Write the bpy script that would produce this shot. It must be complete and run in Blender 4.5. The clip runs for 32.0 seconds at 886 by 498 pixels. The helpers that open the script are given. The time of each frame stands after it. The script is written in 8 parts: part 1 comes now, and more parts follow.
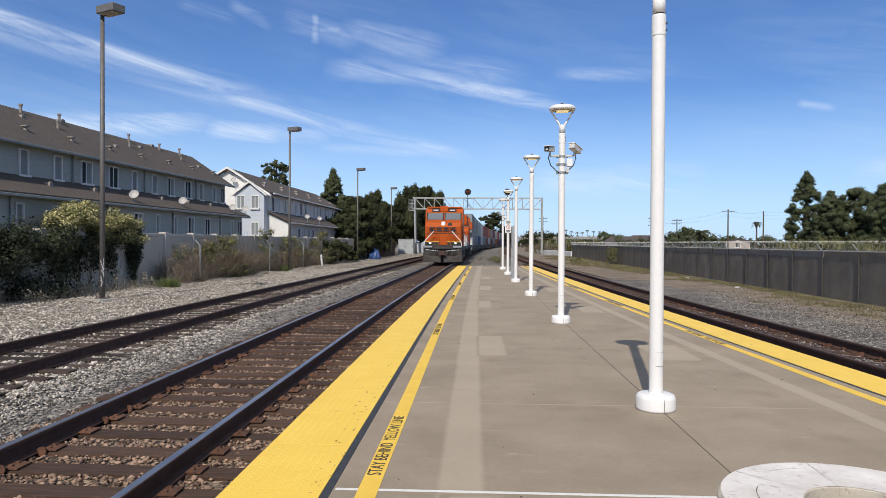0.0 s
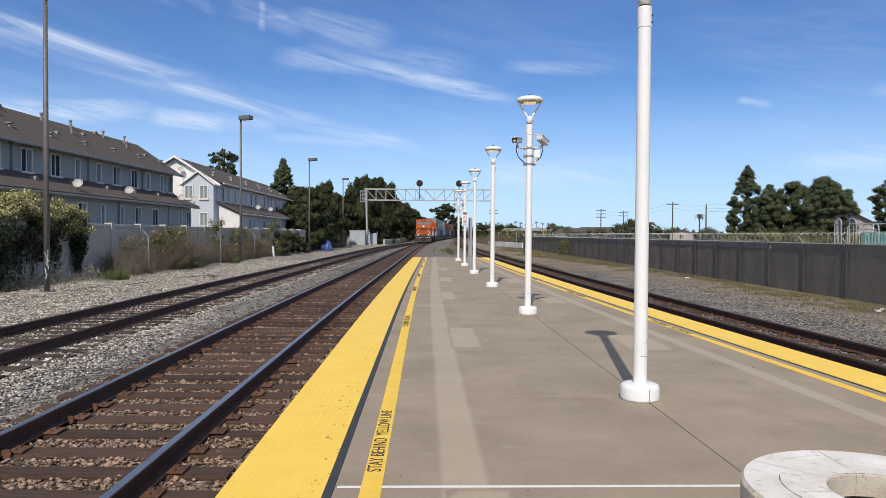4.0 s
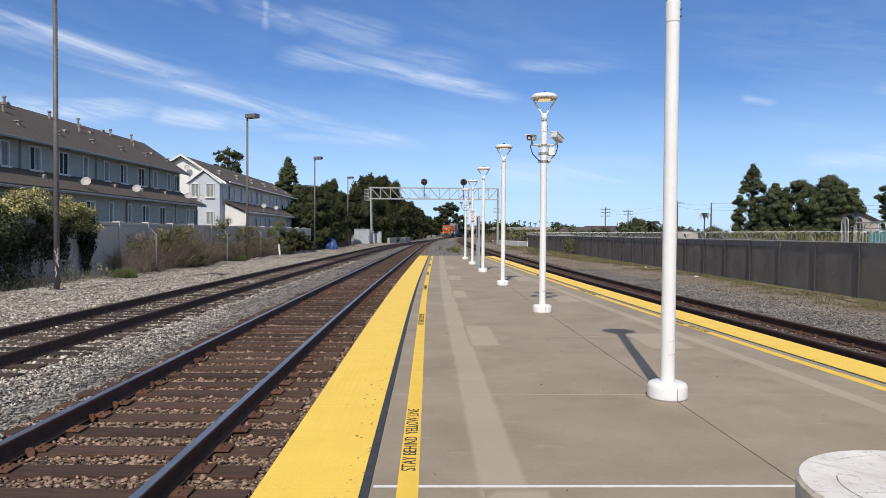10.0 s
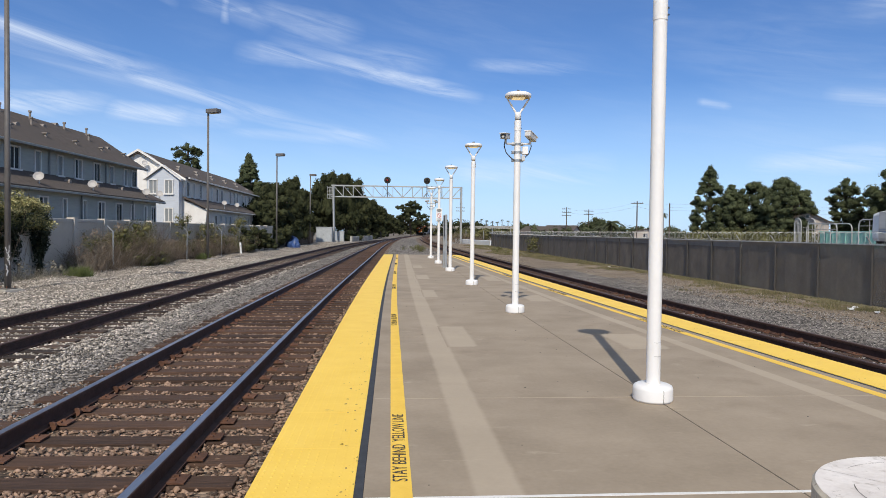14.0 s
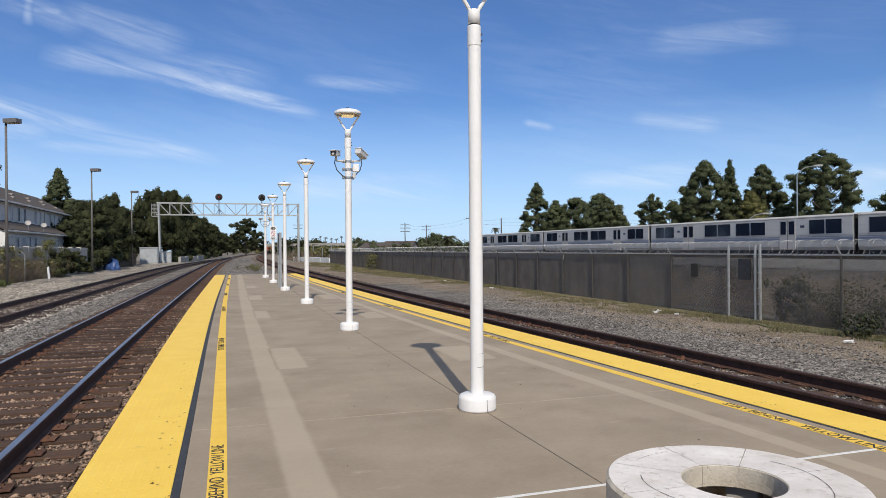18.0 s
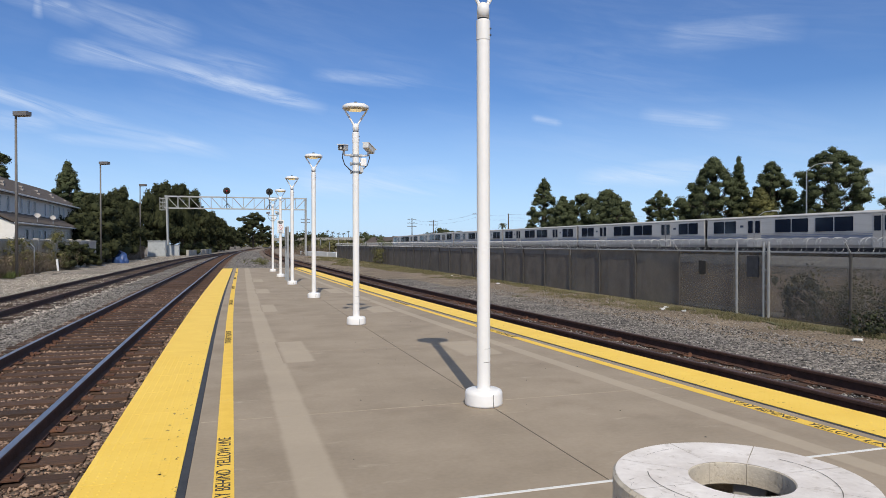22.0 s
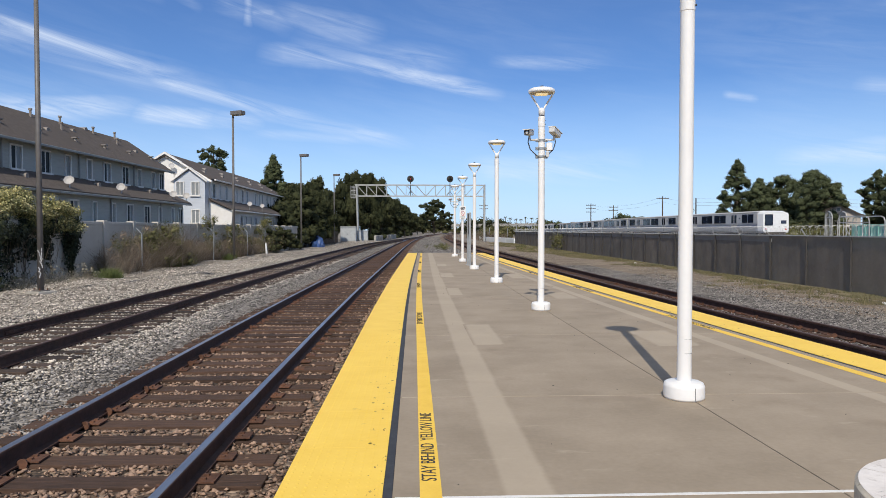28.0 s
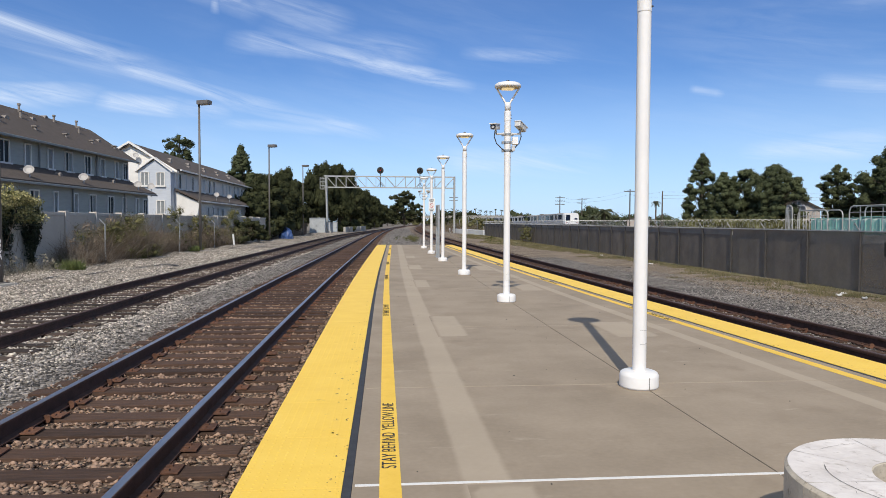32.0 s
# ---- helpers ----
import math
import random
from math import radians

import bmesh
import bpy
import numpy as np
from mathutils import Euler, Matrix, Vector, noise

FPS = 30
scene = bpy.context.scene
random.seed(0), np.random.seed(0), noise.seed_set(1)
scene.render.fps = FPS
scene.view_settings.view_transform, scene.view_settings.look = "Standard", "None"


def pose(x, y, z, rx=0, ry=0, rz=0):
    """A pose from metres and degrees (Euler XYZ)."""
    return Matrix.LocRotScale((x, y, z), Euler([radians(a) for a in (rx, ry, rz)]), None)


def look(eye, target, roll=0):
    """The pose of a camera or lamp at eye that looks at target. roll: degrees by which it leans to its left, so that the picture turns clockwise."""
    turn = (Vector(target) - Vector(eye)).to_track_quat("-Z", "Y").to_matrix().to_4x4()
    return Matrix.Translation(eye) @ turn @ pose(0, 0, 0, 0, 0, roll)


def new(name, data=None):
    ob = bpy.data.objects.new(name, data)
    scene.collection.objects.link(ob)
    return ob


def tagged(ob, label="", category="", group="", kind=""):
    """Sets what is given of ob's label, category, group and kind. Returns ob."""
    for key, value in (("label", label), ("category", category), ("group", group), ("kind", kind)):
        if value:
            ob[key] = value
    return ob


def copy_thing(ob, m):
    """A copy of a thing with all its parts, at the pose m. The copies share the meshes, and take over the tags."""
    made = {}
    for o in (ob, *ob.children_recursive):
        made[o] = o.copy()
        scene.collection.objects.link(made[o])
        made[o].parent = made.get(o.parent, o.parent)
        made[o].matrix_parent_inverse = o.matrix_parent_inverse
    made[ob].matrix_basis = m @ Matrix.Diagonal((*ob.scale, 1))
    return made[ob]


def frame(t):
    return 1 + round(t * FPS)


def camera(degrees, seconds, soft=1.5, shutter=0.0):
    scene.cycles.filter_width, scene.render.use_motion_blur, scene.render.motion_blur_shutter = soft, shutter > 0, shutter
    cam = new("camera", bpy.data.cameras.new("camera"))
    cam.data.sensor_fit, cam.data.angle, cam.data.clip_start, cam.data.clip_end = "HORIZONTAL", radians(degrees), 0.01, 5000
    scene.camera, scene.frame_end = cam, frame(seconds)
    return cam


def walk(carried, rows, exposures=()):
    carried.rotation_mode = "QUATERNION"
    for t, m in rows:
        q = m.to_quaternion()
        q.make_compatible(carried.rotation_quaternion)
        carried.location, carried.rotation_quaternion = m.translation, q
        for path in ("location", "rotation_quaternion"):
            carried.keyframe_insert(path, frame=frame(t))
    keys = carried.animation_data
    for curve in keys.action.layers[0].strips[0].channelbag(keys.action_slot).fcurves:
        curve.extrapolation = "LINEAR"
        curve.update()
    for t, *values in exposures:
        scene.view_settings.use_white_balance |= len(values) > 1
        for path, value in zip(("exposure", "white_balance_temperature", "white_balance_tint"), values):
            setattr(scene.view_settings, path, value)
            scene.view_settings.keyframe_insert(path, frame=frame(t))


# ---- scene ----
cam = camera(66.3, 32.0, soft=0.5)
PATH = [
    (0, (0.015, 0.007, 1.499), (-0.081, 2.005, 1.48), 0.3),
    (0.5, (-0.114, 0.102, 1.497), (-0.178, 2.101, 1.479), 0.2),
    (1, (-0.291, 0.063, 1.503), (-0.335, 2.063, 1.487), 0.0),
    (1.5, (-0.395, 0.05, 1.502), (-0.425, 2.05, 1.487), -0.2),
    (2, (-0.37, 0.075, 1.509), (-0.383, 2.075, 1.49), -0.4),
    (2.5, (-0.356, 0.085, 1.507), (-0.341, 2.085, 1.477), -0.1),
    (3, (-0.335, 0.095, 1.501), (-0.294, 2.094, 1.461), 0.1),
    (3.5, (-0.323, 0.096, 1.494), (-0.27, 2.095, 1.449), 0.4),
    (5.5, (-0.306, 0.082, 1.492), (-0.267, 2.081, 1.461), 0.4),
    (6, (-0.312, 0.071, 1.498), (-0.277, 2.071, 1.47), 0.6),
    (6.5, (-0.296, 0.058, 1.504), (-0.268, 2.058, 1.484), 0.5),
    (7, (-0.307, 0.058, 1.509), (-0.288, 2.058, 1.5), 0.6),
    (7.5, (-0.294, 0.065, 1.513), (-0.284, 2.065, 1.512), 0.5),
    (8, (-0.298, 0.071, 1.508), (-0.288, 2.071, 1.513), 0.7),
    (8.5, (-0.302, 0.078, 1.507), (-0.29, 2.078, 1.512), 0.7),
    (9, (-0.322, 0.074, 1.494), (-0.304, 2.074, 1.487), 0.5),
    (9.5, (-0.399, 0.079, 1.49), (-0.373, 2.079, 1.456), 0.5),
    (10, (-0.513, 0.162, 1.474), (-0.471, 2.161, 1.427), 0.4),
    (10.5, (-0.579, 0.325, 1.489), (-0.509, 2.323, 1.441), 0.4),
    (11, (-0.636, 0.319, 1.491), (-0.525, 2.316, 1.436), 0.4),
    (11.5, (-0.674, 0.312, 1.492), (-0.527, 2.305, 1.431), 0.4),
    (12, (-0.698, 0.334, 1.484), (-0.54, 2.327, 1.43), 0.5),
    (12.5, (-0.698, 0.329, 1.496), (-0.547, 2.322, 1.452), 0.3),
    (13, (-0.696, 0.318, 1.504), (-0.549, 2.312, 1.464), 0.1),
    (13.5, (-0.697, 0.347, 1.49), (-0.552, 2.341, 1.45), 0.1),
    (14, (-0.701, 0.345, 1.48), (-0.547, 2.339, 1.43), 0.7),
    (14.5, (-0.694, 0.376, 1.472), (-0.482, 2.364, 1.414), 1.3),
    (15, (-0.647, 0.325, 1.498), (-0.245, 2.284, 1.451), 1.1),
    (15.5, (-0.614, 0.268, 1.519), (-0.066, 2.191, 1.491), 0.7),
    (17.5, (-0.573, 0.328, 1.491), (0.064, 2.224, 1.484), -0.2),
    (18, (-0.569, 0.324, 1.493), (0.044, 2.227, 1.492), -0.5),
    (18.5, (-0.563, 0.327, 1.493), (0.029, 2.238, 1.494), -0.6),
    (19, (-0.568, 0.312, 1.483), (0.004, 2.229, 1.482), -0.6),
    (19.5, (-0.571, 0.316, 1.491), (-0.017, 2.238, 1.483), -0.6),
    (20, (-0.568, 0.322, 1.494), (-0.029, 2.248, 1.484), -0.6),
    (20.5, (-0.574, 0.33, 1.488), (-0.043, 2.258, 1.478), -0.6),
    (21, (-0.577, 0.336, 1.49), (-0.039, 2.262, 1.479), -0.4),
    (21.5, (-0.572, 0.334, 1.488), (-0.009, 2.253, 1.476), -0.2),
    (22, (-0.571, 0.333, 1.489), (0.023, 2.243, 1.474), -0.1),
    (22.5, (-0.565, 0.341, 1.486), (0.048, 2.244, 1.465), -0.0),
    (23, (-0.568, 0.329, 1.489), (0.057, 2.229, 1.462), -0.1),
    (23.5, (-0.564, 0.336, 1.488), (0.063, 2.235, 1.459), -0.0),
    (24, (-0.56, 0.337, 1.492), (0.055, 2.24, 1.462), -0.1),
    (24.5, (-0.566, 0.33, 1.489), (0.011, 2.245, 1.461), -0.2),
    (25, (-0.572, 0.326, 1.491), (-0.109, 2.272, 1.461), -0.3),
    (25.5, (-0.633, 0.32, 1.487), (-0.336, 2.297, 1.452), -0.2),
    (26, (-0.653, 0.317, 1.499), (-0.495, 2.31, 1.461), -0.1),
    (26.5, (-0.664, 0.312, 1.493), (-0.585, 2.31, 1.454), -0.1),
    (28.5, (-0.723, 0.396, 1.473), (-0.631, 2.392, 1.407), 0.1),
    (29, (-0.694, 0.374, 1.473), (-0.578, 2.369, 1.399), 0.1),
    (29.5, (-0.674, 0.331, 1.485), (-0.551, 2.326, 1.412), -0.1),
    (30, (-0.665, 0.317, 1.486), (-0.55, 2.313, 1.422), -0.5),
    (30.5, (-0.666, 0.296, 1.485), (-0.556, 2.292, 1.421), -0.6),
    (31, (-0.65, 0.263, 1.485), (-0.527, 2.257, 1.408), -0.4),
    (31.5, (-0.647, 0.272, 1.489), (-0.494, 2.264, 1.402), -0.1),
    (32, (-0.659, 0.266, 1.494), (-0.487, 2.257, 1.414), 0.2),
]
walk(cam, [(t, look(eye, target, roll)) for t, eye, target, roll in PATH],
     exposures=((0, 0.0), (14.5, 0.0), (16.0, -0.07), (24.8, -0.07), (26.5, 0.0), (32, 0.0)))


# ---- sun, sky and exposure ----
SUN_EL, SUN_ROT = radians(43.5), radians(190)
sun = new("sun", bpy.data.lights.new("sun", "SUN"))
sun.data.energy, sun.data.angle, sun.data.color = 3.78, radians(0.53), (1.0, 0.93, 0.82)
sun.matrix_world = look((0, 0, 50), (0.73, 4.16, 50 - 4.0))

world = bpy.data.worlds.new("sky")
scene.world = world
world.use_nodes = True
WN, WL = world.node_tree.nodes, world.node_tree.links


def wmath(op, a, b=0.0, clamp=False):
    n = WN.new("ShaderNodeMath")
    n.operation, n.use_clamp = op, clamp
    for i, v in enumerate((a, b)):
        if isinstance(v, (int, float)):
            n.inputs[i].default_value = v
        else:
            WL.new(v, n.inputs[i])
    return n.outputs[0]


SKY_STRENGTH = 0.093
sky = WN.new("ShaderNodeTexSky")
sky.sky_type, sky.sun_disc = "NISHITA", False
sky.sun_elevation, sky.sun_rotation = SUN_EL, SUN_ROT
sky.air_density, sky.dust_density, sky.ozone_density, sky.altitude = 1.0, 0.35, 2.2, 0
coord = WN.new("ShaderNodeTexCoord")
sep = WN.new("ShaderNodeSeparateXYZ")
WL.new(coord.outputs["Generated"], sep.inputs[0])
# cirrus: azimuth (degrees right of the track's line) and height above the horizon
azim = wmath("MULTIPLY", wmath("ARCTAN2", sep.outputs[0], sep.outputs[1]), 57.2958)
elev = wmath("MULTIPLY", wmath("ARCSINE", sep.outputs[2]), 57.2958)
flat = WN.new("ShaderNodeCombineXYZ")
WL.new(azim, flat.inputs[0])
WL.new(elev, flat.inputs[1])


def fibre_noise(sx, sy, turn, detail, rough, distort=0.6):
    m = WN.new("ShaderNodeMapping")
    m.inputs["Rotation"].default_value[2] = radians(turn)
    WL.new(flat.outputs[0], m.inputs[0])
    m2 = WN.new("ShaderNodeMapping")
    m2.inputs["Scale"].default_value = (sx, sy, 1)
    WL.new(m.outputs[0], m2.inputs[0])
    n = WN.new("ShaderNodeTexNoise")
    n.inputs["Scale"].default_value, n.inputs["Detail"].default_value = 1.0, detail
    n.inputs["Roughness"].default_value, n.inputs["Distortion"].default_value = rough, distort
    WL.new(m2.outputs[0], n.inputs["Vector"])
    return n.outputs[0]


fine = fibre_noise(0.11, 0.95, 11, 9, 0.64, 0.7)
broad = fibre_noise(0.05, 0.16, 14, 5, 0.55)


def streak(a0, e0, a1, e1, width, amount, ragged=1.0):
    """A wisp of cirrus between two directions, worn by the fibres."""
    du, dv = a1 - a0, e1 - e0
    ln = math.hypot(du, dv)
    ux, uy = du / ln, dv / ln
    pa, pe = wmath("SUBTRACT", azim, a0), wmath("SUBTRACT", elev, e0)
    along = wmath("DIVIDE", wmath("ADD", wmath("MULTIPLY", pa, ux), wmath("MULTIPLY", pe, uy)), ln)
    across = wmath("SUBTRACT", wmath("MULTIPLY", pe, ux), wmath("MULTIPLY", pa, uy))
    across = wmath("ADD", across, wmath("MULTIPLY", wmath("SUBTRACT", broad, 0.5), width * 2.2 * ragged))
    side = wmath("SUBTRACT", 1.0, wmath("POWER", wmath("ABSOLUTE", wmath("DIVIDE", across, width)), 1.4), True)
    ends = wmath("MULTIPLY", wmath("MULTIPLY", along, 5.0, True), wmath("MULTIPLY", wmath("SUBTRACT", 1.0, along), 4.0, True))
    worn = wmath("MULTIPLY", wmath("SUBTRACT", fine, 0.30), 2.6, True)
    return wmath("MULTIPLY", wmath("MULTIPLY", wmath("MULTIPLY", side, ends), worn), min(1.0, amount * 1.05))


STREAKS = ((-46, 17.5, -16.6, 11.6, 0.62, 0.95, 0.25), (-44, 16.6, -14.0, 10.6, 1.4, 0.44, 0.5), (-22.5, 11.9, -6.0, 8.5, 0.7, 0.66, 0.5), (-15, 10.1, 0.6, 6.9, 0.9, 0.40, 0.9), (-8.6, 9.0, -1.0, 7.6, 0.5, 0.36, 0.8),
           (-13.0, 13.9, -1.5, 13.9, 1.0, 0.50, 0.9), (-7.0, 14.3, 8.0, 11.0, 0.85, 0.74, 0.6), (-10.6, 14.6, 5.0, 13.6, 1.5, 0.30, 1.0),
           (-36, 8.3, -20.8, 9.5, 1.0, 0.85, 0.5), (-34, 8.9, -24, 8.9, 1.1, 0.60, 0.6), (-22.4, 9.0, -15.4, 8.8, 0.9, 0.95, 0.5), (-18, 8.9, -12.0, 8.6, 0.8, 0.45, 0.6),
           (-13.4, 18.4, -13.6, 15.9, 0.42, 0.55, 1.0), (-13.5, 17.0, -11.0, 17.1, 0.4, 0.46, 1.0), (-16.5, 18.0, -9.5, 16.0, 1.3, 0.26, 1.0), (-14, 7.8, -3, 7.4, 0.5, 0.30, 0.6),
           (-20.5, 18.5, -16.8, 16.9, 0.6, 0.28, 0.8), (-24.5, 18.2, -19.5, 17.2, 0.6, 0.22, 0.8), (-12, 17.3, -2, 15.7, 1.3, 0.34, 1.0), (6, 13.9, 17, 13.2, 0.7, 0.36, 0.7), (3.5, 5.2, 19, 4.8, 1.6, 0.42, 0.8),
           (24.6, 10.4, 27.4, 9.8, 0.4, 0.30, 0.8), (33, 10.6, 41, 9.4, 0.9, 0.44, 0.8), (28, 5.4, 40, 5.8, 1.3, 0.50, 0.8), (46, 4.9, 56, 3.9, 1.4, 0.55, 0.8), (34, 16.4, 46, 15.6, 1.6, 0.26, 1.0), (50, 10, 72, 6.5, 2.0, 0.5, 0.9),
           (-85, 22, -46, 16.8, 1.2, 0.55, 0.5))
veil = wmath("MULTIPLY", wmath("MULTIPLY", wmath("SUBTRACT", broad, 0.40), 2.2, True), wmath("MULTIPLY", wmath("SUBTRACT", fine, 0.30), 1.6, True))
# cirrus veil added overhead, above the view, to whiten the fill light
veil = wmath("MULTIPLY", veil, wmath("ADD", 0.30, wmath("MULTIPLY", wmath("DIVIDE", wmath("SUBTRACT", elev, 20.0), 25.0, True), 0.65)))
veil = wmath("ADD", veil, wmath("MULTIPLY", wmath("DIVIDE", wmath("SUBTRACT", elev, 22.0), 22.0, True), wmath("MULTIPLY", wmath("SUBTRACT", fine, 0.10), 1.15, True)))
for s_row in STREAKS:
    veil = wmath("MAXIMUM", veil, streak(*s_row))
haze = wmath("MULTIPLY", wmath("SUBTRACT", 1.0, wmath("DIVIDE", elev, 12.0), True), 0.62)
mix = WN.new("ShaderNodeMix")
mix.data_type = "RGBA"
WL.new(haze, mix.inputs["Factor"])
tint = WN.new("ShaderNodeMix")
tint.data_type, tint.blend_type = "RGBA", "MULTIPLY"
# the blue is deepest low down; above the view it pales to neutralise shadows
WL.new(wmath("SUBTRACT", 1.0, wmath("DIVIDE", wmath("SUBTRACT", elev, 23.0), 20.0, True)), tint.inputs["Factor"])
tint.inputs["B"].default_value = (0.61, 0.85, 1.24, 1)
WL.new(sky.outputs[0], tint.inputs["A"])
WL.new(tint.outputs["Result"], mix.inputs["A"])
mix.inputs["B"].default_value = (7.2, 9.8, 13.4, 1)
cirrus = WN.new("ShaderNodeMix")
cirrus.data_type = "RGBA"
WL.new(veil, cirrus.inputs["Factor"])
WL.new(mix.outputs["Result"], cirrus.inputs["A"])
cirrus.inputs["B"].default_value = (9.0, 10.0, 11.5, 1)
# the unseen upper sky is dimmed to hold the fill light down
zenith = WN.new("ShaderNodeMix")
zenith.data_type, zenith.blend_type = "RGBA", "MULTIPLY"
WL.new(wmath("DIVIDE", wmath("SUBTRACT", elev, 22.0), 16.0, True), zenith.inputs["Factor"])
WL.new(cirrus.outputs["Result"], zenith.inputs["A"])
zenith.inputs["B"].default_value = (0.66, 0.66, 0.68, 1)
bg = WN["Background"]
bg.inputs[1].default_value = SKY_STRENGTH
WL.new(zenith.outputs["Result"], bg.inputs[0])


# ---- materials ----
def material(name):
    m = bpy.data.materials.new(name)
    m.use_nodes = True
    nt = m.node_tree
    return m, nt, nt.nodes["Principled BSDF"]


def surface(name, c0, c1, scale=6.0, rough=0.8, metal=0.0, bump=0.15, stain=None, stain_scale=0.5, stain_at=0.55, island=0.0, stretch=(1, 1, 1), each=0.0, fine_scale=9.0):
    """Two tones mixed by noise at two scales, a stain with an outline of its own, bump, and a tone for each piece or each object."""
    m, nt, p = material(name)
    N, L = nt.nodes, nt.links
    tc = N.new("ShaderNodeTexCoord")
    mp = N.new("ShaderNodeMapping")
    mp.inputs["Scale"].default_value = stretch
    L.new(tc.outputs["Object"], mp.inputs[0])
    n1 = N.new("ShaderNodeTexNoise")
    n1.inputs["Scale"].default_value, n1.inputs["Detail"].default_value, n1.inputs["Roughness"].default_value = scale, 6, 0.6
    n2 = N.new("ShaderNodeTexNoise")
    n2.inputs["Scale"].default_value, n2.inputs["Detail"].default_value = scale * fine_scale, 3
    for n in (n1, n2):
        L.new(mp.outputs[0], n.inputs["Vector"])
    add = N.new("ShaderNodeMath")
    add.operation = "MULTIPLY_ADD"
    L.new(n2.outputs[0], add.inputs[0])
    add.inputs[1].default_value = 0.45
    sub = N.new("ShaderNodeMath")
    sub.operation = "MULTIPLY_ADD"
    L.new(n1.outputs[0], sub.inputs[0])
    sub.inputs[1].default_value, sub.inputs[2].default_value = 1.6, -0.55
    L.new(sub.outputs[0], add.inputs[2])
    last = add.outputs[0]
    if island or each:
        src = N.new("ShaderNodeNewGeometry").outputs["Random Per Island"] if island else N.new("ShaderNodeObjectInfo").outputs["Random"]
        k = N.new("ShaderNodeMath")
        k.operation = "MULTIPLY_ADD"
        L.new(src, k.inputs[0])
        k.inputs[1].default_value = 2 * (island or each)
        k2 = N.new("ShaderNodeMath")
        k2.operation = "SUBTRACT"
        L.new(last, k2.inputs[0])
        k2.inputs[1].default_value = island or each
        L.new(k2.outputs[0], k.inputs[2])
        last = k.outputs[0]
    ramp = N.new("ShaderNodeValToRGB")
    ramp.color_ramp.elements[0].color, ramp.color_ramp.elements[1].color = (*c0, 1), (*c1, 1)
    ramp.color_ramp.elements[0].position, ramp.color_ramp.elements[1].position = 0.12, 0.88
    L.new(last, ramp.inputs[0])
    colour = ramp.outputs[0]
    if stain:
        n3 = N.new("ShaderNodeTexNoise")
        n3.inputs["Scale"].default_value, n3.inputs["Detail"].default_value, n3.inputs["Roughness"].default_value = stain_scale, 7, 0.62
        L.new(mp.outputs[0], n3.inputs["Vector"])
        r3 = N.new("ShaderNodeValToRGB")
        r3.color_ramp.elements[0].position, r3.color_ramp.elements[1].position = stain_at - 0.06, stain_at + 0.12
        L.new(n3.outputs[0], r3.inputs[0])
        mx = N.new("ShaderNodeMix")
        mx.data_type = "RGBA"
        L.new(r3.outputs[0], mx.inputs["Factor"])
        L.new(colour, mx.inputs["A"])
        mx.inputs["B"].default_value = (*stain, 1)
        colour = mx.outputs["Result"]
    L.new(colour, p.inputs["Base Color"])
    p.inputs["Roughness"].default_value, p.inputs["Metallic"].default_value = rough, metal
    if bump:
        b = N.new("ShaderNodeBump")
        b.inputs["Strength"].default_value, b.inputs["Distance"].default_value = bump, 0.02
        L.new(add.outputs[0], b.inputs["Height"])
        L.new(b.outputs[0], p.inputs["Normal"])
    return m


def stony(name, tones, cell, rough=0.95, bump=0.8, weeds=None):
    """Loose stone: each cell a stone with a tone of its own."""
    m, nt, p = material(name)
    N, L = nt.nodes, nt.links
    tc = N.new("ShaderNodeTexCoord")
    v = N.new("ShaderNodeTexVoronoi")
    v.inputs["Scale"].default_value = 1 / cell
    L.new(tc.outputs["Object"], v.inputs["Vector"])
    sp = N.new("ShaderNodeSeparateColor")
    L.new(v.outputs["Color"], sp.inputs[0])
    n = N.new("ShaderNodeTexNoise")
    n.inputs["Scale"].default_value, n.inputs["Detail"].default_value = 0.7, 6
    L.new(tc.outputs["Object"], n.inputs["Vector"])
    a = N.new("ShaderNodeMath")
    a.operation = "MULTIPLY_ADD"
    L.new(n.outputs[0], a.inputs[0])
    a.inputs[1].default_value = 1.1
    s = N.new("ShaderNodeMath")
    s.operation = "SUBTRACT"
    L.new(sp.outputs[0], s.inputs[0])
    s.inputs[1].default_value = 0.55
    L.new(s.outputs[0], a.inputs[2])
    ramp = N.new("ShaderNodeValToRGB")
    el = ramp.color_ramp.elements
    el[0].color, el[1].color = (*tones[0], 1), (*tones[-1], 1)
    for i, t in enumerate(tones[1:-1]):
        e = el.new((i + 1) / (len(tones) - 1))
        e.color = (*t, 1)
    L.new(a.outputs[0], ramp.inputs[0])
    L.new(ramp.outputs[0], p.inputs["Base Color"])
    p.inputs["Roughness"].default_value = rough
    b = N.new("ShaderNodeBump")
    b.inputs["Strength"].default_value, b.inputs["Distance"].default_value, b.invert = bump, cell * 0.7, True
    L.new(v.outputs["Distance"], b.inputs["Height"])
    L.new(b.outputs[0], p.inputs["Normal"])
    return m


def glass_dark(name, tint=(0.02, 0.025, 0.035), rough=0.06):
    m, nt, p = material(name)
    p.inputs["Base Color"].default_value = (*tint, 1)
    p.inputs["Roughness"].default_value = rough
    p.inputs["Specular IOR Level"].default_value = 0.6
    return m


def glow(name, colour, power):
    m, nt, p = material(name)
    p.inputs["Base Color"].default_value = (*colour, 1)
    p.inputs["Emission Color"].default_value = (*colour, 1)
    p.inputs["Emission Strength"].default_value = power
    return m


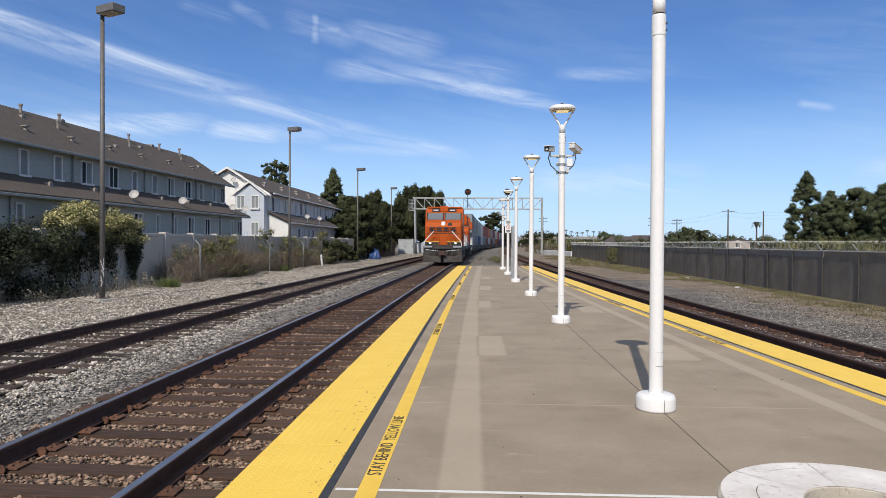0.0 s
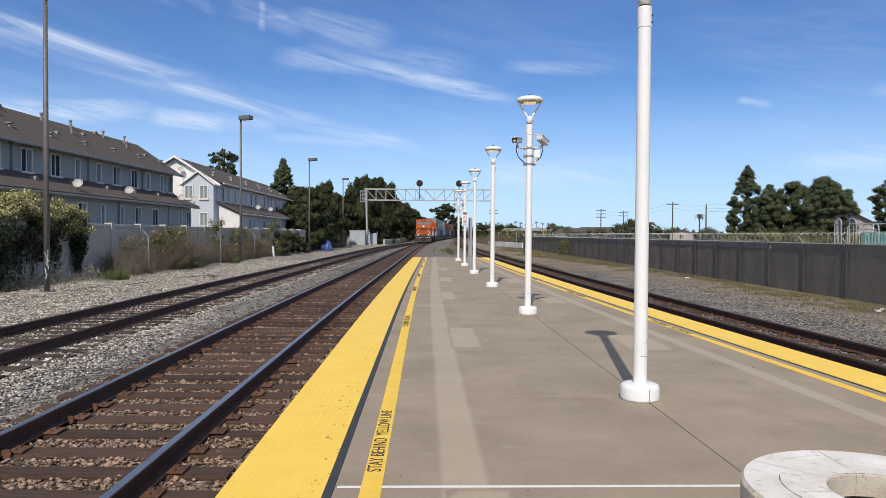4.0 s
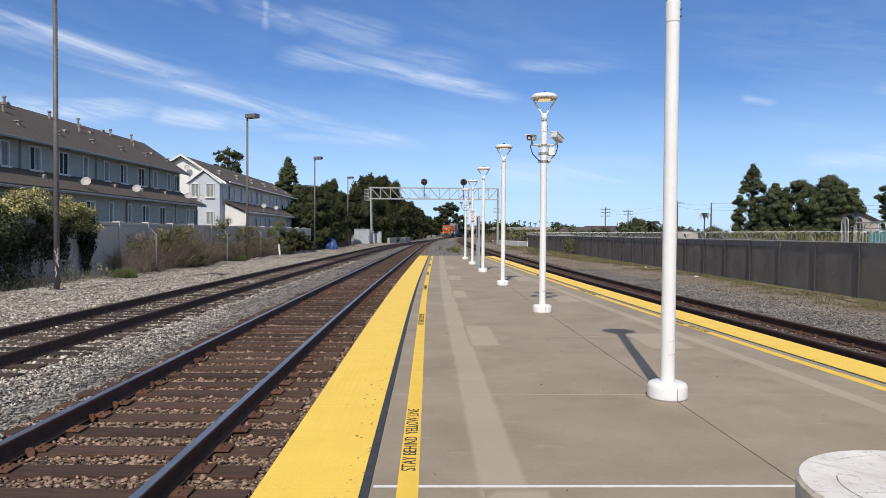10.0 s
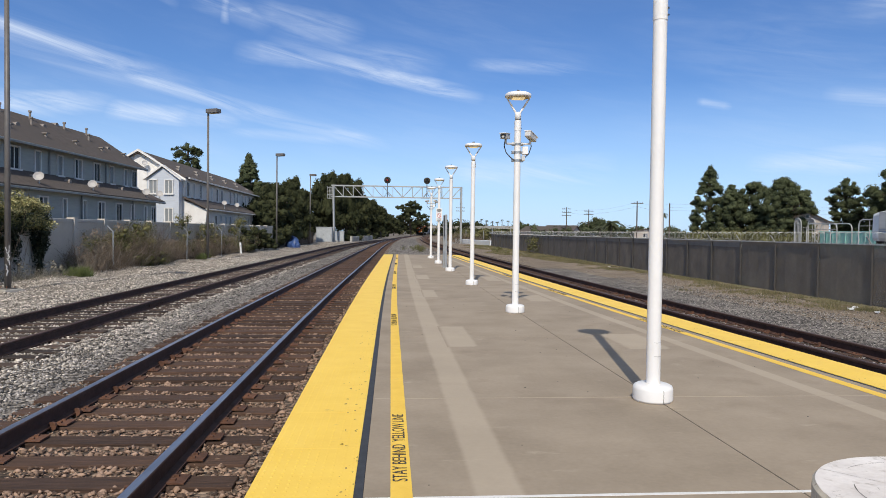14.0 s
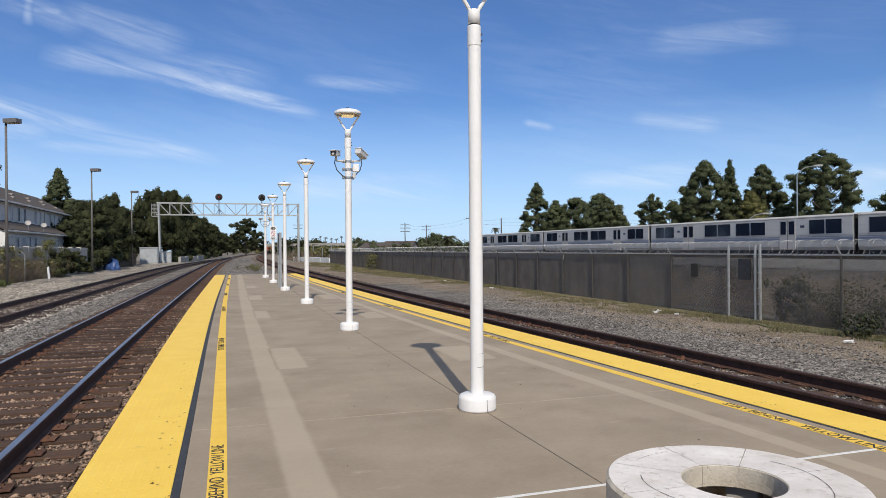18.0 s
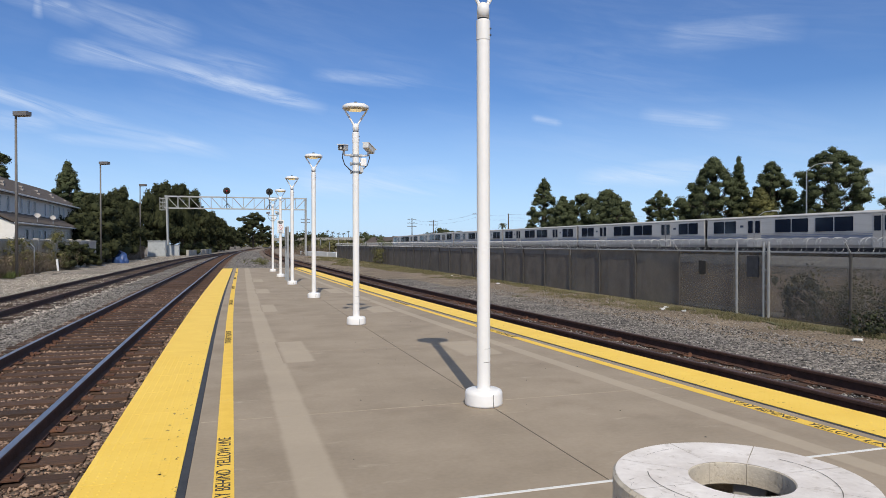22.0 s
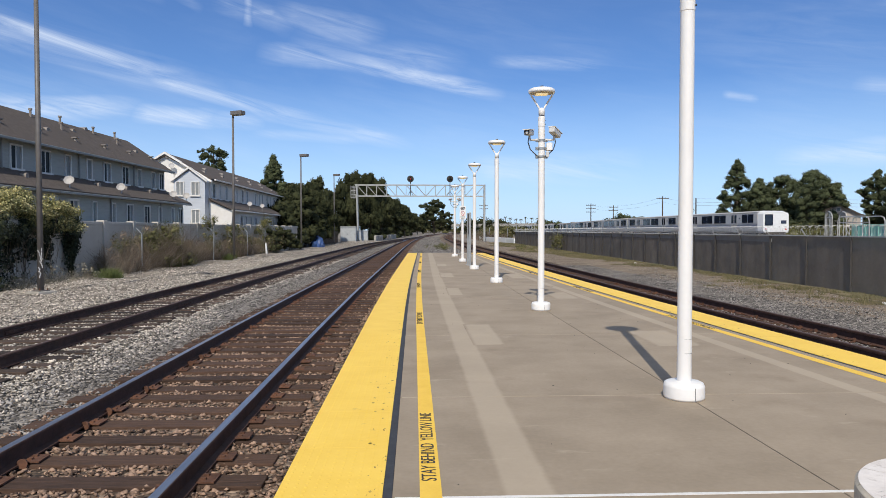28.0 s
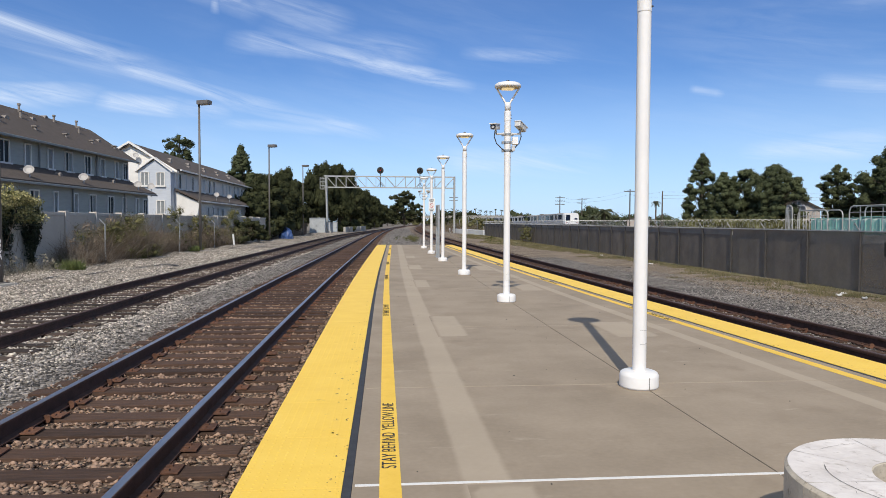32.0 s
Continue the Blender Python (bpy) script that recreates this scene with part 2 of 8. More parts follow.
CONCRETE = surface("platform_concrete", (0.263, 0.210, 0.150), (0.373, 0.302, 0.222), 1.1, 0.88, bump=0.10, fine_scale=24.0, stain=(0.246, 0.192, 0.136), stain_scale=0.9, stain_at=0.62, each=0.05)


def scuffed(m, colour, stretch, at, amount):
    """Short pale scuffs over a surface."""
    nt = m.node_tree
    N, L = nt.nodes, nt.links
    p = N["Principled BSDF"]
    old = p.inputs["Base Color"].links[0].from_socket
    tc, mp, n, r, mx = (N.new(k) for k in ("ShaderNodeTexCoord", "ShaderNodeMapping", "ShaderNodeTexNoise", "ShaderNodeValToRGB", "ShaderNodeMix"))
    mp.inputs["Scale"].default_value = stretch
    n.inputs["Scale"].default_value, n.inputs["Detail"].default_value, n.inputs["Roughness"].default_value = 1.0, 9, 0.7
    r.color_ramp.elements[0].position, r.color_ramp.elements[1].position = at, at + 0.12
    r.color_ramp.elements[1].color = (amount, amount, amount, 1)
    mx.data_type = "RGBA"
    mx.inputs["B"].default_value = (*colour, 1)
    L.new(tc.outputs["Object"], mp.inputs[0])
    L.new(mp.outputs[0], n.inputs["Vector"])
    L.new(n.outputs[0], r.inputs[0])
    L.new(r.outputs[0], mx.inputs["Factor"])
    L.new(old, mx.inputs["A"])
    L.new(mx.outputs["Result"], p.inputs["Base Color"])


scuffed(CONCRETE, (0.50, 0.42, 0.315), (1.3, 4.5, 1), 0.60, 0.55)
scuffed(CONCRETE, (0.20, 0.155, 0.105), (2.2, 1.6, 1), 0.66, 0.6)
SEALANT = surface("joint_sealant", (0.10, 0.082, 0.062), (0.21, 0.172, 0.13), 9.0, 0.9, bump=0.2)
CONCRETE_PALE = surface("pale_concrete", (0.365, 0.298, 0.217), (0.455, 0.378, 0.283), 1.6, 0.9, bump=0.05, stain=(0.33, 0.268, 0.192), stain_scale=1.2, stain_at=0.58)
CONCRETE_GREY = surface("cast_concrete", (0.33, 0.31, 0.28), (0.44, 0.42, 0.38), 2.0, 0.9, bump=0.15, stain=(0.24, 0.22, 0.19), stain_scale=0.8, stain_at=0.6)
BENCH_TOP = surface("worn_white_paint", (0.60, 0.545, 0.50), (0.86, 0.81, 0.765), 3.2, 0.8, bump=0.35, stain=(0.44, 0.385, 0.335), stain_scale=16.0, stain_at=0.625)
SCORE = surface("grimy_score", (0.10, 0.09, 0.08), (0.20, 0.18, 0.155), 20.0, 0.9, bump=0.0)
YELLOW = surface("yellow_tactile", (0.87, 0.565, 0.075), (0.94, 0.64, 0.105), 2.5, 0.6, bump=0.05, stain=(0.60, 0.39, 0.09), stain_scale=7.0, stain_at=0.70)
YELLOW_PAINT = surface("yellow_line_paint", (0.80, 0.50, 0.06), (0.90, 0.60, 0.09), 6.0, 0.7, bump=0.05, stain=(0.55, 0.36, 0.10), stain_scale=3.0, stain_at=0.68)
NAVY_STRIP = surface("dark_blue_strip", (0.026, 0.027, 0.030), (0.055, 0.057, 0.063), 9.0, 0.7, bump=0.1)
BLACK_PAINT = surface("black_letter_paint", (0.02, 0.018, 0.015), (0.06, 0.055, 0.045), 20.0, 0.8, bump=0.0)
WHITE_LINE = surface("white_line_paint", (0.66, 0.65, 0.62), (0.8, 0.79, 0.77), 14.0, 0.75, bump=0.05)
WHITE_PAINT = surface("white_pole_paint", (0.78, 0.76, 0.73), (0.85, 0.83, 0.80), 3.0, 0.42, bump=0.02)
GREY_METAL = surface("galvanised_steel", (0.30, 0.31, 0.31), (0.44, 0.45, 0.45), 8.0, 0.5, 0.6, bump=0.06)
BRONZE = surface("dark_bronze_paint", (0.115, 0.104, 0.097), (0.165, 0.151, 0.140), 5.0, 0.5, bump=0.03)
RAIL_RUST = surface("rusted_rail_web", (0.045, 0.023, 0.016), (0.097, 0.048, 0.035), 8.0, 0.75, 0.1, bump=0.25)
RAIL_TOP = surface("polished_rail_head", (0.36, 0.345, 0.34), (0.60, 0.575, 0.56), 12.0, 0.36, 0.95, bump=0.02, stretch=(1, 0.1, 1))
RAIL_TOP_DULL = surface("dull_rail_head", (0.06, 0.035, 0.027), (0.12, 0.07, 0.055), 12.0, 0.65, 0.3, bump=0.05, stretch=(1, 0.1, 1))
TIE = surface("weathered_tie_wood", (0.034, 0.018, 0.011), (0.112, 0.062, 0.040), 3.0, 0.92, bump=0.5, stretch=(1, 9, 9), each=0.22)
RUST = surface("orange_rust", (0.068, 0.033, 0.022), (0.185, 0.086, 0.050), 14.0, 0.9, 0.1, bump=0.3, each=0.2)
TIE_DUSTY = surface("dusty_tie_wood", (0.024, 0.016, 0.012), (0.115, 0.076, 0.056), 3.0, 0.92, bump=0.5, stretch=(1, 9, 9), each=0.34)
STONES_BROWN = surface("brown_ballast_stone", (0.056, 0.034, 0.024), (0.41, 0.274, 0.195), 5.0, 0.95, bump=0.1, island=0.42)
STONES_GREY = surface("grey_ballast_stone", (0.036, 0.034, 0.032), (0.46, 0.42, 0.38), 5.0, 0.95, bump=0.1, island=0.42)
STONES_PALE = surface("pale_verge_stone", (0.12, 0.102, 0.084), (0.78, 0.70, 0.605), 5.0, 0.95, bump=0.1, island=0.42)
STONES_DARK = surface("dark_grey_ballast_stone", (0.034, 0.032, 0.031), (0.38, 0.35, 0.325), 5.0, 0.95, bump=0.1, island=0.42)
BED_BROWN = stony("brown_ballast_bed", ((0.035, 0.024, 0.017), (0.13, 0.092, 0.065), (0.34, 0.25, 0.18)), 0.045)
BED_GREY = stony("grey_ballast_bed", ((0.030, 0.026, 0.022), (0.12, 0.104, 0.088), (0.38, 0.335, 0.285)), 0.046, bump=1.0)
BED_PALE = stony("pale_gravel_bed", ((0.09, 0.074, 0.058), (0.26, 0.222, 0.18), (0.52, 0.46, 0.39)), 0.046, bump=1.0)
GRIT = stony("tan_grit", ((0.095, 0.069, 0.046), (0.20, 0.152, 0.104), (0.34, 0.272, 0.198)), 0.03, bump=0.6)
DIRT = surface("dry_dirt", (0.17, 0.135, 0.10), (0.27, 0.22, 0.17), 0.6, 0.95, bump=0.5, stain=(0.20, 0.185, 0.16), stain_scale=0.25, stain_at=0.5)
WEEDS = surface("weedy_ground", (0.15, 0.12, 0.065), (0.26, 0.205, 0.12), 1.2, 0.95, bump=0.6, stain=(0.11, 0.115, 0.05), stain_scale=0.5, stain_at=0.5)
GRASS = surface("grass_blades", (0.08, 0.08, 0.03), (0.23, 0.19, 0.10), 0.9, 0.8, bump=0.0, island=0.35)
LEAF_PINE = surface("pine_needles", (0.028, 0.036, 0.018), (0.110, 0.124, 0.060), 0.35, 0.95, bump=0.0, island=0.12)
LEAF_OLIVE = surface("olive_pine_needles", (0.05, 0.052, 0.018), (0.16, 0.15, 0.055), 0.5, 0.75, bump=0.0, island=0.30)
LEAF_OAK = surface("dark_evergreen_leaves", (0.014, 0.019, 0.008), (0.070, 0.074, 0.034), 0.35, 0.95, bump=0.0, island=0.16)
LEAF_IVY = surface("ivy_leaves", (0.012, 0.017, 0.010), (0.062, 0.070, 0.036), 1.5, 0.5, bump=0.0, island=0.30)
# yellow of the flowering crown, and painted sunlight on leaves hanging below it
LEAF_YELLOW = surface("flower_and_sunlit_leaves", (0.06, 0.07, 0.020), (0.36, 0.33, 0.12), 1.2, 0.6, bump=0.0, island=0.35)
PETAL = surface("cream_petals", (0.42, 0.36, 0.13), (0.78, 0.70, 0.36), 1.2, 0.6, bump=0.0, island=0.35)
LEAF_BRUSH = surface("dull_brush_leaves", (0.065, 0.068, 0.028), (0.20, 0.185, 0.082), 1.5, 0.8, bump=0.0, island=0.35)
TWIG = surface("dry_twigs", (0.12, 0.088, 0.060), (0.31, 0.24, 0.175), 2.0, 0.9, bump=0.0, island=0.4)
TWIG_GREY = surface("grey_dry_twigs", (0.15, 0.125, 0.10), (0.36, 0.31, 0.255), 2.0, 0.9, bump=0.0, island=0.4)
BARK = surface("tree_bark", (0.05, 0.038, 0.028), (0.14, 0.11, 0.085), 4.0, 0.95, bump=0.5, stretch=(3, 3, 0.6))
LOCO_UNDER_EARLY = surface("grimy_skid_steel", (0.035, 0.030, 0.026), (0.085, 0.072, 0.062), 3.0, 0.85, bump=0.2)
for leaf_mat in (LEAF_PINE, LEAF_OLIVE, LEAF_OAK, LEAF_IVY, LEAF_BRUSH):
    leaf_mat.node_tree.nodes["Principled BSDF"].inputs["Specular IOR Level"].default_value = 0.15
BENCH_SIDE = surface("speckled_bench_concrete", (0.46, 0.40, 0.315), (0.64, 0.57, 0.46), 9.0, 0.9, bump=0.25, stain=(0.27, 0.225, 0.17), stain_scale=34.0, stain_at=0.62)


# ---- building blocks ----
def part(name, bm, mat, parent=None, label="", smooth=False):
    me = bpy.data.meshes.new(name)
    bm.to_mesh(me)
    bm.free()
    me.materials.append(mat)
    if smooth:
        me.shade_smooth()
    ob = new(name, me)
    ob.parent = parent
    return tagged(ob, label)


def raw(name, verts, faces, mat, parent=None, label="", smooth=False):
    me = bpy.data.meshes.new(name)
    me.from_pydata(verts, [], faces)
    me.materials.append(mat)
    if smooth:
        me.shade_smooth()
    ob = new(name, me)
    ob.parent = parent
    return tagged(ob, label)


def again(name, ob, m, parent=None, label=""):
    """One more piece on the same mesh."""
    o = new(name, ob.data)
    o.parent = parent
    o.matrix_basis = m
    return tagged(o, label)


def empty(name, m, label, category, group="", kind=""):
    e = new(name)
    e.empty_display_size = 0.3
    e.matrix_basis = m
    return tagged(e, label, category, group, kind)


def box(bm, x0, x1, y0, y1, z0, z1, bevel=0.0):
    r = bmesh.ops.create_cube(bm, size=1.0)
    vs = r["verts"]
    for v in vs:
        v.co = Vector(((x0 + x1) / 2 + v.co.x * (x1 - x0), (y0 + y1) / 2 + v.co.y * (y1 - y0), (z0 + z1) / 2 + v.co.z * (z1 - z0)))
    if bevel:
        es = list({e for v in vs for e in v.link_edges})
        bmesh.ops.bevel(bm, geom=es, offset=bevel, segments=2, affect="EDGES", profile=0.5)
    return vs


def boxed(*a, bevel=0.0):
    bm = bmesh.new()
    box(bm, *a, bevel=bevel)
    return bm


def tube(bm, p0, p1, r0, r1=None, seg=10, caps=True):
    p0, p1 = Vector(p0), Vector(p1)
    r1 = r0 if r1 is None else r1
    d = p1 - p0
    q = d.to_track_quat("Z", "Y").to_matrix().to_4x4()
    bmesh.ops.create_cone(bm, cap_ends=caps, segments=seg, radius1=r0, radius2=r1, depth=d.length, matrix=Matrix.Translation((p0 + p1) / 2) @ q)


def tubed(*a, **k):
    bm = bmesh.new()
    tube(bm, *a, **k)
    return bm


def lathe(bm, profile, seg=24, centre=(0, 0, 0)):
    """Turns (radius, height) pairs round the upright axis."""
    rings = []
    for r, z in profile:
        rings.append([bm.verts.new((centre[0] + r * math.cos(2 * math.pi * i / seg), centre[1] + r * math.sin(2 * math.pi * i / seg), centre[2] + z)) for i in range(seg)])
    for a, b in zip(rings, rings[1:]):
        for i in range(seg):
            bm.faces.new((a[i], a[(i + 1) % seg], b[(i + 1) % seg], b[i]))
    if profile[0][0] > 0:
        bm.faces.new(rings[0][::-1])
    bm.faces.new(rings[-1])
    return rings


def prism(bm, outline, axis, a, b):
    """Pushes a closed outline of pairs along an axis from a to b."""
    put = {"x": lambda u, v, w: (w, u, v), "y": lambda u, v, w: (u, w, v), "z": lambda u, v, w: (u, v, w)}[axis]
    lo = [bm.verts.new(put(u, v, a)) for u, v in outline]
    hi = [bm.verts.new(put(u, v, b)) for u, v in outline]
    n = len(outline)
    fs = [bm.faces.new(lo), bm.faces.new(hi[::-1])] + [bm.faces.new((lo[i], hi[i], hi[(i + 1) % n], lo[(i + 1) % n])) for i in range(n)]
    bmesh.ops.recalc_face_normals(bm, faces=fs)


def bend(y):
    """How far the line has swung to the right at y."""
    u = max(0.0, y - 10)
    ease = 0.055 * math.log1p(math.exp(min(60.0, (y - 42) / 11))) - 0.001
    return u * u / 6000 + 0.25 * (1 - math.exp(-(u / 25) ** 2)) - ease


def edge_right(y):
    """The platform's far edge, before the bend: the platform tapers."""
    return 2.0 + 2.95 * math.exp(-max(y, -12) / 58)


def steps(y0, y1, near=1.5):
    ys, y = [], y0
    while y < y1 - 1e-6:
        ys.append(y)
        y += near if y < 70 else 6.0 if y < 200 else 15.0
    return ys + [y1]


def sweep(name, outline, y0, y1, mat, parent=None, label="", at=lambda y: 0.0, near=1.5, smooth=False):
    """A closed outline of (x, z) drawn along the bent line."""
    ys, n, vs, fs = steps(y0, y1, near), len(outline), [], []
    for y in ys:
        o = at(y) + bend(y)
        vs += [(x + o, y, z) for x, z in outline]
    for k in range(len(ys) - 1):
        a, b = k * n, (k + 1) * n
        fs += [(a + i, a + (i + 1) % n, b + (i + 1) % n, b + i) for i in range(n)]
    fs += [tuple(range(n))[::-1], tuple(range((len(ys) - 1) * n, len(ys) * n))]
    return raw(name, vs, fs, mat, parent, label, smooth)


def slab(name, left, right, z0, z1, y0, y1, mat, parent=None, label="", near=1.5):
    """A flat band between two lines of y."""
    ys, vs, fs = steps(y0, y1, near), [], []
    for y in ys:
        a, b = left(y) + bend(y), right(y) + bend(y)
        vs += [(a, y, z0), (b, y, z0), (b, y, z1), (a, y, z1)]
    for k in range(len(ys) - 1):
        p, q = 4 * k, 4 * k + 4
        fs += [(p + i, p + (i + 1) % 4, q + (i + 1) % 4, q + i) for i in range(4)]
    fs += [(3, 2, 1, 0), tuple(range(4 * len(ys) - 4, 4 * len(ys)))]
    return raw(name, vs, fs, mat, parent, label)


ICO = np.array([(0, 0, -1), (0.7236, -0.5257, -0.4472), (-0.2764, -0.8506, -0.4472), (-0.8944, 0, -0.4472), (-0.2764, 0.8506, -0.4472), (0.7236, 0.5257, -0.4472),
                (0.2764, -0.8506, 0.4472), (-0.7236, -0.5257, 0.4472), (-0.7236, 0.5257, 0.4472), (0.2764, 0.8506, 0.4472), (0.8944, 0, 0.4472), (0, 0, 1)])
ICO_F = np.array([(0, 1, 2), (1, 0, 5), (0, 2, 3), (0, 3, 4), (0, 4, 5), (1, 5, 10), (2, 1, 6), (3, 2, 7), (4, 3, 8), (5, 4, 9), (1, 10, 6), (2, 6, 7), (3, 7, 8), (4, 8, 9), (5, 9, 10),
                  (6, 10, 11), (7, 6, 11), (8, 7, 11), (9, 8, 11), (10, 9, 11)])


OCT = np.array([(1, 0.2, 0.1), (-1, -0.1, 0.2), (0.1, 1, -0.1), (-0.2, -1, 0.1), (0.2, 0.1, 1), (0, 0, -1)])
OCT_F = np.array([(0, 2, 4), (2, 1, 4), (1, 3, 4), (3, 0, 4), (2, 0, 5), (1, 2, 5), (3, 1, 5), (0, 3, 5)])


def mesh_of(name, verts, tris, mat, parent=None, label=""):
    """A mesh from arrays of corners and triangles."""
    me = bpy.data.meshes.new(name)
    n = len(tris)
    me.vertices.add(len(verts))
    me.vertices.foreach_set("co", np.asarray(verts, dtype=np.float32).ravel())
    me.loops.add(n * 3)
    me.loops.foreach_set("vertex_index", np.asarray(tris, dtype=np.int32).ravel())
    me.polygons.add(n)
    me.polygons.foreach_set("loop_start", np.arange(0, n * 3, 3, dtype=np.int32))
    me.update(calc_edges=True)
    me.materials.append(mat)
    ob = new(name, me)
    ob.parent = parent
    return tagged(ob, label)


BEND = np.vectorize(bend)


def stones(name, x0, x1, y0, y1, count, r0, r1, z, mat, label, heap=lambda x, y: 0.0, at=None, parent=None, cribs=0.0):
    """Loose broken stones strewn over a stretch of the bent line."""
    rng = np.random.default_rng(len(name) * 31 + int(10 * (x0 + 50)))
    u = rng.random(count)
    y = y0 + (y1 - y0) * u ** 1.5
    x = x0 + (x1 - x0) * rng.random(count)
    if cribs:
        # most stones lie between the ties, few on top of them
        off_tie = np.abs((y + 2.0 + 0.2475) % 0.495 - 0.2475)
        keep = (off_tie > 0.118) | (rng.random(count) < 0.035) | (np.abs(x - cribs) > 1.3)
        x, y = x[keep], y[keep]
        count = len(x)
    zz = z + np.array([heap(a, b) for a, b in zip(x, y)]) + rng.uniform(-0.012, 0.012, count)
    off = BEND(y) + (np.array([at(b) for b in y]) if at else 0)
    r = rng.uniform(r0, r1, (count, 1, 1)) * rng.uniform(0.55, 1.35, (count, 1, 3))
    r[:, :, 2] *= 0.62
    v = OCT[None] * r * rng.uniform(0.7, 1.35, (count, 6, 1)) + rng.normal(size=(count, 6, 3)) * r * 0.16
    a = rng.uniform(0, 6.28, (count, 1))
    vx = v[:, :, 0] * np.cos(a) - v[:, :, 1] * np.sin(a) + (x + off)[:, None]
    vy = v[:, :, 0] * np.sin(a) + v[:, :, 1] * np.cos(a) + y[:, None]
    verts = np.stack((vx, vy, v[:, :, 2] + zz[:, None]), -1).reshape(-1, 3)
    tris = (OCT_F[None] + 6 * np.arange(count)[:, None, None]).reshape(-1, 3)
    return tagged(mesh_of(name, verts, tris, mat, parent), label, "ballast", kind="stuff")


# ---- ground ----
ground = raw("ground", [(-900, -300, -0.46), (900, -300, -0.46), (900, 3000, -0.46), (-900, 3000, -0.46)], [(0, 1, 2, 3)], DIRT)
tagged(ground, "dry brown dirt ground reaching the horizon", "ground", kind="structure")
RAIL_Z, TIE_Z, BED_Z = -0.2, -0.365, -0.40
lane_left = sweep("gravel_verge", [(-13.6, -0.455), (-13.2, -0.37), (-8.9, -0.40), (-8.7, -0.455)], -20, 130, BED_PALE)
tagged(lane_left, "pale gravel verge between the siding and the brush", "gravel", kind="structure")


def verge_rise(x, y):
    """Humps of trodden gravel on the verge, higher towards the brush."""
    u = min(1.0, max(0.0, (-x - 9.4) / 2.6)) * min(1.0, max(0.0, (x + 13.9) / 0.9))
    return u * (0.07 + 0.16 * noise.noise((x * 0.55, y * 0.42, 3.0)) + 0.05 * noise.noise((x * 1.9, y * 1.5, 7.0)))


vs, fs, nx, ny = [], [], 22, 130
for j in range(ny + 1):
    y = 8 + 52 * j / ny
    for i in range(nx + 1):
        x = -13.9 + 4.7 * i / nx
        vs.append((x + bend(y), y, -0.392 + verge_rise(x, y)))
fs = [(j * (nx + 1) + i, j * (nx + 1) + i + 1, (j + 1) * (nx + 1) + i + 1, (j + 1) * (nx + 1) + i) for j in range(ny) for i in range(nx)]
tagged(raw("gravel_humps", vs, fs, BED_PALE, smooth=True), "uneven humps of pale gravel and dirt on the verge", "gravel", kind="structure")
lane_right = slab("dirt_verge", lambda y: edge_right(y) + 3.4, lambda y: 12.6, -0.455, -0.41, -20, 110, GRIT)
tagged(lane_right, "trodden dirt and gravel verge beside the far track", "dirt", kind="structure")
lane_stone = slab("gravel_shoulder", lambda y: edge_right(y) + 3.0, lambda y: edge_right(y) + 4.7, -0.44, -0.395, -20, 36, BED_GREY)
tagged(lane_stone, "grey ballast shoulder sloping down from the track", "gravel", kind="structure")
lane_weeds = slab("weed_strip", lambda y: 11.75 - 1.3 * min(1.0, max(0.0, (y - 40) / 25)) + 0.25 * math.sin(y * 0.9) + 0.15 * math.sin(y * 2.3), lambda y: 12.7, -0.44, -0.385, -20, 110, WEEDS)
tagged(lane_weeds, "strip of dry and green weeds along the fence", "grass", kind="structure")


# ---- tracks ----
RAIL_SIDE = [(-0.07, 0), (-0.07, 0.012), (-0.012, 0.03), (-0.012, 0.12), (-0.036, 0.132), (-0.036, 0.158), (-0.03, 0.163), (0.03, 0.163), (0.036, 0.158), (0.036, 0.132), (0.012, 0.12), (0.012, 0.03), (0.07, 0.012), (0.07, 0)]


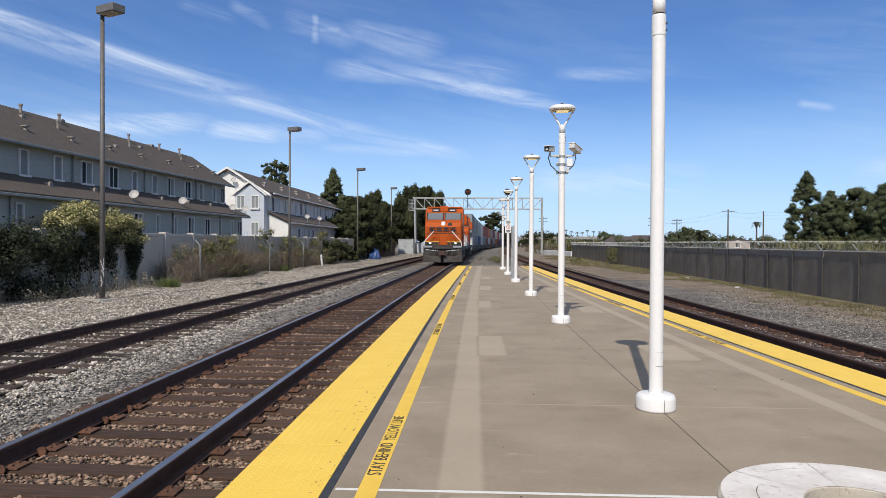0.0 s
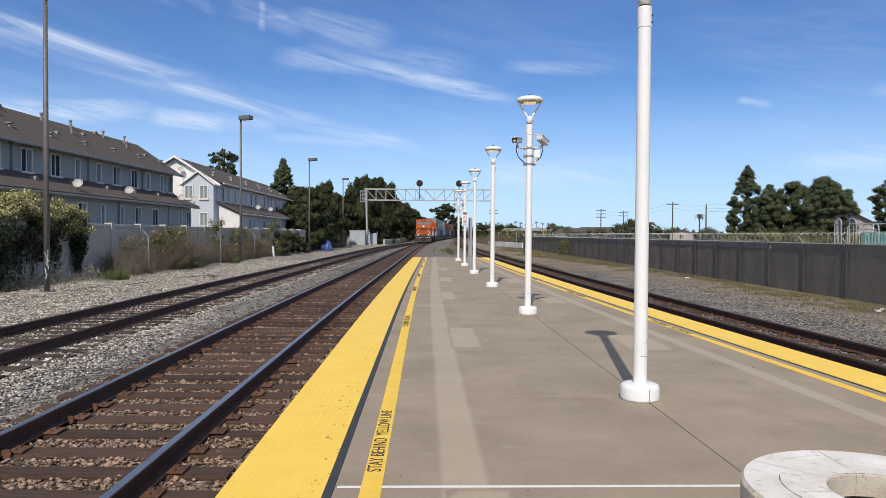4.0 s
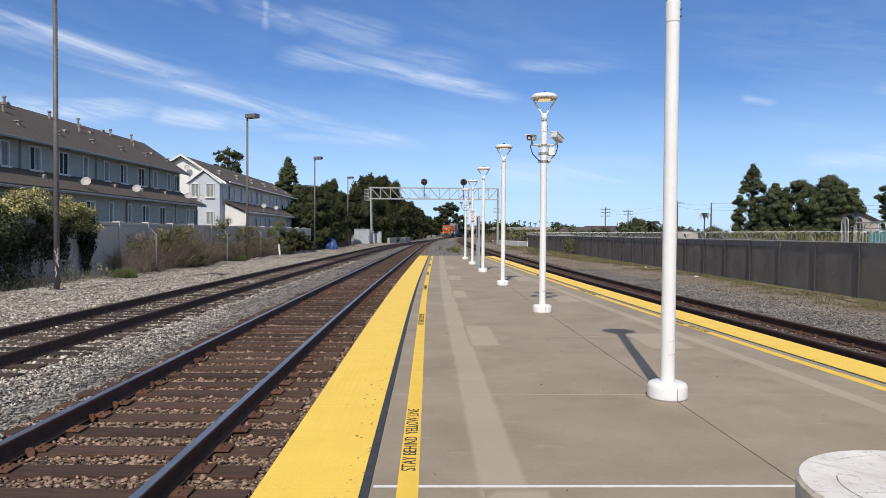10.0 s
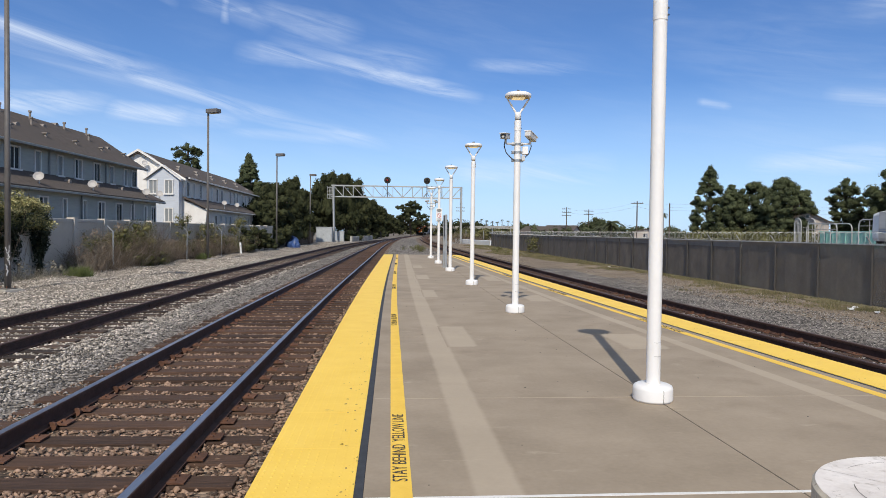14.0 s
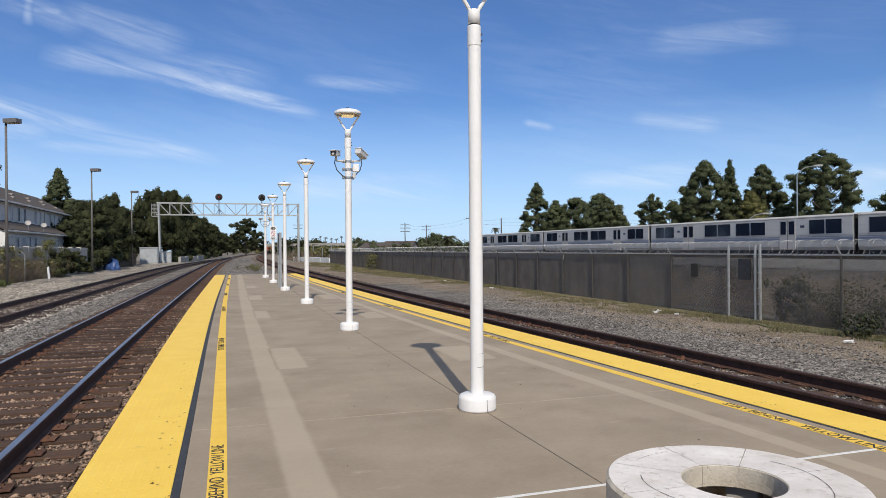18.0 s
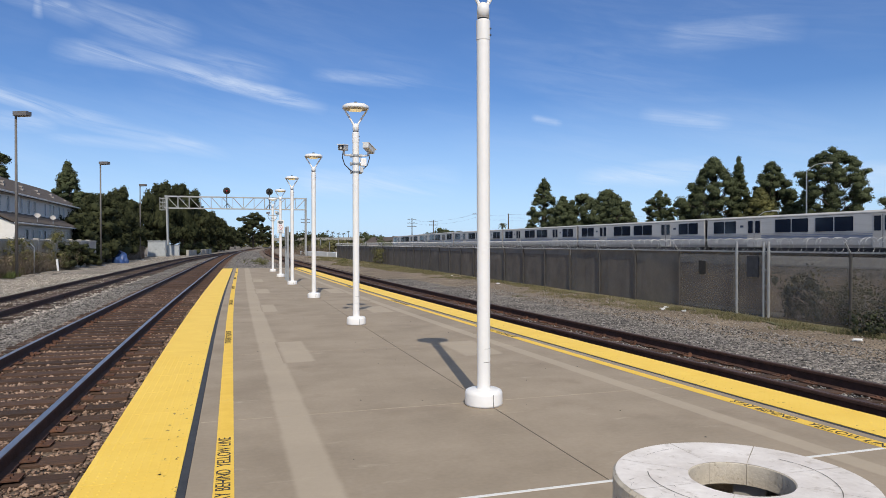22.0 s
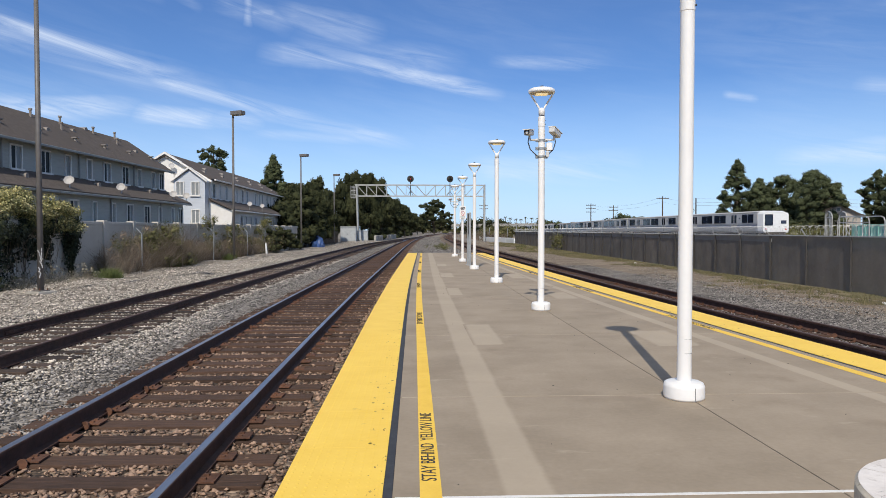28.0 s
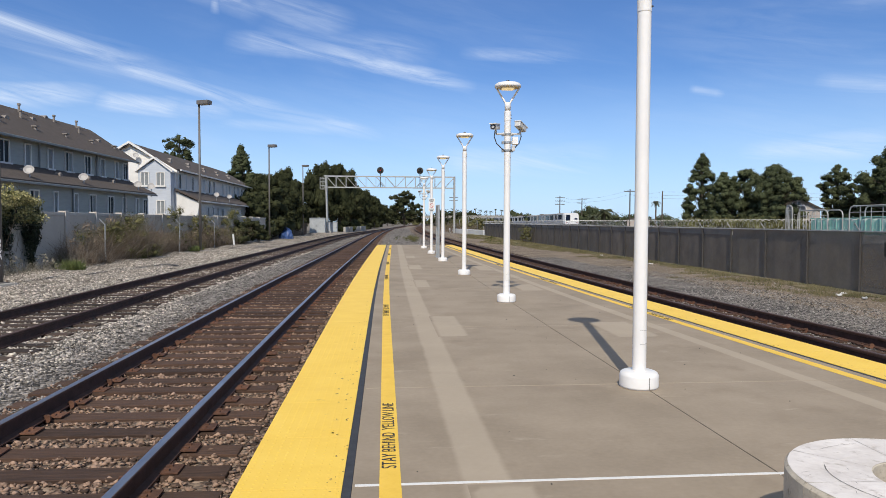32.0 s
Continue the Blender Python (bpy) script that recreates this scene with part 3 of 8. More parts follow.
def track(name, label, centre, at, y_far, bed, tie_mat, head_mat, tie_near, plates, tie_len=1.3, cant=0.0, ragged=0.05):
    t = empty(name, Matrix(), label, "railway track", kind="structure")
    sweep("ballast_bed", [(centre - 2.1, -0.455), (centre - 1.5, BED_Z + 1.4 * cant), (centre + 1.5, BED_Z - 0.4 * cant), (centre + 2.1, -0.455)], -12, y_far, bed, t, at=at)
    for side in (-0.755, 0.755):
        x = centre + side
        up = cant if side < 0 else 0.0
        rail = sweep("rail", [(x + a, RAIL_Z + up - 0.165 + b) for a, b in RAIL_SIDE], -12, y_far, RAIL_RUST, t, "rust-brown steel rail", at=at)
        sweep("rail_head", [(x - 0.031, RAIL_Z + up - 0.004), (x - 0.031, RAIL_Z + up + 0.001), (x + 0.031, RAIL_Z + up + 0.001), (x + 0.031, RAIL_Z + up - 0.004)], -12, y_far, head_mat, rail, "worn running surface", at=at)
    rng = random.Random(name)
    lean = math.degrees(math.atan(cant / 1.51))
    bm = boxed(-tie_len, tie_len, -0.115, 0.115, -0.14, 0, bevel=0.008)
    first = None
    plate = anchor = None
    y, rest = -2.0, bmesh.new()
    while y < min(y_far, 260):
        o = centre + at(y) + bend(y)
        jitter = rng.uniform(-0.03, 0.03)
        if 1.5 < y < tie_near:
            m = pose(o + rng.uniform(-ragged, ragged), y + jitter, TIE_Z + cant / 2 + rng.uniform(-0.012, 0.008), rng.uniform(-1, 1), lean + rng.uniform(-0.4, 0.4), rng.uniform(-1.6, 1.6))
            if first is None:
                first = part("tie", bm, tie_mat, t)
                first.matrix_basis = m
            else:
                again("tie", first, m, t)
            if plates and y < 24:
                for s in (-0.755, 0.755):
                    pm = pose(o + s, y + jitter, TIE_Z + 0.006 + (cant if s < 0 else 0), 0, lean, rng.uniform(-2, 2))
                    if plate is None:
                        pb = boxed(-0.19, 0.19, -0.09, 0.09, 0, 0.012)
                        for spike in (-0.1, 0.1):
                            box(pb, spike - 0.018, spike + 0.018, -0.05, -0.022, 0.01, 0.026)
                            box(pb, spike - 0.018, spike + 0.018, 0.03, 0.058, 0.01, 0.026)
                        plate = part("tie_plate", pb, RUST, t, "rusted tie plate with spikes")
                        plate.matrix_basis = pm
                    else:
                        again("tie_plate", plate, pm, t)
                    if rng.random() < 0.5:
                        am = pm @ pose(0.085 if s < 0 else -0.085, -0.13, 0.0, rng.uniform(-12, 12), rng.uniform(-14, 14), rng.uniform(-25, 25))
                        if anchor is None:
                            ab = tubed((0, -0.014, 0.012), (0, 0.014, 0.012), 0.042, 0.036, seg=9)
                            box(ab, -0.12, 0.02, -0.012, 0.012, -0.022, -0.002)
                            anchor = part("rail_anchor", ab, RUST, t, "rusted rail anchor")
                            anchor.matrix_basis = am
                        else:
                            again("rail_anchor", anchor, am, t)
        else:
            box(rest, o - tie_len, o + tie_len, y - 0.115, y + 0.115, TIE_Z - 0.12, TIE_Z + cant / 2 + rng.uniform(-0.012, 0.006))
        y += 0.495
    tagged(part("ties", rest, tie_mat, t), "further wooden ties of the track", kind="stuff")
    return t


flat_line = lambda y: 0.0
MAIN, SIDE = -3.11, -7.0


def joining(y):
    """The siding runs in to the main track past the bridge."""
    t = min(1.0, max(0.0, (y - 68) / 110))
    return 3.86 * t * t * (3 - 2 * t)


far_line = lambda y: edge_right(y) + 1.435
track("main_track", "main railway track with polished rails on brown ballast", MAIN, flat_line, 430, BED_BROWN, TIE, RAIL_TOP, 62, True)
siding = track("siding_track", "siding track with dull rusty rails on grey gravel", SIDE, joining, 176, BED_GREY, TIE_DUSTY, RAIL_TOP_DULL, 62, False, ragged=0.12)
track("far_track", "railway track with dull rails beyond the platform", 0.0, far_line, 430, BED_BROWN, TIE, RAIL_TOP_DULL, 55, True, cant=0.13)
for x, y in ((SIDE - 0.755, 12.75), (SIDE + 0.755, 16.8), (SIDE - 0.755, 22.7), (SIDE + 0.755, 27.0), (SIDE - 0.755, 33.0)):
    bar = boxed(0.014, 0.034, -0.46, 0.46, 0.035, 0.105, bevel=0.006)
    box(bar, -0.034, -0.014, -0.46, 0.46, 0.035, 0.105)
    for k in range(6):
        for r in (-1, 1):
            tube(bar, (r * 0.03, -0.38 + 0.152 * k, 0.07), (r * 0.052, -0.38 + 0.152 * k, 0.07), 0.017, seg=6)
    part("joint_bar", bar, RAIL_RUST, siding, "bolted rail joint bar").matrix_basis = pose(x + bend(y), y, RAIL_Z - 0.165)
shoulder = sweep("ballast_shoulder", [(-5.62, -0.45), (-5.4, -0.405), (-4.5, -0.385), (-4.2, -0.45)], -12, 200, BED_GREY)
tagged(shoulder, "grey ballast heaped between the main track and siding", "ballast", kind="structure")
island_end = sweep("ballast_island", [(-1.6, -0.45), (-0.6, -0.30), (3.0, -0.30), (4.0, -0.45)], 44.2, 180, BED_GREY, at=lambda y: -(y - 44) * 0.008)
tagged(island_end, "brown ballast between the two tracks past the platform", "ballast", kind="structure")
stones("ballast_stones", -4.45, -1.72, 3.0, 30, 33000, 0.013, 0.034, BED_Z + 0.006, STONES_BROWN, "broken brown ballast stones between the ties of the main track", cribs=MAIN)
stones("ballast_stones", -5.62, -4.75, 4.0, 34, 6500, 0.010, 0.030, -0.392, STONES_GREY, "grey ballast stones beside the siding")
stones("ballast_stones", -5.60, -4.78, 4.0, 16, 4200, 0.010, 0.028, -0.390, STONES_PALE, "pale ballast stones beside the siding")
stones("ballast_stones", -5.2, -4.25, 4.0, 34, 15000, 0.010, 0.028, -0.392, STONES_DARK, "dark fouled ballast stones beside the main track")
stones("ballast_stones", -8.3, -5.5, 8.0, 44, 26000, 0.012, 0.032, BED_Z + 0.014, STONES_PALE, "pale ballast stones between the ties of the siding", cribs=SIDE)
stones("ballast_stones", -9.4, -8.2, 8.0, 44, 11000, 0.012, 0.030, -0.396, STONES_GREY, "grey ballast stones beyond the siding")
stones("ballast_stones", -13.4, -8.5, 12.0, 48, 19000, 0.012, 0.038, -0.388, STONES_PALE, "pale gravel strewn over the verge", heap=verge_rise)
stones("ballast_stones", -1.1, 1.5, 3.0, 20, 20000, 0.010, 0.028, BED_Z + 0.004, STONES_DARK, "dark ballast stones between the ties of the far track", heap=lambda x, y: 0.070 - 0.082 * x, at=far_line)
stones("ballast_stones", 1.4, 4.4, 3.0, 29, 24000, 0.008, 0.024, -0.398, STONES_GREY, "grey ballast stones on the shoulder by the far track", at=far_line)
stones("ballast_stones", 3.6, 6.2, 3.0, 34, 5000, 0.008, 0.022, -0.404, STONES_GREY, "scattered gravel on the dirt by the far track", at=far_line)

stones("ballast_stones", -0.9, 3.1, 44.6, 90, 8000, 0.02, 0.045, -0.302, STONES_DARK, "coarse ballast between the tracks past the platform")

# ---- platform ----
Y0, Y1 = -9.0, 44.3
platform = empty("platform", Matrix(), "low concrete station platform with yellow tactile edges", "platform", kind="structure")
L_OUT, L_IN, TXT = -1.49, -0.895, -0.625
slab("platform_base", lambda y: L_OUT + 0.02, lambda y: edge_right(y) - 0.02, -0.46, -0.012, Y0, Y1, CONCRETE_GREY, platform)
JOINTS = [-9.0, -6.5, -2.2, 2.1, 6.33, 9.85, 15.1, 19.35, 23.7, 28.1, 32.4, 36.7, 41.0, 44.29]
for a, b in zip(JOINTS, JOINTS[1:]):
    slab("concrete_slab", lambda y: L_IN + 0.055, lambda y: 1.686, -0.02, 0.0, a + 0.006, b - 0.006, CONCRETE, platform)
    slab("concrete_slab", lambda y: 1.698, lambda y: edge_right(y) - 0.577, -0.02, 0.0, a + 0.006, b - 0.006, CONCRETE, platform)
slab("joint_sealant", lambda y: 1.6865, lambda y: 1.6975, -0.02, -0.004, Y0, Y1 - 0.02, SEALANT, platform, "brown sealant in the long joint")
for out, inn in ((lambda y: L_OUT, lambda y: L_IN), (lambda y: edge_right(y) - 0.54, lambda y: edge_right(y))):
    y = -8.7
    while y < 44:
        slab("tactile_panel", out, inn, -0.03, 0.006, y + 0.0015, y + 0.9085, YELLOW, platform, near=0.5)
        y += 0.91
slab("edge_strip", lambda y: L_IN + 0.001, lambda y: L_IN + 0.053, -0.02, 0.002, Y0, Y1 - 0.01, NAVY_STRIP, platform, "dark blue rubber strip")
slab("edge_strip", lambda y: edge_right(y) - 0.575, lambda y: edge_right(y) - 0.541, -0.02, 0.002, Y0, Y1 - 0.01, NAVY_STRIP, platform, "dark blue rubber strip")

# domes of the tactile panels, where the camera is near
def domes(name, at, y0, y1):
    ring = 6
    base = [(0.0115 * math.cos(2 * math.pi * i / ring), 0.0115 * math.sin(2 * math.pi * i / ring), 0.0) for i in range(ring)] + \
           [(0.007 * math.cos(2 * math.pi * i / ring), 0.007 * math.sin(2 * math.pi * i / ring), 0.0017) for i in range(ring)]
    tri = []
    for i in range(ring):
        j = (i + 1) % ring
        tri += [(i, j, ring + j), (i, ring + j, ring + i)]
    tri += [(ring, ring + i, ring + i + 1) for i in range(1, ring - 1)]
    base, tri, pts, y = np.array(base), np.array(tri), [], y0
    while y < y1:
        pts += [(at(y) + bend(y) + 0.035 + 0.0588 * i, y, 0.006) for i in range(10)]
        y += 0.0588
    pts = np.array(pts)
    v = (base[None] + pts[:, None]).reshape(-1, 3)
    f = (tri[None] + len(base) * np.arange(len(pts))[:, None, None]).reshape(-1, 3)
    return tagged(mesh_of(name, v, f, YELLOW, platform), "small raised domes of the tactile strip", kind="stuff")


domes("tactile_domes", lambda y: L_OUT, 3.6, 10)
domes("tactile_domes", lambda y: edge_right(y) - 0.575, 3.4, 8.5)
paint_left = lambda y: TXT
paint_right = lambda y: edge_right(y) - 0.745
for at in (paint_left, paint_right):
    y = -8.0
    while y < 44:
        slab("warning_line", lambda y, at=at: at(y) - 0.062, lambda y, at=at: at(y) + 0.062, -0.004, 0.003, y, min(44.25, y + 6.5), YELLOW_PAINT, platform, "yellow painted warning line")
        y += 6.505


def lettering(at, y_start, turn, size, words="STAY BEHIND  YELLOW LINE", length=1.47):
    cu = bpy.data.curves.new("lettering", "FONT")
    cu.body, cu.size, cu.extrude, cu.align_y = words, size, 0.0006, "CENTER"
    tmp = bpy.data.objects.new("lettering", cu)
    me = bpy.data.meshes.new_from_object(tmp)
    bpy.data.objects.remove(tmp)
    xs = [v.co.x for v in me.vertices]
    k = length / (max(xs) - min(xs))
    for v in me.vertices:
        v.co.x *= k
    me.materials.append(BLACK_PAINT)
    ob = new("lettering", me)
    ob.parent = platform
    ob.matrix_basis = pose(at(y_start) + bend(y_start), y_start, 0.0045, 0, 0, turn)
    tagged(ob, "black stencilled warning words on the line")


for y in (4.32, 11.0, 17.8, 24.0, 30.65, 37.2):
    lettering(paint_left, y, 90, 0.13)
for y in (5.63, 11.9, 18.0, 24.1):
    lettering(paint_right, y, -90 + math.degrees(math.atan(0.04)), 0.13, "STAY BEHIND    YELLOW LINE", 1.6)
# thin pale lines laid over five of the cross joints
for y in JOINTS[4:9]:
    slab("joint_filler", lambda y: L_IN + 0.07, lambda y: edge_right(y) - 0.61, -0.004, 0.0012, y - 0.007, y + 0.007, CONCRETE_PALE, platform, "pale line along a cross joint", near=0.02)
cross = slab("white_line", lambda y: L_IN + 0.07, lambda y: edge_right(y) - 0.61, -0.004, 0.0025, 4.06, 4.089, WHITE_LINE, platform, "thin white painted line across the platform", near=0.02)
GROUND_DOWN = CONCRETE.copy()
GROUND_DOWN.name = "ground_down_concrete"


def worn_down(m, pale, reach):
    """Lightens the slab where it was ground down, fading unevenly towards the rim."""
    nt = m.node_tree
    N, L = nt.nodes, nt.links
    p = N["Principled BSDF"]
    old = p.inputs["Base Color"].links[0].from_socket
    at, tc, n, k, r, mx = (N.new(q) for q in ("ShaderNodeAttribute", "ShaderNodeTexCoord", "ShaderNodeTexNoise", "ShaderNodeMath", "ShaderNodeMapRange", "ShaderNodeMix"))
    at.attribute_name = "inward"
    n.inputs["Scale"].default_value, n.inputs["Detail"].default_value, n.inputs["Roughness"].default_value = 2.4, 7, 0.68
    L.new(tc.outputs["Object"], n.inputs["Vector"])
    k.operation = "MULTIPLY_ADD"
    L.new(n.outputs[0], k.inputs[0])
    k.inputs[1].default_value = 0.8
    L.new(at.outputs["Fac"], k.inputs[2])
    r.inputs["From Min"].default_value, r.inputs["From Max"].default_value, r.inputs["To Max"].default_value = 0.40, 0.40 + reach, 0.46
    r.interpolation_type = "SMOOTHSTEP"
    L.new(k.outputs[0], r.inputs["Value"])
    mx.data_type = "RGBA"
    L.new(r.outputs[0], mx.inputs["Factor"])
    L.new(old, mx.inputs["A"])
    mx.inputs["B"].default_value = (*pale, 1)
    L.new(mx.outputs["Result"], p.inputs["Base Color"])


worn_down(GROUND_DOWN, (0.50, 0.418, 0.315), 0.75)


def worn_patch(name, left, right, y0, y1, z, label, edge=0.07, step=0.5):
    """A ground-down patch of the slab; its corners know how far in they lie."""
    n = max(2, int((y1 - y0) / step))
    us = (0.0, 0.18, 0.5, 0.82, 1.0)
    vs, fs, inward = [], [], []
    for i in range(n + 1):
        y = y0 + (y1 - y0) * i / n
        a, b = left(y) + bend(y), right(y) + bend(y)
        for u in us:
            vs.append((a + (b - a) * u, y, z))
            inward.append(min(1.0, min(u, 1 - u) * (b - a) / edge, min(y - y0, y1 - y) / (edge * 1.5)))
    w = len(us)
    fs = [(i * w + j, i * w + j + 1, i * w + w + j + 1, i * w + w + j) for i in range(n) for j in range(w - 1)]
    ob = raw(name, vs, fs, GROUND_DOWN, platform, label)
    ob.data.attributes.new("inward", "FLOAT", "POINT").data.foreach_set("value", np.array(inward, dtype=np.float32))
    return ob


worn_patch("repair_band", lambda y: -0.235, lambda y: 0.095, -8, 44.2, 0.0005, "pale ground-down band in the concrete")
worn_patch("repair_band", lambda y: edge_right(y) - 1.39, lambda y: edge_right(y) - 1.17, -8, 44.2, 0.0005, "pale ground-down band in the concrete", edge=0.05)
for x0, x1, y0, y1 in ((0.04, 0.47, 9.0, 10.95), (0.04, 0.40, 15.7, 17.6), (0.04, 0.50, 21.5, 23.6), (0.05, 0.5, 28, 30.2), (-0.19, 0.2, 3.55, 4.04), (2.35, 3.0, 8.8, 10.2), (2.3, 2.85, 14.8, 16.3), (2.2, 2.7, 21, 23)):
    worn_patch("repair_patch", lambda y, x=x0: x, lambda y, x=x1: x, y0, y1, 0.0009, "pale square of patched concrete", edge=0.05, step=0.1)


# ---- platform furniture ----
# the lens's bright daylight reflection is put in as a weak glow
LENS = glow("lamp_lens", (1.0, 0.80, 0.45), 0.45)
# grey that paints in the shadow line round the hand-hole cover
SEAM = surface("shaded_seam", (0.16, 0.15, 0.14), (0.24, 0.23, 0.21), 9.0, 0.8, bump=0.0)
LAMP_UNDER = surface("lamp_reflector", (0.40, 0.34, 0.24), (0.55, 0.50, 0.38), 9.0, 0.4, bump=0.02)
DARK_METAL = surface("dark_camera_metal", (0.03, 0.03, 0.032), (0.07, 0.07, 0.075), 9.0, 0.5, bump=0.02)
CAM_GREY = surface("camera_housing", (0.50, 0.49, 0.47), (0.62, 0.61, 0.59), 9.0, 0.5, bump=0.02)
SIGN_WHITE = surface("sign_white", (0.74, 0.74, 0.73), (0.82, 0.82, 0.81), 4.0, 0.45, bump=0.0)
SIGN_RED = surface("sign_red", (0.45, 0.04, 0.03), (0.55, 0.06, 0.05), 4.0, 0.5, bump=0.0)


def lamp_post():
    e = empty("platform_lamp", Matrix(), "white steel platform lamp post with a forked disc head", "lamp post", "lamps along the platform")
    bm = bmesh.new()
    lathe(bm, [(0.168, 0), (0.175, 0.015), (0.175, 0.02), (0.175, 0.105), (0.173, 0.115), (0.163, 0.135), (0.142, 0.146), (0.0605, 0.15)], 28)
    cover = part("base_cover", bm, WHITE_PAINT, e, smooth=True)
    part("seam", boxed(0.040, 0.0435, -0.174, -0.160, 0.01, 0.118), DARK_METAL, cover, "dark seam of the two-piece cover")
    bm = bmesh.new()
    lathe(bm, [(0.062, 0.145), (0.062, 0.151), (0.061, 1.2), (0.0605, 3.37), (0.0605, 3.38)], 20)
    part("shaft", bm, WHITE_PAINT, e, smooth=True)
    bm = bmesh.new()
    plate = [[bm.verts.new((0.0632 * math.sin(a), -0.0632 * math.cos(a), z)) for a in np.linspace(-0.25, 1.1, 9)] for z in (0.40, 0.52)]
    for i in range(8):
        bm.faces.new((plate[0][i], plate[0][i + 1], plate[1][i + 1], plate[1][i]))
    cover = part("hand_hole_cover", bm, WHITE_PAINT, e, smooth=True)
    for z in (0.3975, 0.5205):
        bm = bmesh.new()
        for a, b in zip(np.linspace(-0.25, 1.0, 8), np.linspace(-0.09, 1.16, 8)):
            tube(bm, (0.0622 * math.sin(a), -0.0622 * math.cos(a), z), (0.0622 * math.sin(b), -0.0622 * math.cos(b), z), 0.0016, seg=4)
        part("cover_seam", bm, SEAM, cover, "thin joint line, its shadow painted grey")
    bm = bmesh.new()
    lathe(bm, [(0.055, 3.36), (0.0638, 3.366), (0.064, 3.372), (0.064, 3.54), (0.0638, 3.546), (0.055, 3.555)], 20)
    collar = part("collar", bm, WHITE_PAINT, e, smooth=True)
    for z in (3.41, 3.47):
        part("screw", tubed((0.055, -0.035, z), (0.066, -0.041, z), 0.008, seg=6), DARK_METAL, collar)
    part("shadow_gap", tubed((0, 0, 3.545), (0, 0, 3.575), 0.047, seg=16), DARK_METAL, e, "dark gap under the fork")
    bm = bmesh.new()
    lathe(bm, [(0.056, 3.57), (0.058, 3.66), (0.05, 3.70), (0.02, 3.715)], 20)
    part("fork_stem", bm, WHITE_PAINT, e, smooth=True)
    for s in (-1, 1):
        bm = bmesh.new()
        pts = [(0.028 * s, 0, 3.66), (0.052 * s, 0, 3.72), (0.20 * s, 0, 3.955), (0.215 * s, 0, 3.99)]
        for p, q in zip(pts, pts[1:]):
            tube(bm, p, q, 0.019, 0.016, seg=8)
        part("fork_arm", bm, WHITE_PAINT, e)
    bm = bmesh.new()
    lathe(bm, [(0.21, 3.975), (0.238, 3.98), (0.245, 4.0), (0.24, 4.035), (0.20, 4.062), (0.10, 4.078), (0.02, 4.082)], 32)
    head = part("lamp_head", bm, WHITE_PAINT, e, "shallow white disc", smooth=True)
    bm = bmesh.new()
    lathe(bm, [(0.02, 3.962), (0.14, 3.962), (0.205, 3.975), (0.205, 3.98)], 32)
    part("reflector", bm, LAMP_UNDER, head, "tan ribbed underside")
    part("lens", boxed(-0.11, 0.11, -0.11, 0.11, 3.95, 3.964, bevel=0.004), LENS, head, "square pale lamp lens")
    part("photocell", tubed((0, 0, 4.07), (0, 0, 4.115), 0.035, 0.03, seg=12), DARK_METAL, head, "small dark photocell")
    return e


def camera_pair(e, z):
    """Two surveillance cameras, their arms, bands and junction boxes on a post."""
    for dz in (0.0, -0.15, -0.30):
        bm = bmesh.new()
        lathe(bm, [(0.062, z + dz - 0.018), (0.071, z + dz - 0.018), (0.071, z + dz + 0.018), (0.062, z + dz + 0.018)], 16)
        for s in (-1, 1):
            box(bm, s * 0.088 - 0.02, s * 0.088 + 0.02, -0.035, 0.03, z + dz - 0.03, z + dz + 0.03, bevel=0.004)
            tube(bm, (s * 0.088, -0.06, z + dz), (s * 0.088, 0.05, z + dz), 0.009, seg=6)
        part("bracket_band", bm, GREY_METAL, e)
    for s in (-1, 1):
        bm = bmesh.new()
        tube(bm, (0.06 * s, -0.02, z), (0.22 * s, -0.05, z + 0.005), 0.019, seg=8)
        tube(bm, (0.22 * s, -0.05, z + 0.005), (0.225 * s, -0.05, z + 0.085), 0.017, seg=8)
        arm = part("camera_arm", bm, CAM_GREY, e)
        hb = boxed(-0.058, 0.058, -0.15, 0.15, -0.05, 0.045, bevel=0.012)
        house = part("camera_housing", hb, CAM_GREY, arm, "pale weatherproof camera housing")
        house.matrix_basis = pose(0.235 * s, -0.05, z + 0.135, 6 if s < 0 else 16, 0, -20 if s < 0 else 148)
        hood = part("sun_shield", boxed(-0.068, 0.068, -0.20, 0.16, 0.047, 0.060, bevel=0.005), WHITE_PAINT, arm, "white sun shield")
        eye = part("camera_window", boxed(-0.047, 0.047, -0.157, -0.148, -0.040, 0.036), DARK_METAL, arm, "dark front window")
        glass = part("lens", tubed((0, -0.163, -0.004), (0, -0.157, -0.004), 0.024, seg=12), CAM_GREY, arm, "round lens behind the window")
        hood.matrix_basis = eye.matrix_basis = glass.matrix_basis = house.matrix_basis.copy()
        bm = bmesh.new()
        pts = [(0.23 * s, -0.02, z + 0.09), (0.25 * s, -0.03, z - 0.04), (0.21 * s, -0.05, z - 0.17), (0.12 * s, -0.05, z - 0.26), (0.062 * s, -0.04, z - 0.30)]
        for p, q in zip(pts, pts[1:]):
            tube(bm, p, q, 0.010, seg=6)
        part("cable", bm, DARK_METAL, e, "dark cable looping back to the post")
    part("junction_box", boxed(0.085, 0.19, -0.08, 0.04, z - 0.19, z - 0.05, bevel=0.006), WHITE_PAINT, e, "white junction box")
    part("junction_box", boxed(0.075, 0.13, -0.09, 0.0, z - 0.31, z - 0.21, bevel=0.006), CAM_GREY, e, "small grey junction box")


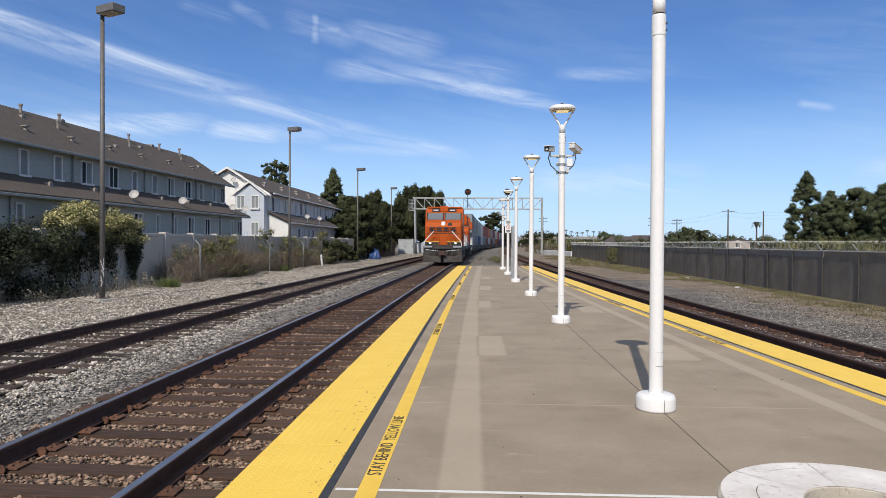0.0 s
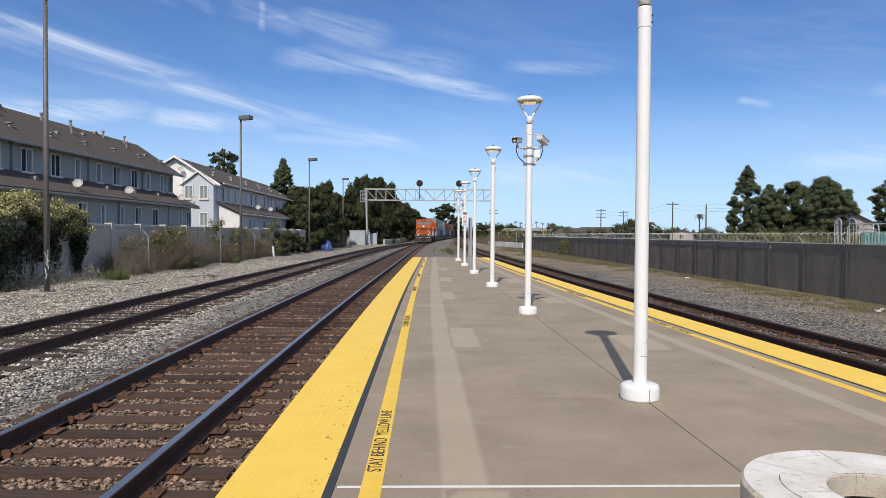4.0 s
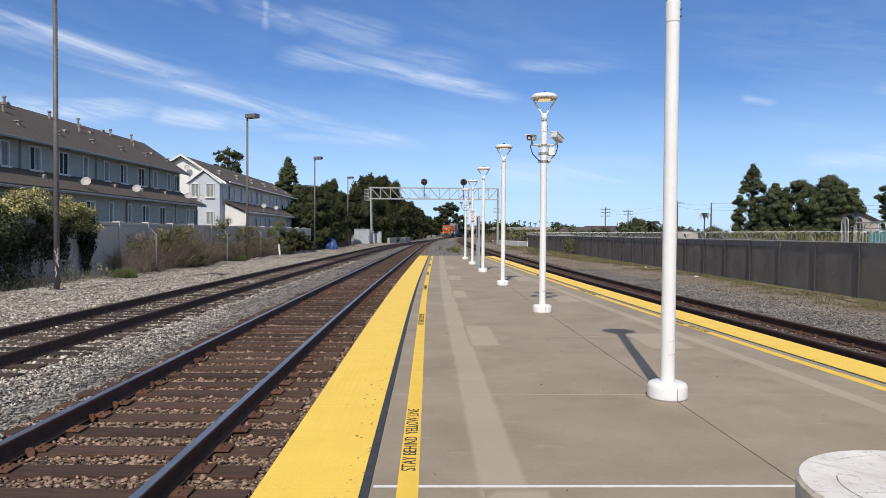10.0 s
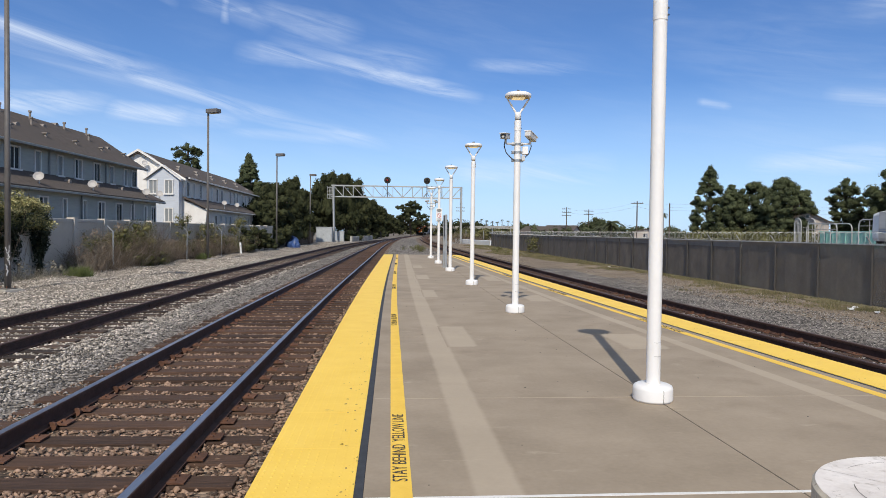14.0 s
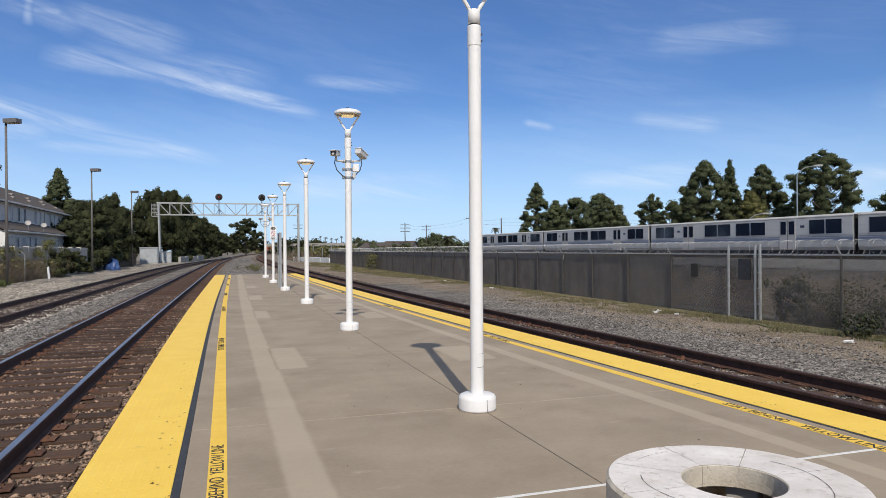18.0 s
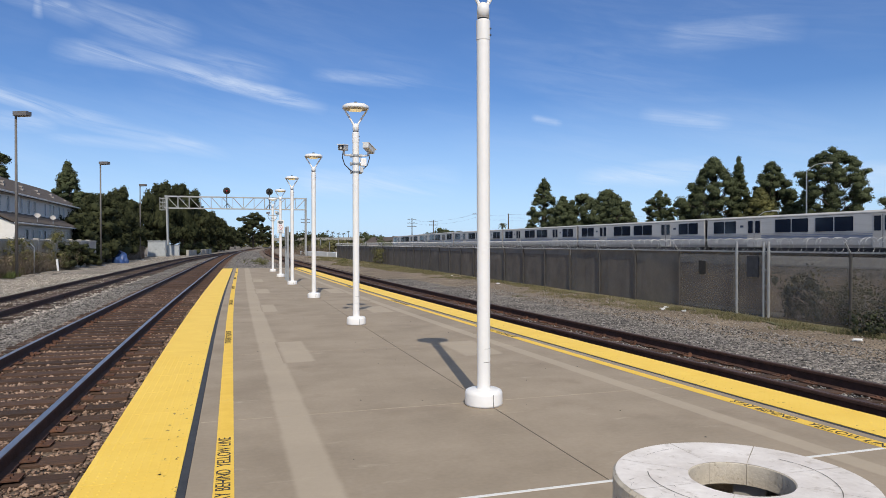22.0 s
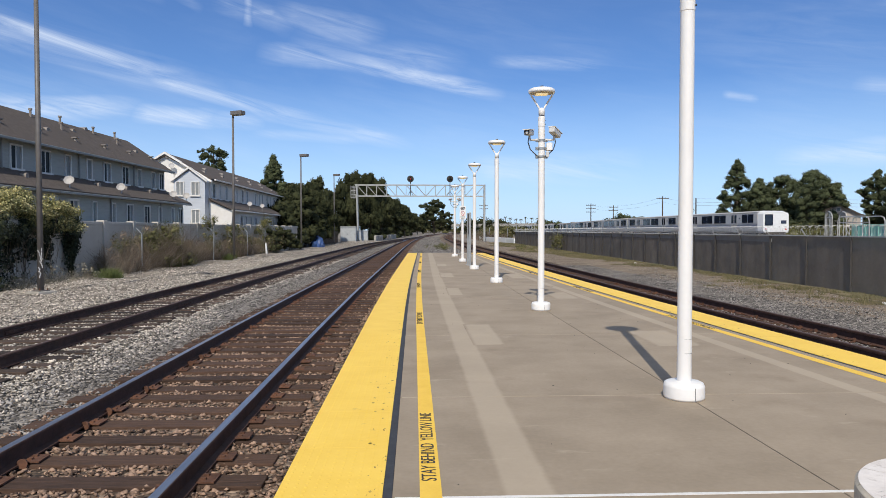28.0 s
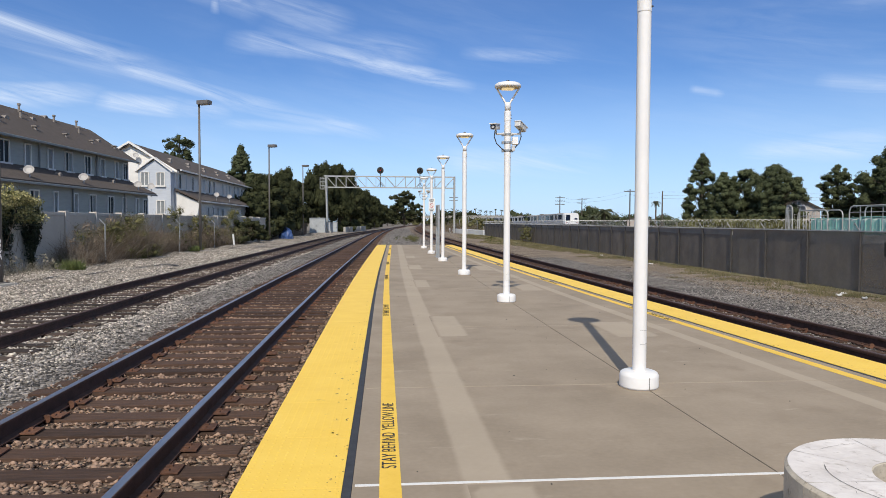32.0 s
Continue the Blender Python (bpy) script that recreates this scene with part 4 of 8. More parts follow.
post = lamp_post()
POSTS = ((1.652, 6.22), (1.62, 12.80), (1.59, 19.33), (1.545, 25.85), (1.535, 32.0), (1.54, 38.2), (1.68, -0.36), (1.70, -6.94))
placed = []
for i, (x, y) in enumerate(POSTS):
    turn = -4 if y > 0 else 0
    m = pose(x, y, 0.001, 0, 0, turn) @ Matrix.Diagonal((1, 1, 0.977 if y > 19 else 1, 1))
    if i == 0:
        post.matrix_basis = m
        placed.append(post)
    else:
        placed.append(copy_thing(post, m))
camera_pair(placed[1], 3.12)
camera_pair(placed[5], 3.12)
tagged(placed[1], "white platform lamp post carrying two surveillance cameras")
tagged(placed[5], "white platform lamp post carrying two surveillance cameras")
notice = empty("no_smoking_sign", pose(1.535, 31.92, 2.28) @ Matrix.Diagonal((0.58, 1, 0.80, 1)), "white no-smoking sign with a red ring on a lamp post", "sign")
part("panel", boxed(-0.25, 0.25, -0.012, 0.0, -0.38, 0.38, bevel=0.004), SIGN_WHITE, notice)
bm = bmesh.new()
for i in range(24):
    a, b = 2 * math.pi * i / 24, 2 * math.pi * (i + 1) / 24
    tube(bm, (0.13 * math.cos(a), -0.016, -0.03 + 0.13 * math.sin(a)), (0.13 * math.cos(b), -0.016, -0.03 + 0.13 * math.sin(b)), 0.014, seg=6)
tube(bm, (-0.09, -0.016, 0.06), (0.09, -0.016, -0.12), 0.014, seg=6)
part("ring_symbol", bm, SIGN_RED, notice)
for z, w in ((0.30, 0.17), (0.24, 0.19), (0.18, 0.13), (-0.24, 0.18), (-0.31, 0.14)):
    part("text_bar", boxed(-w, w, -0.016, -0.0125, z - 0.018, z + 0.018), BLACK_PAINT, notice)

board = empty("information_board", pose(1.56, 28.6, 0), "tall grey information board on two steel posts", "sign board")
for y in (-0.45, 0.45):
    p = part("post", boxed(-0.045, 0.045, y - 0.045, y + 0.045, 0, 2.2, bevel=0.006), GREY_METAL, board)
    part("foot_plate", boxed(-0.09, 0.09, y - 0.09, y + 0.09, 0.0, 0.02), GREY_METAL, board)
part("panel", boxed(-0.02, 0.02, -0.40, 0.40, 1.30, 2.17, bevel=0.006), DARK_METAL, board, "dark panel seen edge on")

# round concrete seat
seat = empty("round_concrete_bench", pose(1.607, 2.836, 0.001), "round white-painted concrete bench with an open middle", "bench")
R_OUT, R_IN, TOP = 0.560, 0.220, 0.433
for k in range(8):
    a0, a1 = 2 * math.pi * k / 8 - 0.035, 2 * math.pi * (k + 1) / 8 - 0.035 - 0.007
    n = 15
    sec = [(R_IN + 0.20, 0.0), (R_IN + 0.20, TOP - 0.11), (R_IN, TOP - 0.10), (R_IN, TOP - 0.003), (R_IN + 0.004, TOP), (R_OUT - 0.012, TOP), (R_OUT, TOP - 0.014), (R_OUT, TOP - 0.20), (R_OUT - 0.06, TOP - 0.205), (R_OUT - 0.06, 0.0)]
    bm = bmesh.new()
    rows = []
    for i in range(n + 1):
        a = a0 + (a1 - a0) * i / n
        rows.append([bm.verts.new((r * math.cos(a), r * math.sin(a), z)) for r, z in sec])
    for p, q in zip(rows, rows[1:]):
        for j in range(len(sec) - 1):
            bm.faces.new((p[j], q[j], q[j + 1], p[j + 1]))
    bm.faces.new(rows[0])
    bm.faces.new(rows[-1][::-1])
    bmesh.ops.recalc_face_normals(bm, faces=bm.faces[:])
    seg = part("bench_segment", bm, BENCH_SIDE, seat, "curved block of cast concrete")
    vs, fs = [], []
    for i in range(n + 1):
        a = a0 + (a1 - a0) * i / n
        for r in (R_IN + 0.005, R_OUT - 0.013):
            vs.append((r * math.cos(a), r * math.sin(a), TOP + 0.002))
    fs = [(2 * i, 2 * i + 1, 2 * i + 3, 2 * i + 2) for i in range(n)]
    raw("painted_top", vs, fs, BENCH_TOP, seg, "scuffed white paint on the top")
for k, (r, a0, a1) in enumerate(((0.40, 2.6, 4.3), (0.395, -1.1, 0.42), (0.465, 1.6, 2.1))):
    vs, n = [], 40
    for i in range(n + 1):
        a = a0 + (a1 - a0) * i / n
        w = (0.0022 if k < 2 else 0.0010) * (0.5 + 0.5 * abs(math.sin(a * 11 + k)))
        for q in (r - w, r + w):
            q += 0.004 * math.sin(a * 5 + k)
            vs.append((q * math.cos(a), q * math.sin(a), TOP + 0.0035))
    raw("score_line", vs, [(2 * i, 2 * i + 1, 2 * i + 3, 2 * i + 2) for i in range(n)], SCORE, seat, "scratched ring line in the paint")
rng = random.Random(8)
for k in range(22):
    r, a, ln, turn = rng.uniform(0.25, 0.53), rng.uniform(2.6, 4.6), rng.uniform(0.008, 0.035), rng.uniform(0, 3.14)
    c, d, w = Vector((r * math.cos(a), r * math.sin(a), TOP + 0.0032)), Vector((math.cos(turn), math.sin(turn), 0)), Vector((-math.sin(turn), math.cos(turn), 0)) * rng.uniform(0.0005, 0.0011)
    raw("scratch", [c - d * ln, c + w, c + d * ln, c - w], [(0, 1, 2, 3)], SCORE, seat)
part("core_block", boxed(0.262, 0.418, -0.075, 0.075, 0.0, 0.329, bevel=0.008), CONCRETE_GREY, seat, "square concrete foot under the ring").matrix_basis = pose(0, 0, 0, 0, 0, 41)

# gum spots and grit on the slabs
bm = bmesh.new()
rng = random.Random(5)
for i in range(110):
    x, y, r = rng.uniform(-0.5, 3.6), rng.uniform(3.2, 26), rng.uniform(0.003, 0.010)
    tube(bm, (x + bend(y), y, 0.0), (x + bend(y), y, 0.003), r, r * 0.8, seg=7)
tagged(part("gum_spots", bm, BLACK_PAINT), "dark gum spots trodden into the concrete", "stain", kind="stuff")

# worn spots where shoes scrape the tactile strips
SCUFF = surface("brown_scuff", (0.34, 0.21, 0.06), (0.58, 0.38, 0.09), 30.0, 0.9, bump=0.0, island=0.4)
rng = np.random.default_rng(17)
V, T = [], []
for i in range(260):
    left = i < 150
    y = 3.2 + 15 * rng.random() ** 1.4
    x = (L_IN - 0.006 - min(0.5, abs(rng.normal()) * 0.10)) if left else edge_right(y) - 0.53 + min(0.5, abs(rng.normal()) * 0.14)
    r, n0, a = rng.uniform(0.004, 0.017), len(V), np.sort(rng.uniform(0, 6.28, 6))
    V += [(x + bend(y) + r * rng.uniform(0.4, 1.2) * math.cos(q), y + 1.6 * r * rng.uniform(0.4, 1.2) * math.sin(q), 0.0072) for q in a]
    T += [(n0, n0 + k, n0 + k + 1) for k in range(1, 5)]
tagged(mesh_of("scuff_marks", np.array(V), np.array(T), SCUFF), "brown scuff marks worn into the yellow strips", "stain", kind="stuff")

# ---- fence beyond the far track ----
FENCE_X = 12.3
FABRIC = surface("dark_privacy_fabric", (0.138, 0.117, 0.096), (0.205, 0.176, 0.145), 1.4, 0.9, bump=0.2, stain=(0.23, 0.20, 0.165), stain_scale=0.7, stain_at=0.62)
# tone of the strip that imitates the pale concrete band behind the fence
BACK_BAND = surface("pale_back_band", (0.19, 0.178, 0.163), (0.26, 0.244, 0.226), 1.4, 0.9, bump=0.2)
WIRE = surface("razor_wire_steel", (0.30, 0.30, 0.29), (0.46, 0.46, 0.45), 9.0, 0.45, 0.4, bump=0.0)


def mesh_fabric(name, base, thread):
    """Woven screen that lets some of what is behind show through."""
    m = surface(name, base[0], base[1], 1.4, 0.9, bump=0.2)
    nt = m.node_tree
    N, L = nt.nodes, nt.links
    p, out = N["Principled BSDF"], N["Material Output"]
    tr = N.new("ShaderNodeBsdfTransparent")
    mx = N.new("ShaderNodeMixShader")
    mx.inputs[0].default_value = thread
    L.new(tr.outputs[0], mx.inputs[1])
    L.new(p.outputs[0], mx.inputs[2])
    L.new(mx.outputs[0], out.inputs[0])
    return m


SCREEN = mesh_fabric("thin_screen_fabric", ((0.125, 0.112, 0.098), (0.175, 0.158, 0.137)), 0.63)
SCREEN_MID = mesh_fabric("dense_screen_fabric", ((0.150, 0.133, 0.113), (0.213, 0.189, 0.160)), 0.74)
SCREEN_FULL = mesh_fabric("close_screen_fabric", ((0.154, 0.134, 0.112), (0.224, 0.196, 0.164)), 0.86)
SCREEN_WORN = mesh_fabric("worn_screen_fabric", ((0.125, 0.112, 0.098), (0.175, 0.158, 0.137)), 0.46)
# darker than the fabric: the shade line at each post is painted in
POST_WRAP = surface("shaded_post_wrap", (0.055, 0.05, 0.046), (0.08, 0.073, 0.067), 2.0, 0.9, bump=0.1)
fence = empty("security_fence", Matrix(), "chain-link security fence with dark privacy fabric and razor wire", "fence")
F_BASE, F_TOP = -0.40, 1.26
fpost = farm = None
ys = [11.8 - 2.4 * i for i in range(6, 0, -1)] + [11.8] + [17.8 + 2.36 * i for i in range(34)]
GATE0, GATE1 = 14.15, 15.28
for y in ys:
    m = Matrix.Translation((FENCE_X + bend(y), y, 0))
    if fpost is None:
        fpost = part("fence_post", tubed((0, 0, F_BASE), (0, 0, F_TOP + 0.02), 0.03, seg=8), POST_WRAP, fence, "post wrapped in the fabric, its shade line in the colour")
        farm = part("barb_arm", tubed((0, 0, F_TOP), (-0.19, -0.02, F_TOP + 0.24), 0.02, seg=6), WIRE, fence, "angled arm for the wire")
        fpost.matrix_basis = farm.matrix_basis = m
    else:
        again("fence_post", fpost, m, fence)
        again("barb_arm", farm, m, fence)
for y in (GATE0, GATE0 + 0.16, GATE1):
    bm = tubed((FENCE_X + bend(y) - 0.03, y, F_BASE), (FENCE_X + bend(y) - 0.03, y, F_TOP + 0.26), 0.034, seg=10)
    for z in (0.0, 0.4, 0.8, 1.2):
        tube(bm, (FENCE_X + bend(y) - 0.03, y, z), (FENCE_X + bend(y) - 0.03, y, z + 0.04), 0.044, seg=10)
    part("gate_post", bm, WIRE, fence, "bright galvanised gate post")
wave = lambda y: -0.012 * abs(math.sin(math.pi * (y - 17.8) / 2.36)) + 0.008 * math.sin(y * 5.1)
for y0, y1, mat in ((-3, GATE0 + 0.02, SCREEN_WORN), (GATE0 + 0.13, GATE1, SCREEN)):
    slab("fabric_panel", lambda y: FENCE_X + 0.05 + wave(y), lambda y: FENCE_X + 0.056 + wave(y), F_BASE + 0.02, F_TOP, y0, y1, mat, fence, "woven dark screen", near=0.3)
for a, b in zip(ys, ys[1:]):
    if a < GATE1 - 0.1:
        a = GATE1
    if b > GATE1:
        slab("fabric_panel", lambda y: FENCE_X + 0.05 + wave(y), lambda y: FENCE_X + 0.056 + wave(y), F_BASE + 0.02, F_TOP if b < 26 else F_TOP - 0.22, a, b, SCREEN if b < 18 else SCREEN_MID if b < 21 else SCREEN_FULL if b < 26 else FABRIC, fence, "woven dark screen", near=0.3)
        if b >= 26:
            # added strip on the fence in place of the pale band further back
            slab("fabric_hem", lambda y: FENCE_X + 0.035, lambda y: FENCE_X + 0.042, F_TOP - 0.22, F_TOP, a, b, BACK_BAND, fence, "pale strip standing in for the concrete band behind the fence", near=0.5)
sweep("top_rail", [(FENCE_X - 0.02, F_TOP), (FENCE_X - 0.02, F_TOP + 0.035), (FENCE_X + 0.02, F_TOP + 0.035), (FENCE_X + 0.02, F_TOP)], -3, ys[-1], GREY_METAL, fence)
part("gate_plate", boxed(FENCE_X - 0.03, FENCE_X + 0.0, GATE0 + 0.35, GATE0 + 0.75, 0.62, 1.16), DARK_METAL, fence, "dark metal plate on the gate")
part("warning_plate", boxed(FENCE_X + 0.0, FENCE_X + 0.03, 16.55, 16.85, 0.62, 1.0), BLACK_PAINT, fence, "small dark plate")


def coil(name, x, z, radius, pitch, y0, y1, thick, mat, parent, label):
    n = int((y1 - y0) / pitch * 14)
    ps = []
    for i in range(n + 1):
        a = 2 * math.pi * i / 14
        y = y0 + (y1 - y0) * i / n
        ps.append((x + bend(y) + radius * math.cos(a) * (0.92 + 0.08 * math.sin(i * 0.37)), y + 0.05 * math.sin(a * 0.5 + 1), z + radius * math.sin(a)))
    vs, fs = [], []
    for i, p in enumerate(ps):
        for k in range(3):
            b = 2 * math.pi * k / 3
            vs.append((p[0] + thick * math.cos(b), p[1] + thick * 0.7 * math.sin(b + 1), p[2] + thick * math.sin(b)))
    for i in range(n):
        for k in range(3):
            fs.append((3 * i + k, 3 * i + (k + 1) % 3, 3 * i + 3 + (k + 1) % 3, 3 * i + 3 + k))
    return raw(name, vs, fs, mat, parent, label)


coil("razor_coil", FENCE_X - 0.16, F_TOP + 0.19, 0.17, 0.19, -3, ys[-1], 0.0042, WIRE, fence, "coil of bright razor wire")


# ---- car-park lamps on the verge ----
def yard_lamp():
    e = empty("yard_lamp", Matrix(), "tall dark bronze lamp post with a flat box head", "lamp post", "lamps along the siding")
    part("footing", boxed(-0.3, 0.3, -0.3, 0.3, -0.05, 0.07, bevel=0.02), CONCRETE_GREY, e, "square concrete footing")
    part("base_plate", boxed(-0.17, 0.17, -0.17, 0.17, 0.07, 0.10), BRONZE, e)
    for x in (-0.12, 0.12):
        for y in (-0.12, 0.12):
            part("bolt", tubed((x, y, 0.10), (x, y, 0.16), 0.016, seg=6), RUST, e)
    part("shaft", tubed((0, 0, 0.10), (0, 0, 8.95), 0.085, 0.06, seg=10), BRONZE, e, smooth=True)
    part("arm", boxed(0.0, 0.28, -0.035, 0.035, 8.84, 8.92), BRONZE, e)
    head = part("lamp_head", boxed(-0.02, 0.78, -0.22, 0.22, 8.86, 9.10, bevel=0.02), BRONZE, e, "flat dark box head")
    part("lens", boxed(0.06, 0.70, -0.17, 0.17, 8.84, 8.865), LAMP_UNDER, head)
    return e


yl = yard_lamp()
LAMPS = ((-11.6, 20.6), (-11.8, 42.6), (-11.55, 66.0), (-11.1, 89.0), (-11.4, -2.0))
for i, (x, y) in enumerate(LAMPS):
    m = pose(x, y, -0.37, 0, 0, -25)
    if i == 0:
        yl.matrix_basis = m
    else:
        copy_thing(yl, m)
TAG = surface("sprayed_white_paint", (0.45, 0.45, 0.45), (0.62, 0.62, 0.62), 9.0, 0.8, bump=0.0)
bm = bmesh.new()
rng = random.Random(3)
for i in range(14):
    z = 0.45 + 0.06 * i
    a = -0.62 + rng.uniform(-0.6, 0.6)
    b = a + rng.uniform(-0.7, 0.7)
    tube(bm, (0.082 * math.cos(a), 0.082 * math.sin(a), z), (0.082 * math.cos(b), 0.082 * math.sin(b), z + 0.09), 0.014, seg=4)
part("paint_scrawl", bm, TAG, yl, "illegible white spray marks")

# ---- signal bridge ----
BR_Y, BR_L, BR_R, BR_B, BR_T = 115.0, -10.35, 11.15, 7.2, 9.05
RED_LAMP = glow("red_signal_lens", (0.5, 0.015, 0.01), 0.8)
TRUSS = surface("aluminium_truss", (0.36, 0.36, 0.345), (0.48, 0.48, 0.465), 3.0, 0.55, 0.2, bump=0.05)
bridge = empty("signal_bridge", pose(0, BR_Y, 0), "grey steel lattice signal bridge spanning the tracks", "signal bridge")
for x, y in ((BR_L, -0.5), (BR_L, 0.5), (BR_R, -0.5), (BR_R, 0.5)):
    part("column", tubed((x + (0.22 if x < 0 else 0), y, -0.4), (x, y, BR_T + 0.1), 0.15 if x < 0 else 0.13, seg=10), TRUSS, bridge)
for y in (-0.6, 0.6):
    for z in (BR_B, BR_T):
        part("chord", boxed(BR_L - 0.3, BR_R + 0.1, y - 0.07, y + 0.07, z - 0.07, z + 0.07), TRUSS, bridge)
    n = 13
    for i in range(n):
        x0 = BR_L + (BR_R - BR_L) * i / n
        x1 = BR_L + (BR_R - BR_L) * (i + 1) / n
        part("upright", tubed((x1, y, BR_B), (x1, y, BR_T), 0.04, seg=6), TRUSS, bridge)
        a, b = (BR_T, BR_B) if i < n / 2 else (BR_B, BR_T)
        part("diagonal", tubed((x0, y, a), (x1, y, b), 0.045, seg=6), TRUSS, bridge)
cage = bmesh.new()
for z in (6.9, 7.5, 8.1, 8.7):
    for a, b in (((-0.9, -0.6), (0, -0.6)), ((-0.9, 0.6), (0, 0.6)), ((-0.9, -0.6), (-0.9, 0.6))):
        tube(cage, (BR_L + a[0], a[1], z), (BR_L + b[0], b[1], z), 0.03, seg=5)
for x in (-0.9, -0.6, -0.3):
    tube(cage, (BR_L + x, -0.6, 6.8), (BR_L + x, -0.6, 8.8), 0.03, seg=5)
part("ladder_cage", cage, TRUSS, bridge, "safety cage at the ladder head")
part("footing", boxed(BR_L - 0.6, BR_L + 0.9, -1.0, 1.0, -0.46, -0.15, bevel=0.03), CONCRETE_GREY, bridge)
for x in (-1.35, 5.3):
    bm = tubed((0, 0, -2.3), (0, 0, 0.15), 0.07, seg=8)
    tube(bm, (0.0, 0, -1.4), (0.5, 0, -2.2), 0.035, seg=6)
    tube(bm, (0.0, 0, -1.4), (-0.5, 0, -2.2), 0.035, seg=6)
    mast = part("signal_mast", bm, DARK_METAL, bridge)
    mast.matrix_basis = pose(x, -0.2, 9.45)
    bm = tubed((0, -0.12, 0.62), (0, -0.06, 0.62), 0.56, seg=28)
    part("backboard", bm, BLACK_PAINT, mast, "round black signal target").matrix_basis = Matrix()
    for lx, lz in ((0, 0.85), (-0.2, 0.5), (0.2, 0.5)):
        bm = bmesh.new()
        bmesh.ops.create_cone(bm, cap_ends=False, segments=12, radius1=0.13, radius2=0.11, depth=0.25, matrix=pose(lx, -0.24, lz, 90, 0, 0))
        part("hood", bm, BLACK_PAINT, mast, "black lamp hood")
    if x < 0:
        part("lens", tubed((0, -0.135, 0.62), (0, -0.125, 0.62), 0.11, seg=14), RED_LAMP, mast, "lit red signal lens")
for x in (-0.25, 0.25):
    part("ladder_rail", tubed((BR_L - 0.7 + x, -0.75, 6.9), (BR_L - 0.7 + x, -0.75, 8.9), 0.025, seg=6), TRUSS, bridge)

# relay cabinets by the bridge
CAB = surface("grey_cabinet_paint", (0.33, 0.35, 0.36), (0.44, 0.46, 0.47), 2.0, 0.5, bump=0.05)
for x, y, w, d, h in ((-11.5, 112.6, 2.5, 2.0, 2.35), (-9.5, 118.6, 1.5, 1.2, 1.7)):
    c = empty("relay_cabinet", pose(x, y, -0.40), "grey metal railway relay cabinet", "cabinet", "cabinets by the signal bridge")
    body = part("body", boxed(-w / 2, w / 2, -d / 2, d / 2, 0.1, h, bevel=0.03), CAB, c)
    part("plinth", boxed(-w / 2 - 0.1, w / 2 + 0.1, -d / 2 - 0.1, d / 2 + 0.1, 0, 0.1), CONCRETE_GREY, c)
    part("roof", boxed(-w / 2 - 0.08, w / 2 + 0.08, -d / 2 - 0.08, d / 2 + 0.08, h, h + 0.12, bevel=0.03), CAB, c)
    for k in range(2):
        door = part("door", boxed(-w / 2 + 0.05 + k * w / 2, -0.05 + k * w / 2, -d / 2 - 0.03, -d / 2 - 0.004, 0.2, h - 0.1), CAB, c)
        part("handle", boxed(-0.14 + k * w / 2, -0.10 + k * w / 2, -d / 2 - 0.07, -d / 2 - 0.03, h / 2 - 0.1, h / 2 + 0.1), DARK_METAL, door)

# white marker posts and concrete barrier past the bridge
for x, y in ((-11.45, 50.3),):
    mk = part("marker_post", boxed(-0.06, 0.06, -0.06, 0.06, -0.05, 0.95, bevel=0.01), SIGN_WHITE)
    mk.matrix_basis = pose(x, y, -0.40, 0, -5, 0)
    tagged(mk, "leaning white wooden marker post beside the siding", "marker post")
for i in range(6):
    y = 121 + 5.2 * i
    bar = part("concrete_barrier", boxed(-0.2, 0.2, -2.5, 2.5, 0, 1.0, bevel=0.04), CONCRETE_GREY)
    bar.matrix_basis = pose(-8.5 + 0.35 * i + bend(y) * 0.6, y, -0.46, 0, 0, -4)
    tagged(bar, "grey concrete barrier section beside the track", "barrier", "barriers past the bridge")

# ---- sound wall ----
WALL = surface("sound_wall_plaster", (0.47, 0.425, 0.36), (0.57, 0.52, 0.45), 1.2, 0.9, bump=0.15, stain=(0.42, 0.39, 0.35), stain_scale=0.6, stain_at=0.6)
WALL_CAP = surface("sound_wall_cap", (0.47, 0.43, 0.375), (0.55, 0.51, 0.455), 2.0, 0.9, bump=0.1)
wall = empty("sound_wall", Matrix(), "grey plastered sound wall with pilasters and a cap", "wall")
wall_x = lambda y: -14.2 + 0.045 * (y - 27)
wy = [2.8 + 2.72 * i for i in range(25)]
pan = pil = None
TILTW = -math.degrees(math.atan(0.045))
for a, b in zip(wy, wy[1:]):
    c = (a + b) / 2
    m = pose(wall_x(c), c, 0, 0, 0, TILTW)
    mp = pose(wall_x(a), a, 0, 0, 0, TILTW)
    if pan is None:
        pan = part("wall_panel", boxed(-0.09, 0.09, -1.23, 1.23, -0.46, 1.80), WALL, wall)
        cap = part("wall_cap", boxed(-0.13, 0.13, -1.24, 1.24, 1.70, 1.84, bevel=0.015), WALL_CAP, wall)
        pil = part("pilaster", boxed(-0.17, 0.17, -0.14, 0.14, -0.46, 1.90, bevel=0.015), WALL_CAP, wall)
        pan.matrix_basis = cap.matrix_basis = m
        pil.matrix_basis = mp
    else:
        again("wall_panel", pan, m, wall)
        again("wall_cap", cap, m, wall)
        again("pilaster", pil, mp, wall)

